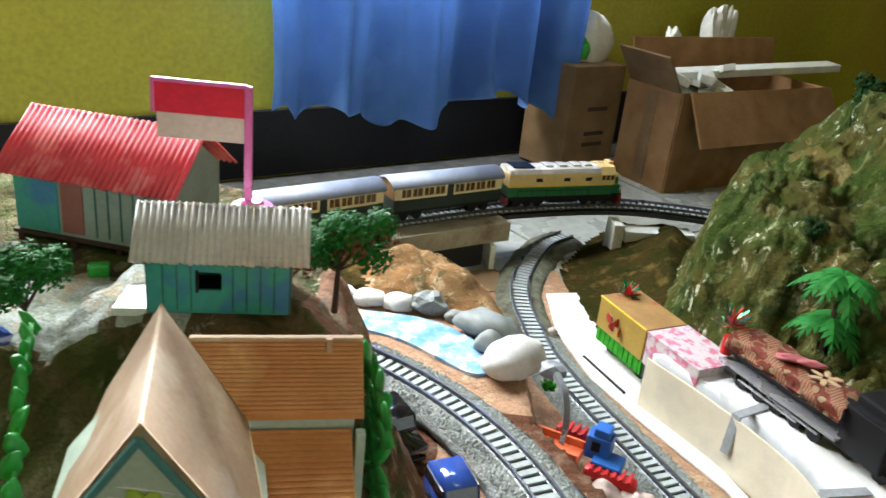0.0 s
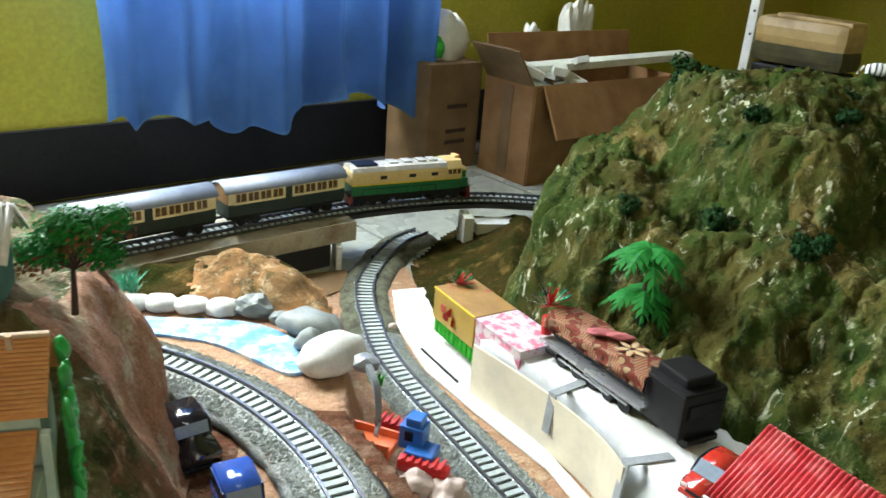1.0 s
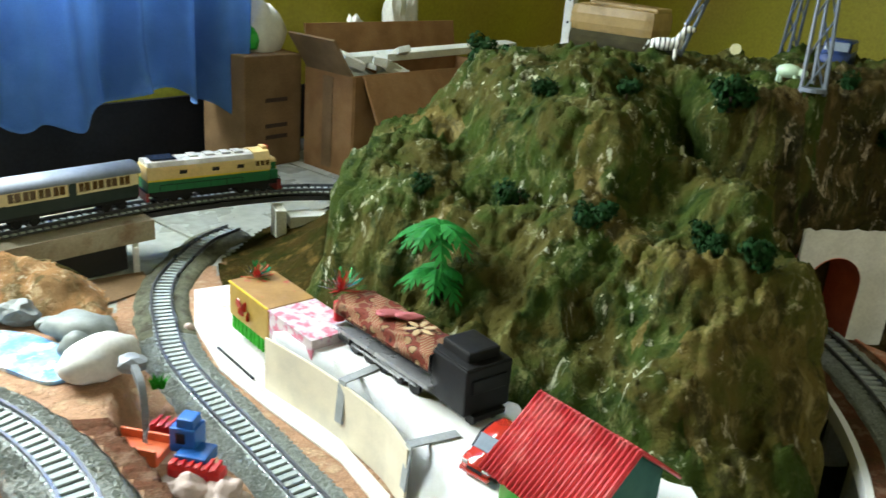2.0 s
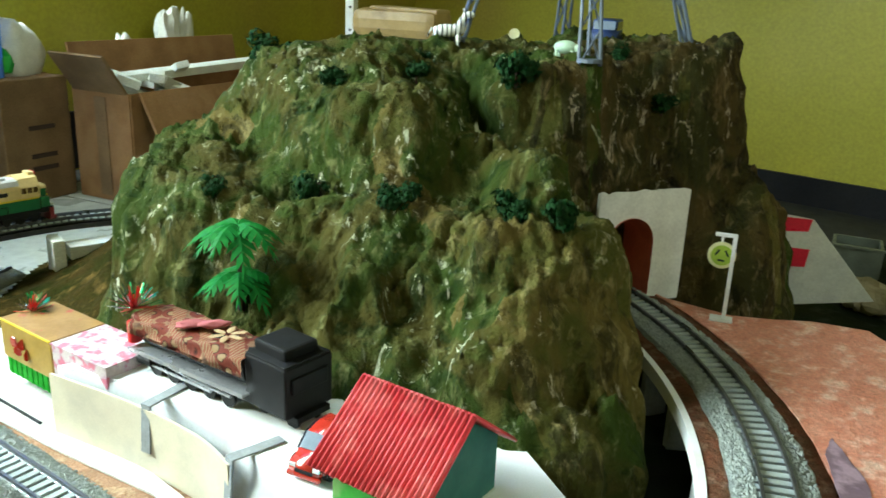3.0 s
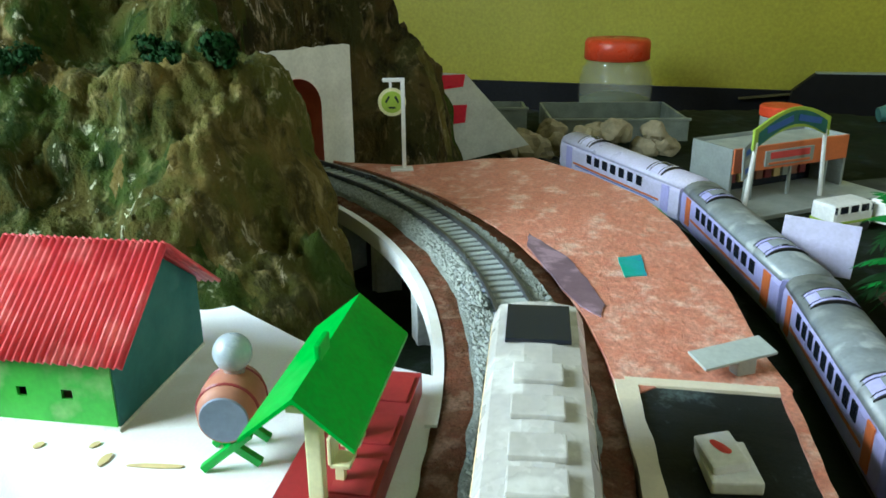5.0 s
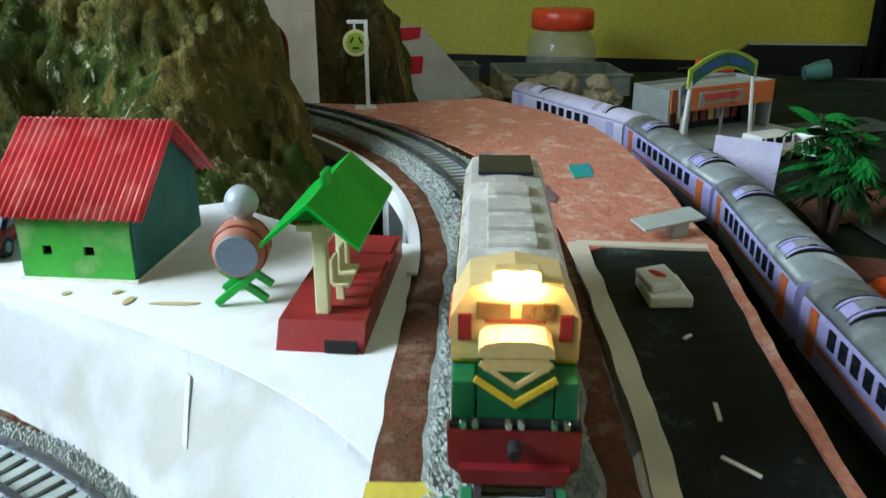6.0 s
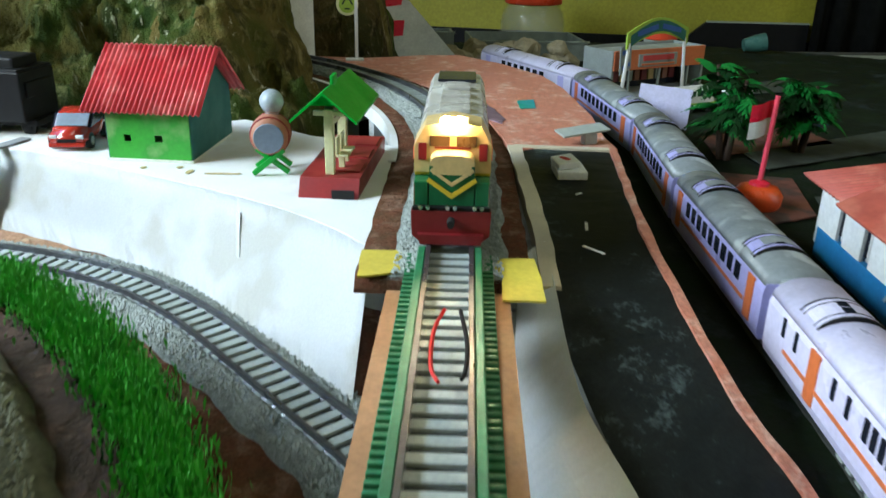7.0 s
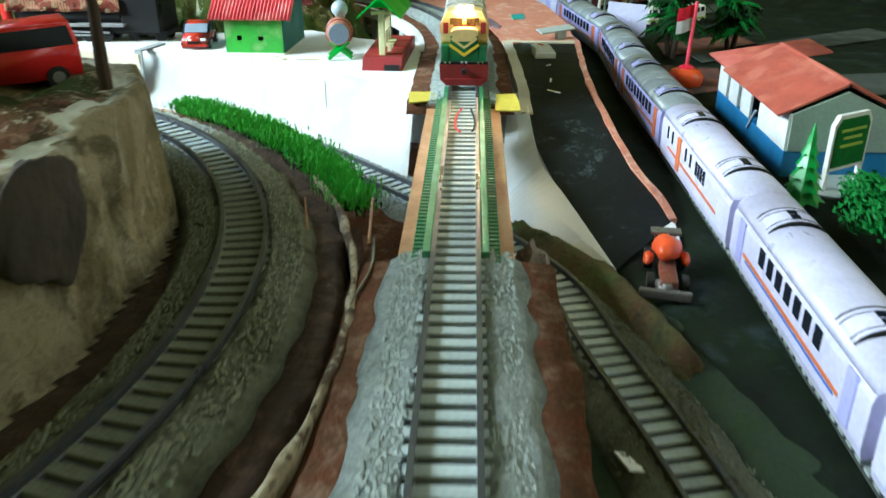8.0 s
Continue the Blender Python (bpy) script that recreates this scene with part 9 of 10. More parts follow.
def build_broadleaf(x, y, high, spread, seed):
    """A plastic plant: forked stems with drooping broad fronds at several heights."""
    rng = random.Random(seed)
    t = thing("yard_tree", Matrix.Translation((x, y, YARD_Z)), "dark green plastic tree with drooping leaves in the railway yard", "tree", "toy trees")
    bm, dark, light = bmesh.new(), bmesh.new(), bmesh.new()
    for s in range(3):
        a = 2.1 * s + rng.uniform(-0.4, 0.4)
        foot = Vector((0.003 * math.cos(a), 0.003 * math.sin(a), -0.002))
        top = foot + Vector((0.30 * spread * math.cos(a), 0.30 * spread * math.sin(a), high * rng.uniform(0.62, 0.86)))
        add_rod(bm, foot, top, high * 0.030, high * 0.014, 8)
        for k in range(36):
            u = rng.uniform(0.42, 1.0)
            b = rng.uniform(0, 6.283)
            way = Vector((math.cos(b), math.sin(b), rng.uniform(-0.1, 0.9))).normalized()
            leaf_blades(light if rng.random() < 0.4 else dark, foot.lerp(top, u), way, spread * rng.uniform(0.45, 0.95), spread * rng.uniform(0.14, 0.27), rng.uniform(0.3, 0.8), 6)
    part("trunk", bm, P["bark"], t)
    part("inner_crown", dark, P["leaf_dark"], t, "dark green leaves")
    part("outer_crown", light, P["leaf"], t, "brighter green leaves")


for k, (x, y, h, sp) in enumerate(((0.700, 0.078, 0.106, 0.038), (0.752, 0.026, 0.092, 0.038))):
    build_broadleaf(x, y, h, sp, 30 + k)
t = thing("white_card", Matrix.Translation((0.738, 0.143, YARD_Z)) @ Matrix.Rotation(radians(heading(0.767, 0.172, 0.772, 0.132)), 4, "Z"), "blank lilac white card standing on a short post", "sign")
part("board", moved(box((0.046, 0.0014, 0.036), (0, 0, 0.030), 0.0004), pose(0, 0, 0, 0, 3, 0)), P["lilac_card"] if "lilac_card" in P else P["coach_white"], t)
part("post", box((0.004, 0.003, 0.016), (0.012, 0.001, 0.008), 0.0004), P["white"], t)


def build_fir(x, y):
    t = thing("toy_fir", Matrix.Translation((x, y, YARD_Z)), "bright green moulded fir tree beside the station", "tree")
    part("trunk", cylinder(0.0025, 0.0022, 0.008, (0, 0, 0.004), 10), P["green_plastic"], t)
    rng = random.Random(4)
    for k in range(6):
        z, r = 0.006 + k * 0.0072, 0.0125 * (1 - k / 6.6)
        bm = bmesh.new()
        n = 14
        top = bm.verts.new((0, 0, z + 0.012))
        ring = [bm.verts.new((r * (1.1 if j % 2 else 0.82) * math.cos(6.283 * j / n), r * (1.1 if j % 2 else 0.82) * math.sin(6.283 * j / n), z - (0.002 if j % 2 else 0))) for j in range(n)]
        for j in range(n):
            bm.faces.new((ring[j], ring[(j + 1) % n], top))
        bm.faces.new(ring[::-1])
        part("branch_tier", bm, P["fern"], t)


build_fir(0.306, -0.100)


def build_arch_board(x, y):
    t = thing("arched_board", Matrix.Translation((x, y, YARD_Z)) @ Matrix.Rotation(radians(-32), 4, "Z"), "white framed green sign board beside the station", "sign")
    turn = Matrix(((1, 0, 0, 0), (0, 0, 1, 0), (0, 1, 0, 0), (0, 0, 0, 1)))
    lean = pose(0, 0, 0, 0, 0, 0)
    outline = [(-0.018, 0.014), (-0.018, 0.044), (-0.014, 0.050), (0.014, 0.050), (0.018, 0.044), (0.018, 0.014)]
    part("frame", prism(outline, -0.0015, 0.0015, lean @ turn), P["white"], t, "white frame")
    part("board", prism([(x0 * 0.86, 0.032 + (z0 - 0.032) * 0.86) for x0, z0 in outline], -0.0022, 0.0022, lean @ turn), P["leaf"], t, "green board")
    for k, w in enumerate((0.024, 0.018, 0.022)):
        for s in (-1, 1):
            part("text_bar", box((w, 0.0004, 0.0018), (0, s * 0.0024, 0.040 - k * 0.005)), P["sign_green"], t)
    for s in (-1, 1):
        part("leg", box((0.0030, 0.0030, 0.018), (s * 0.0165, 0, 0.008), 0.0004), P["white"], t)
    part("base", cylinder(0.026, 0.027, 0.0020, (0, 0.004, 0.001), 26), P["plate"], t, "round grey base")


build_arch_board(0.352, -0.118)
t = thing("black_disc", Matrix.Translation((0.327, -0.131, YARD_Z)), "small black plastic bowl on the yard", "bowl")
part("bowl", lathe([(0.008, 0), (0.010, 0.003), (0.0105, 0.006), (0.009, 0.0065)], 20), P["black"], t)
for k, (x, y, r) in enumerate(((0.262, -0.150, 0.034), (0.300, -0.175, 0.030))):
    build_tree(x, y, YARD_Z, 0.040, r, P["leaf"], "low dark green plastic bush beside the coaches", 60 + k, 0.3, "yard_bush")


def build_racing_car():
    t = thing("toy_racing_car", Matrix.Translation((0.171, -0.0525, YARD_Z)) @ Matrix.Rotation(radians(18), 4, "Z") @ Matrix.Scale(0.86, 4), "smoky grey toy racing car with an orange hood on the yard", "toy car")
    smoke = P["smoke"] = paint("smoky_plastic", (0.13, 0.12, 0.11), 0.35, (0.08, 0.075, 0.07))
    part("chassis", box((0.046, 0.010, 0.006), (-0.002, 0, 0.0085), 0.0014), P["smoke_red"], t, "smoky red chassis", True)
    part("hood", moved(lump((0.0145, 0.0082, 0.0075), 140, 3, 0.16), Matrix.Translation((0.009, 0, 0.0165)) @ pose(0, 0, 0, 0, 8, 0)), P["orange_red"], t, "orange hood", True)
    part("side_fin", moved(lump((0.007, 0.003, 0.004), 141, 3, 0.3), Matrix.Translation((0.006, -0.0105, 0.0115))), P["orange_red"], t, "orange side fin", True)
    part("side_fin", moved(lump((0.006, 0.003, 0.004), 142, 3, 0.3), Matrix.Translation((0.004, 0.0105, 0.0115))), P["orange_red"], t, "orange side fin", True)
    part("rear_wing", box((0.009, 0.018, 0.0018), (0.025, 0, 0.0200), 0.0006), smoke, t)
    part("nose", moved(lump((0.007, 0.006, 0.0045), 143, 3, 0.25), Matrix.Translation((-0.021, 0.001, 0.0065))), smoke, t, "", True)
    part("blade", moved(box((0.0045, 0.029, 0.0055), (-0.028, 0, 0.0045), 0.0014), pose(0, 0, 0, 0, 0, -4)), smoke, t, "grey front wing")
    for s in (-1, 1):
        part("wheel", cylinder(0.0062, 0.0062, 0.005, (0.017, s * 0.0095, 0.0062), 18, "y"), P["tyre"], t)
        part("wheel", cylinder(0.0052, 0.0052, 0.004, (-0.014, s * 0.0095, 0.0052), 18, "y"), P["tyre"], t)
        part("wing_post", box((0.0014, 0.0014, 0.010), (0.026, s * 0.0055, 0.015), 0.0002), smoke, t)


P["smoke_red"] = paint("smoky_red_plastic", (0.20, 0.065, 0.045), 0.35, (0.12, 0.05, 0.04))
build_racing_car()
paper_patch("paper_flake", [(0.246, -0.0325), (0.236, -0.033), (0.216, -0.046), (0.200, -0.0525), (0.222, -0.0475), (0.238, -0.0405)], YARD_Z + 0.0018, P["paper"], "curled white paper flake at the strip end")


P["shop_white"] = paint("dull_shop_plastic", (0.27, 0.30, 0.29), 0.5)


def build_mart():
    m = Matrix.Translation((0.968, 0.222, YARD_Z)) @ Matrix.Rotation(radians(-32), 4, "Z")
    t = thing("toy_shop", m, "toy minimarket with open front and red orange fascia", "toy shop")
    W, D, H = 0.138, 0.050, 0.052
    part("floor_slab", box((W + 0.03, D + 0.06, 0.004), (0, -0.012, 0.002), 0.0006), P["plate"], t)
    part("back_wall", box((W, 0.002, H), (0, D / 2, H / 2)), P["shop_white"], t)
    for s in (-1, 1):
        part("side_wall", box((0.003, D, H), (s * W / 2, 0, H / 2), 0.0005), P["shop_white"], t)
    part("fascia", box((W, 0.003, 0.022), (0, -D / 2, H - 0.011), 0.0006), P["coach_orange"], t, "red and orange fascia")
    part("fascia_panel", box((W * 0.42, 0.004, 0.014), (-0.005, -D / 2 - 0.001, H - 0.012), 0.0006), P["shop_white"], t, "white name panel")
    part("name_bar", box((W * 0.34, 0.005, 0.0060), (-0.005, -D / 2 - 0.0012, H - 0.0095), 0.0004), P["bar_red"], t)
    part("name_bar", box((W * 0.36, 0.005, 0.0022), (-0.005, -D / 2 - 0.0012, H - 0.0165), 0.0004), P["coach_orange"], t)
    part("roof_board", box((W - 0.004, D - 0.006, 0.002), (0, 0.001, H - 0.004), 0.0005), P["plate"], t, "dull grey roof board")
    shelf = part("shelf", box((W * 0.9, 0.012, 0.022), (0, 0.012, 0.015), 0.0008), P["glass_dark"], t, "dark shop shelves")
    for k in range(10):
        part("packet", box((0.008, 0.003, 0.013), (-0.05 + k * 0.011, 0.0045, 0.018), 0.0006), P[("barrel", "maroon", "cream", "plate")[k % 4]], shelf)
    for s in (-0.045, 0.0, 0.045):
        part("front_post", box((0.0024, 0.0024, H - 0.022), (s, -D / 2, (H - 0.022) / 2), 0.0003), P["shop_white"], t)
    side = part("side_sign", moved(box((0.028, 0.002, 0.030), (0, 0, 0), 0.0006), Matrix.Translation((-W / 2 + 0.004, -D / 2 - 0.014, 0.046)) @ pose(0, 0, 0, 0, -8, 25)), P["shop_white"], t, "white hanging sign")
    for k in range(3):
        part("sign_bar", moved(box((0.021, 0.0026, 0.0045), (0, 0, 0.008 - k * 0.008)), Matrix.Translation((-W / 2 + 0.004, -D / 2 - 0.014, 0.046)) @ pose(0, 0, 0, 0, -8, 25)), P[("bar_blue", "plate", "bar_blue")[k]], side)
    part("side_sign_post", rod((-W / 2 + 0.002, -D / 2 - 0.014, 0.002), (-W / 2 + 0.004, -D / 2 - 0.014, 0.040), 0.0016), P["shop_white"], t)
    return t


build_mart()


def build_arch():
    m = Matrix.Translation((0.915, 0.196, YARD_Z)) @ Matrix.Rotation(radians(-24), 4, "Z") @ Matrix.Diagonal((1.12, 1, 1.05, 1))
    t = thing("entrance_arch", m, "white entrance arch with a green and blue curved sign", "sign arch")
    for s in (-1, 1):
        part("leg", rod((s * 0.048, 0, 0), (s * 0.042, 0, 0.062), 0.0019, 0.0017), P["white"], t)
    n = 14
    turn = Matrix(((1, 0, 0, 0), (0, 0, 1, 0), (0, 1, 0, 0), (0, 0, 0, 1)))

    def band(low, high):
        pts = [(-0.046 + 0.092 * k / n, high + 0.013 * math.sin(math.pi * k / n)) for k in range(n + 1)]
        return pts + [(x, z - (high - low)) for x, z in pts[::-1]]

    b = part("sign_band", prism(band(0.056, 0.072), -0.001, 0.001, turn), P["sign_green"], t, "yellow green band")
    part("inner_band", prism([(x * 0.90, z) for x, z in band(0.0585, 0.0695)], -0.0016, 0.0016, turn), P["teal_wall"], b)
    for k in range(2):
        for s in (-1, 1):
            part("text_bar", moved(box((0.030, 0.0040, 0.0050)), Matrix.Translation((s * 0.018, 0, 0.0735)) @ pose(0, 0, 0, 0, s * 12, 0)), P["bar_blue"], b) if k == 0 else None
    return t


build_arch()
for k, (x, y, a) in enumerate(((0.886, 0.146, -35), (0.918, 0.110, -20))):
    t = thing("toy_van", Matrix.Translation((x, y, YARD_Z)) @ Matrix.Rotation(radians(a), 4, "Z"), "pale green and white toy van in the yard", "toy van", "toy vans")
    part("body", box((0.042, 0.024, 0.020), (0, 0, 0.014), 0.003), P["white"], t)
    part("cab_band", box((0.040, 0.0248, 0.006), (0, 0, 0.0195), 0.001), P["glass_dark"], t)
    for i in range(4):
        part("window_post", box((0.0024, 0.0256, 0.0062), (-0.017 + i * 0.011, 0, 0.0195), 0.0003), P["white"], t)
    for sx in (-1, 1):
        for sy in (-1, 1):
            part("wheel", cylinder(0.0045, 0.0045, 0.003, (sx * 0.013, sy * 0.0115, 0.0045), 16, "y"), P["tyre"], t)
    part("stripe", box((0.0425, 0.0246, 0.0022), (0, 0, 0.009), 0.0005), P["sign_green"], t)

# long pale road boards in the yard
P["board_grey"] = paint("dull_grey_green_board", (0.05, 0.062, 0.052), 0.8, (0.035, 0.042, 0.034), third=(0.02, 0.024, 0.018), patch=14)
paper_patch("road_board", [(0.84, 0.255), (0.875, 0.300), (1.13, 0.08), (1.08, 0.04)], YARD_Z + 0.0014, P["board_grey"], "long pale grey road board in the yard")
paper_patch("road_board", [(0.68, 0.04), (0.72, 0.065), (0.98, -0.10), (0.94, -0.14)], YARD_Z + 0.0014, P["board_grey"], "long pale grey road board in the yard")
paper_patch("road_board", [(0.55, -0.02), (0.62, 0.0), (0.78, -0.22), (0.70, -0.26)], YARD_Z + 0.0014, P["board_grey"], "pale grey road board behind the station")
paper_patch("red_board", [(0.70, 0.085), (0.76, 0.11), (0.86, 0.04), (0.80, 0.0)], YARD_Z + 0.0014, P["brick_mat"], "dull brick red paving card in the yard")

# rubble heap beyond the coaches
rng = random.Random(8)
for k in range(15):
    u, v = rng.uniform(0, 1), rng.uniform(0, 1)
    x, y = 0.955 + 0.10 * u + 0.025 * v, 0.470 - 0.155 * u + 0.055 * v
    s = rng.uniform(0.016, 0.027)
    t = thing("rubble_rock", Matrix.Translation((x, y, YARD_Z + (0.016 if k % 3 == 2 else 0.0))) @ Matrix.Rotation(rng.uniform(0, 6), 4, "Z"), "rough tan limestone lump in a heap", "rock", "rubble heap")
    part("rock", moved(lump((s, s * 0.8, s * 0.7), 200 + k, 3, 0.42), Matrix.Translation((0, 0, s * 0.42))), P["rock_tan"], t)


def build_jar(x, y, z):
    t = thing("plastic_jar", Matrix.Translation((x, y, z)) @ Matrix.Scale(1.49, 4), "clear plastic jar of green grey sand with orange red lid", "jar")
    part("jar_wall", lathe([(0.038, 0), (0.0425, 0.006), (0.0430, 0.070), (0.0400, 0.084), (0.0345, 0.092), (0.0345, 0.098), (0.0325, 0.098), (0.0325, 0.090), (0.0385, 0.082), (0.0415, 0.069), (0.0410, 0.007), (0.036, 0.002)], 36), P["jar_plastic"], t, "clear plastic wall", True).visible_shadow = False
    part("contents", lathe([(0.0355, 0.0025), (0.0405, 0.007), (0.0408, 0.048), (0.020, 0.054), (0.002, 0.051)], 32), P["jar_sand"], t, "green grey sand", True)
    part("lid", lathe([(0.0365, 0.094), (0.0378, 0.095), (0.0378, 0.113), (0.0355, 0.117), (0.002, 0.118)], 36), P["lid"], t, "orange red screw lid", True)
    return t


build_jar(1.570, 0.608, LOW_FLOOR)


P["tray"] = paint("grey_green_tray_plastic", (0.19, 0.22, 0.19), 0.45, (0.13, 0.15, 0.13))


def build_bin(x, y, turn, sx, sy, h, label):
    t = thing("plastic_tray", Matrix.Translation((x, y, YARD_Z)) @ Matrix.Rotation(radians(turn), 4, "Z"), label, "tray")
    part("floor_panel", box((sx, sy, 0.003), (0, 0, 0.0015), 0.0006), P["tray"], t)
    for s in (-1, 1):
        part("long_wall", box((sx, 0.003, h), (0, s * sy / 2, h / 2), 0.0006), P["tray"], t)
        part("end_wall", box((0.003, sy, h), (s * sx / 2, 0, h / 2), 0.0006), P["tray"], t)
    part("rim", box((sx + 0.006, 0.005, 0.003), (0, -sy / 2 - 0.001, h), 0.0006), P["tray"], t)
    return t


build_bin(1.150, 0.450, -57, 0.16, 0.12, 0.026, "low grey green plastic tray under the jar")
build_bin(1.075, 0.560, -57, 0.05, 0.05, 0.034, "small grey plastic box beside the tray")
t = thing("red_lidded_pot", Matrix.Translation((1.15, 0.250, YARD_Z)) @ Matrix.Diagonal((0.75, 0.75, 0.72, 1)), "low pot with a red screw lid", "pot")
part("pot", lathe([(0.026, 0), (0.029, 0.004), (0.029, 0.052), (0.026, 0.056)], 26), P["plate"], t)
part("lid", lathe([(0.030, 0.054), (0.031, 0.056), (0.031, 0.068), (0.029, 0.070), (0.002, 0.071)], 28), P["lid"], t, "red lid")
P["teal_cup"] = paint("cloudy_teal_plastic", (0.06, 0.16, 0.14), 0.35, (0.04, 0.11, 0.10))
t = thing("tilted_cup", Matrix.Translation((1.366, 0.172, YARD_Z)) @ pose(0, 0, 0.0125, 0, 80, -62) @ Matrix.Scale(0.66, 4), "teal grey plastic cup tilted on its side", "cup")
part("cup", lathe([(0.014, 0), (0.020, 0.03), (0.021, 0.05), (0.019, 0.05), (0.013, 0.003)], 24), P["teal_cup"], t)


def build_screen():
    t = thing("black_screen", Matrix.Identity(4), "black board with a pale top edge standing at the wall", "board")
    part("panel", far_prism([(0.540, LOW_FLOOR), (0.549, -0.089), (0.587, -0.056), (0.800, -0.053), (0.800, LOW_FLOOR)], 0.012, 0.030), P["black"], t)
    part("top_edge", far_prism([(0.587, -0.0562), (0.588, -0.0540), (0.801, -0.0510), (0.801, -0.0532)], 0.012, 0.032), P["plate"], t, "pale grey top edge")
    part("lower_edge", far_prism([(0.452, -0.1105), (0.452, -0.1080), (0.575, -0.0925), (0.575, -0.0950)], 0.012, 0.028), P["tub"], t, "brown lower edge")


# black pleated sheet with a rod, added where the wall ends in black
def build_black_sheet():
    t = thing("black_sheet", Matrix.Identity(4), "black pleated sheet at the end of the yellow wall", "curtain")
    bm = bmesh.new()
    rows = []
    for i in range(121):
        k = 0.800 + 0.66 * i / 120
        off = 0.055 + 0.016 * math.sin(i * 0.62 + 1.3 * math.sin(i * 0.13))
        rows.append([bm.verts.new(far(k, off + 0.004 * math.sin(z * 9 + i), z)) for z in (LOW_FLOOR + 0.002, 0.2, 0.5, 0.9, 1.4)])
    for a, b in zip(rows, rows[1:]):
        for k in range(4):
            bm.faces.new((a[k], b[k], b[k + 1], a[k + 1]))
    bmesh.ops.solidify(bm, geom=bm.faces[:], thickness=0.002)
    part("cloth", bm, P["black_cloth"], t, "", True)
    part("curtain_rod", rod(far(0.77, 0.055, 1.40), far(1.46, 0.055, 1.40), 0.008, 0.008, 12), P["plate"], t)
    for k in (0.79, 1.44):
        part("rod_holder", rod(far(k, 0.055, 1.40), far(k, 0, 1.40), 0.006, 0.006, 10), P["plate"], t)


P["tub"] = paint("mottled_olive_plastic", (0.085, 0.070, 0.022), 0.8, (0.045, 0.040, 0.014), scale=18, third=(0.02, 0.018, 0.008), patch=12, over=(0.5, 0.66))
P["black_cloth"] = paint("black_cloth", (0.010, 0.011, 0.010), 0.95, bump=0.3)
build_screen()
build_black_sheet()


# ---- back of the room ----
def build_curtain():
    """Pleated curtain, hanging before the wall above the dark band."""
    u0, u1, v = 0.425, 0.925, 0.935
    bm = bmesh.new()
    cols, rows = 150, 26
    grid = []
    for i in range(cols + 1):
        s = i / cols
        fold = 0.024 * math.sin(s * 34 + 1.5 * math.sin(s * 9)) + 0.008 * math.sin(s * 71 + 2)
        hem = 0.052 + 0.020 * math.sin(s * 11 + 0.6) - 0.022 * math.exp(-((s - 0.10) / 0.05) ** 2) + 0.006 * math.sin(s * 53)
        col = []
        for j in range(rows + 1):
            k = j / rows
            z = hem + (1.05 - hem) * k ** 1.6
            swing = fold * (1 - 0.35 * k) + 0.010 * noise.noise(Vector((s * 9, k * 6, 1))) * (1 - k) + 0.012 * math.exp(-((s - 0.62) / 0.07) ** 2) * math.exp(-(k / 0.25) ** 2)
            p = room(u0 + (u1 - u0) * s + 0.010 * noise.noise(Vector((s * 5, k * 4, 7))), v - swing, z)
            col.append(bm.verts.new(p))
        grid.append(col)
    for a, b in zip(grid, grid[1:]):
        for j in range(rows):
            bm.faces.new((a[j], b[j], b[j + 1], a[j + 1]))
    bmesh.ops.solidify(bm, geom=bm.faces[:], thickness=0.0012)
    t = thing("curtain", Matrix.Identity(4), "pleated blue cotton curtain hanging over the black wall band", "curtain")
    part("cloth", bm, M["curtain"], t, "", True)
    part("rail_rod", rod(room(u0 - 0.05, v, 1.06), room(u1 + 0.05, v, 1.06), 0.008), P["silver"], t, "metal curtain rod")


build_curtain()


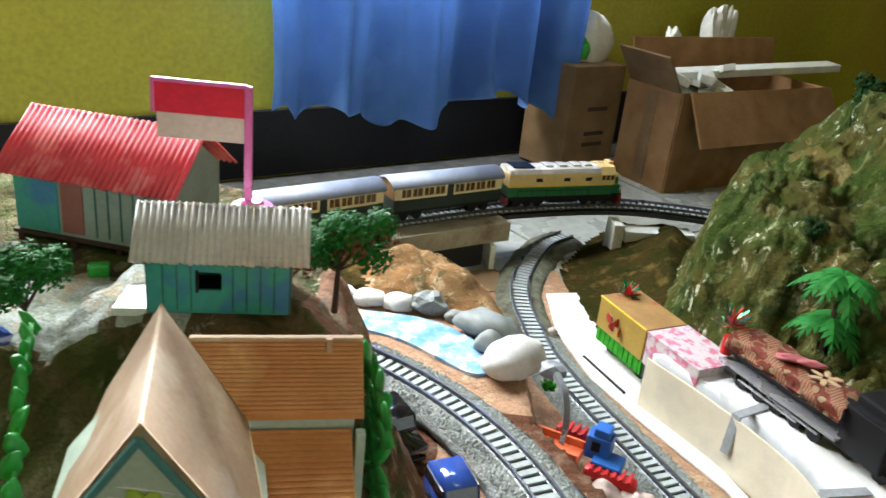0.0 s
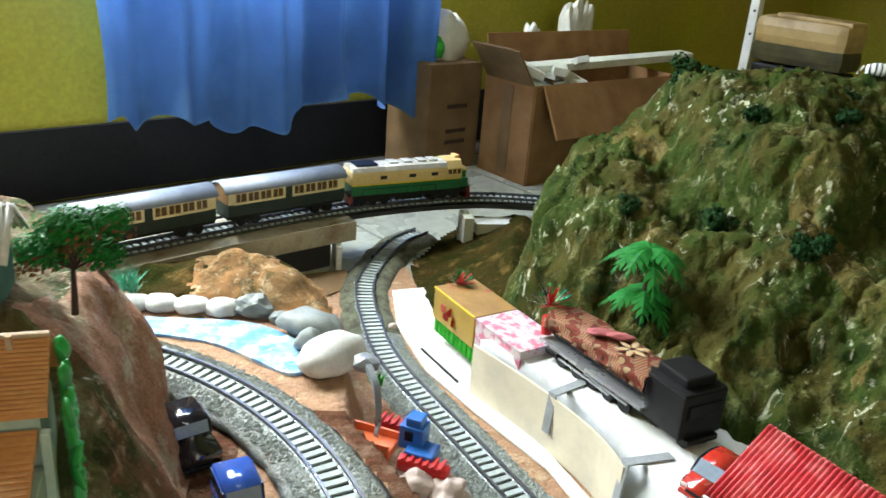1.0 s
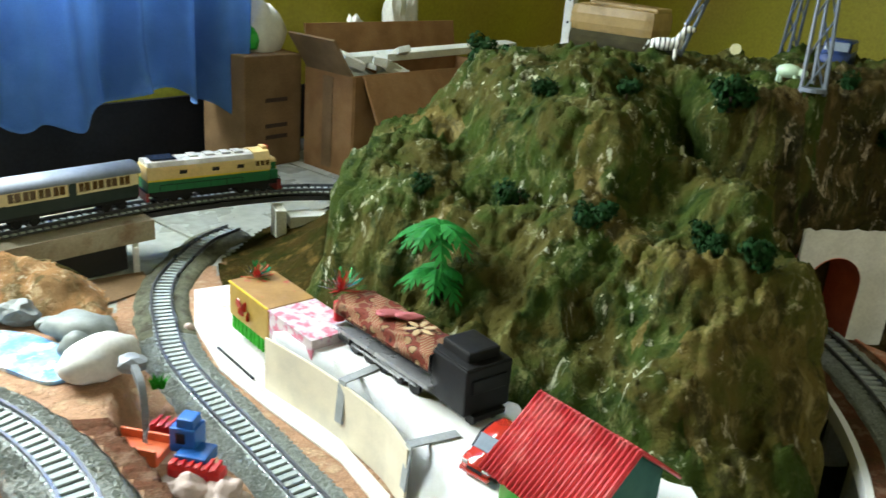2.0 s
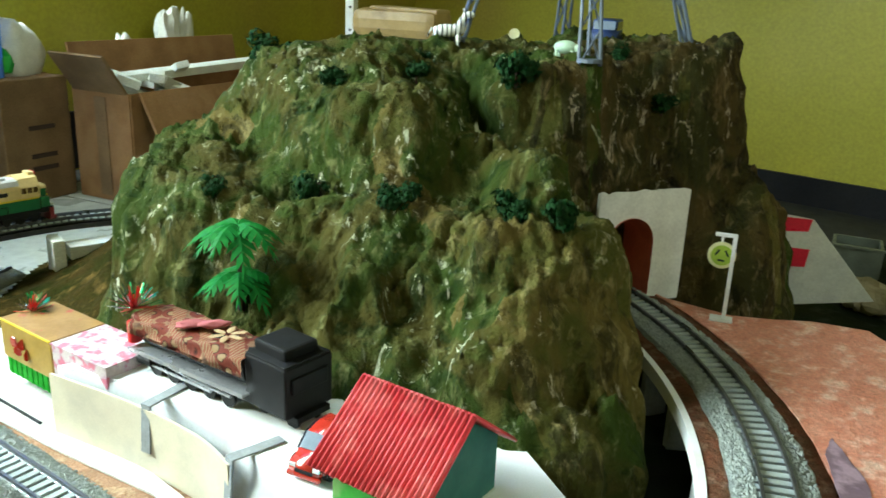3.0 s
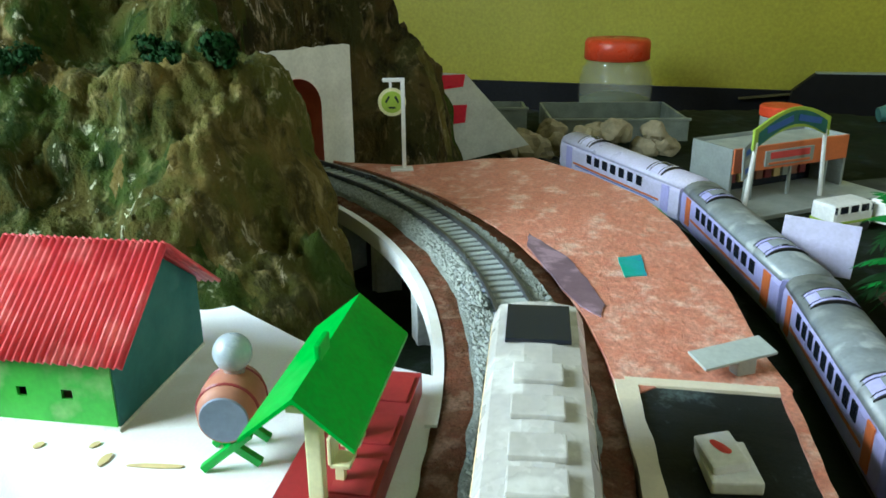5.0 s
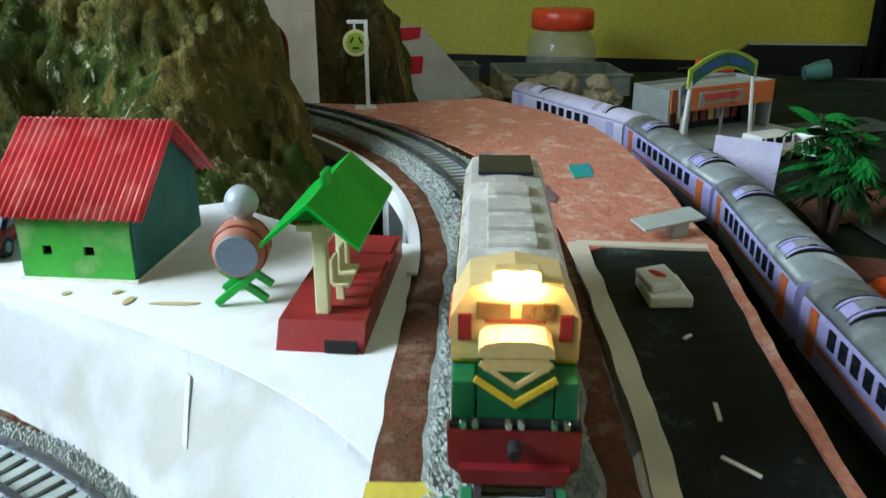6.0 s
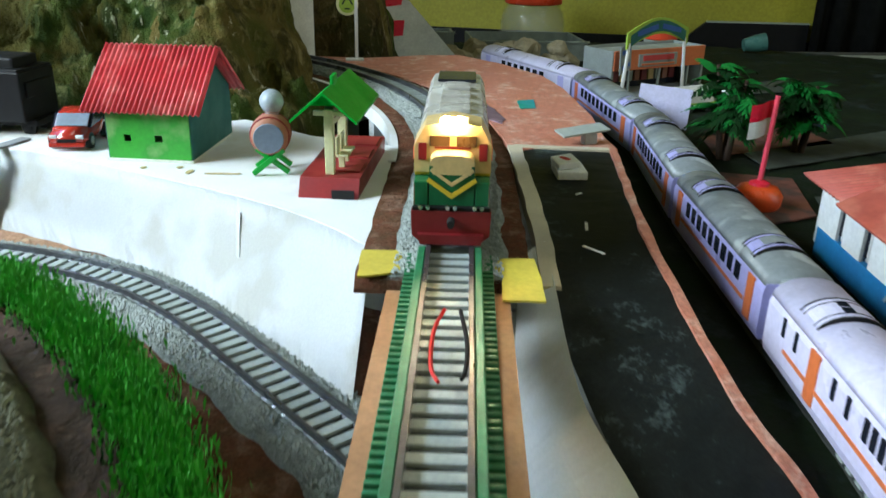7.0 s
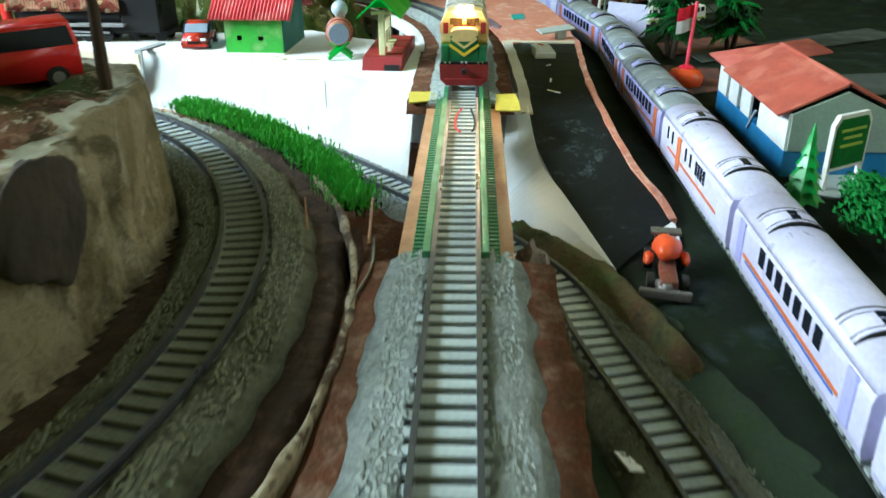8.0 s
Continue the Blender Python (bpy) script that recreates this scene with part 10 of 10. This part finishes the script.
def build_carton():
    """Open carton with spread flaps, x along its long side."""
    a, b = Vector((0.333, 1.262, FLOOR)), Vector((0.400, 1.178, FLOOR))
    # corner towards the viewer at b; short side a-b, long side runs away from b
    way = Vector((0.86, 0.51, 0)).normalized()
    short = (a - b)
    S = short.length
    L, H = 0.335, 0.150
    m = Matrix.Translation(b) @ Matrix.Rotation(math.atan2(way.y, way.x), 4, "Z")
    t = thing("cardboard_box", m, "large open brown cardboard box with bent flaps", "box")
    w = 0.004
    part("front_side", box((L, w, H), (L / 2, 0, H / 2), 0.0008), M["card"], t)
    part("back_side", box((L, w, H), (L / 2, S, H / 2), 0.0008), M["card"], t)
    part("left_side", box((w, S, H), (0, S / 2, H / 2), 0.0008), M["card"], t)
    part("right_side", box((w, S, H), (L, S / 2, H / 2), 0.0008), M["card"], t)
    part("bottom", box((L, S, w), (L / 2, S / 2, w / 2), 0.0008), M["card"], t)
    part("front_flap", moved(box((L * 0.98, w, 0.082), (0, 0, -0.040), 0.0008), Matrix.Translation((L / 2 + 0.010, -0.003, H)) @ pose(0, 0, 0, -28, 0, 0)), M["card"], t, "flap hanging down in front")
    part("left_flap", moved(box((w, S * 0.94, 0.062), (0, 0, 0.030), 0.0008), Matrix.Translation((-0.001, S / 2, H)) @ pose(0, 0, 0, 0, -35, 0)), M["card_dark"], t, "darker side flap")
    part("back_flap", moved(box((L * 0.98, w, 0.060), (0, 0, 0.030), 0.0008), Matrix.Translation((L / 2, S, H)) @ pose(0, 0, 0, -10, 0, 0)), M["card"], t, "standing rear flap")
    tape = part("tape_edge", box((0.002, S * 0.2, H * 0.9), (-0.0024, S * 0.5, H * 0.5), 0.0004), M["card_dark"], t)
    rng = random.Random(14)
    for k in range(12):
        f = thing("foam_offcut", m @ Matrix.Translation((0.03 + 0.10 * rng.random() + (0.02 if k > 6 else 0), 0.02 + (S - 0.04) * rng.random(), H - 0.030 + 0.0045 * k)) @ pose(0, 0, 0, rng.uniform(-25, 25), rng.uniform(-25, 25), rng.uniform(0, 180)), "white foam offcut lying in the cardboard box", "foam offcut", "foam offcuts")
        part("offcut", box((rng.uniform(0.03, 0.07), rng.uniform(0.02, 0.035), rng.uniform(0.008, 0.022)), (0, 0, 0), 0.001), M["foam"], f)
    f = thing("foam_bed", m @ Matrix.Translation((L / 2, S / 2, 0.004)), "heap of foam scraps filling the box", "foam scraps")
    part("fill", moved(lump((L * 0.42, S * 0.40, 0.060), 70, 3, 0.3), Matrix.Translation((-0.03, 0, 0.050))), M["foam"], f)
    f = thing("foam_plank", m @ Matrix.Translation((L * 0.66, S * 0.62, H + 0.016)) @ pose(0, 0, 0, 3, -2, -4), "long white foam plank across the cardboard box", "plank")
    part("plank", box((0.40, 0.030, 0.012), (0, 0, 0), 0.0015), M["foam"], f)


build_carton()


def build_flat_carton():
    c = Vector((0.315, 1.325, FLOOR))
    t = thing("cardboard_box", Matrix.Translation(c) @ Matrix.Rotation(radians(ROOM), 4, "Z"), "closed old cardboard box standing behind the curtain edge", "box")
    part("body", box((0.105, 0.10, 0.165), (-0.055, 0, 0.0825), 0.002), M["card_dark"], t)
    for z in (0.045, 0.062, 0.100):
        part("print_bar", box((0.04, 0.0012, 0.006), (-0.05, -0.0504, z), 0.0002), P["bark"], t, "faded dark print")
    part("top_tape", box((0.105, 0.022, 0.001), (-0.055, 0, 0.1655)), M["card"], t)
    b = thing("plastic_bag", Matrix.Translation(c + Vector((-0.035, -0.03, 0.166))) @ Matrix.Rotation(radians(ROOM), 4, "Z"), "white and green plastic bag on the old box", "bag")
    part("bag", moved(lump((0.036, 0.020, 0.050), 150, 3, 0.4), Matrix.Translation((0, 0, 0.026))), P["paper"], b, "", True)
    part("green_print", moved(lump((0.012, 0.012, 0.022), 152, 2, 0.3), Matrix.Translation((-0.026, -0.012, 0.016))), P["green_plastic"], b, "green printed corner")


build_flat_carton()


def wall_cable():
    t = thing("wall_cable", Matrix.Identity(4), "thin dark cable hanging on the yellow wall", "cable")
    line = spline([tuple(room(1.215, WALL_V - 0.003, z)) for z in (0.70, 0.50, 0.36)] + [tuple(room(1.205, WALL_V - 0.004, 0.275))], 0.01)
    bm = bmesh.new()
    for a, b in zip(line, line[1:]):
        add_rod(bm, a, b, 0.0016, sides=6)
    part("cable", bm, P["bark"], t)


wall_cable()
# tub and post against the far wall
turn = Matrix.Rotation(radians(ROOM - 90), 4, "Z")
t = thing("storage_tub", Matrix.Translation(room(1.375, 0.565, LOW_FLOOR)) @ turn, "tan plastic tub with a dark lower half by the wall", "tub")
P["tub_tan"] = paint("tan_tub_plastic", (0.42, 0.29, 0.12), 0.5, (0.34, 0.23, 0.09), third=(0.24, 0.16, 0.06), patch=22)
part("tub_wall", box((0.150, 0.07, 0.034), (-0.016, 0, 0.309), 0.012), P["tub"], t, "dark olive tub wall")
part("upper_wall", box((0.152, 0.072, 0.046), (-0.016, 0, 0.341), 0.016), P["tub_tan"], t, "tan upper tub wall")
part("foot", box((0.140, 0.06, 0.290), (-0.016, 0, 0.145), 0.004), P["black"], t, "black foot")
part("rim", moved(box((0.120, 0.05, 0.008), (-0.010, 0, 0.363), 0.003), Matrix.Rotation(0.02, 4, "Y")), P["tub_tan"], t)
t = thing("white_post", Matrix.Translation(room(1.4075, 0.695, LOW_FLOOR)) @ turn, "thin white painted post beside the olive tub", "post")
part("post", box((0.016, 0.016, 0.400), (0, 0, 0.2000), 0.002), P["paper"], t)
part("cap", box((0.022, 0.020, 0.012), (0, 0, 0.406), 0.002), P["paper"], t)
for z in (0.325, 0.362):
    part("screw", cylinder(0.0022, 0.0022, 0.002, (0.002, -0.0082, z), 10, "y"), P["black"], t)
# pieces of white plastic standing along the far shelf
for k, (u, v, h, w) in enumerate(((1.16, 0.96, 0.055, 0.022), (1.245, 0.95, 0.100, 0.030), (1.285, 0.95, 0.080, 0.020))):
    c = room(u, v, FLOOR)
    t = thing("white_ornament", Matrix.Translation(c) @ Matrix.Rotation(radians(ROOM), 4, "Z"), "wrapped white plastic ornament on a stand by the wall", "ornament", "wall ornaments")
    part("stand", box((w * 1.1, w, 0.165), (0, 0, 0.0825), 0.002), M["card_dark"], t, "brown stand")
    part("wrap", moved(lump((w * 0.7, w * 0.5, h * 0.55), 160 + k, 3, 0.6), Matrix.Translation((0, 0, 0.165 + h * 0.33))), P["paper"], t)
# pier and folded card by the back deck; a dark sheet puts shade below it
t = thing("deck_pier", Matrix.Translation((0.121, 0.874, FLOOR)) @ Matrix.Rotation(radians(4), 4, "Z"), "white board pier at the end of the back deck", "pier")
part("board", box((0.006, 0.062, -FLOOR - 0.0205), (-0.004, 0, (-FLOOR - 0.0205) / 2), 0.0008), M["foam"], t)
t = thing("pier_block", Matrix.Translation((0.268, 0.905, FLOOR)) @ Matrix.Rotation(radians(5), 4, "Z"), "white foam block supporting the back track", "block")
part("block", box((0.012, 0.030, 0.045), (0, 0.012, 0.0225), 0.0012), M["foam"], t)
part("sill", box((0.085, 0.024, 0.014), (0.054, 0.016, 0.028), 0.0012), M["foam"], t)
paper_patch("brown_card", [(0.20, 0.86), (0.25, 0.815), (0.335, 0.84), (0.33, 0.905), (0.25, 0.895)], FLOOR + 0.0022, M["card_dark"], "bent brown card on the floor by the mountain")
paper_patch("brown_card", [(0.00, 0.80), (0.125, 0.845), (0.135, 0.80), (0.10, 0.775), (0.03, 0.775)], FLOOR + 0.0022, M["card_dark"], "dark sheet standing in for shade below the back deck")
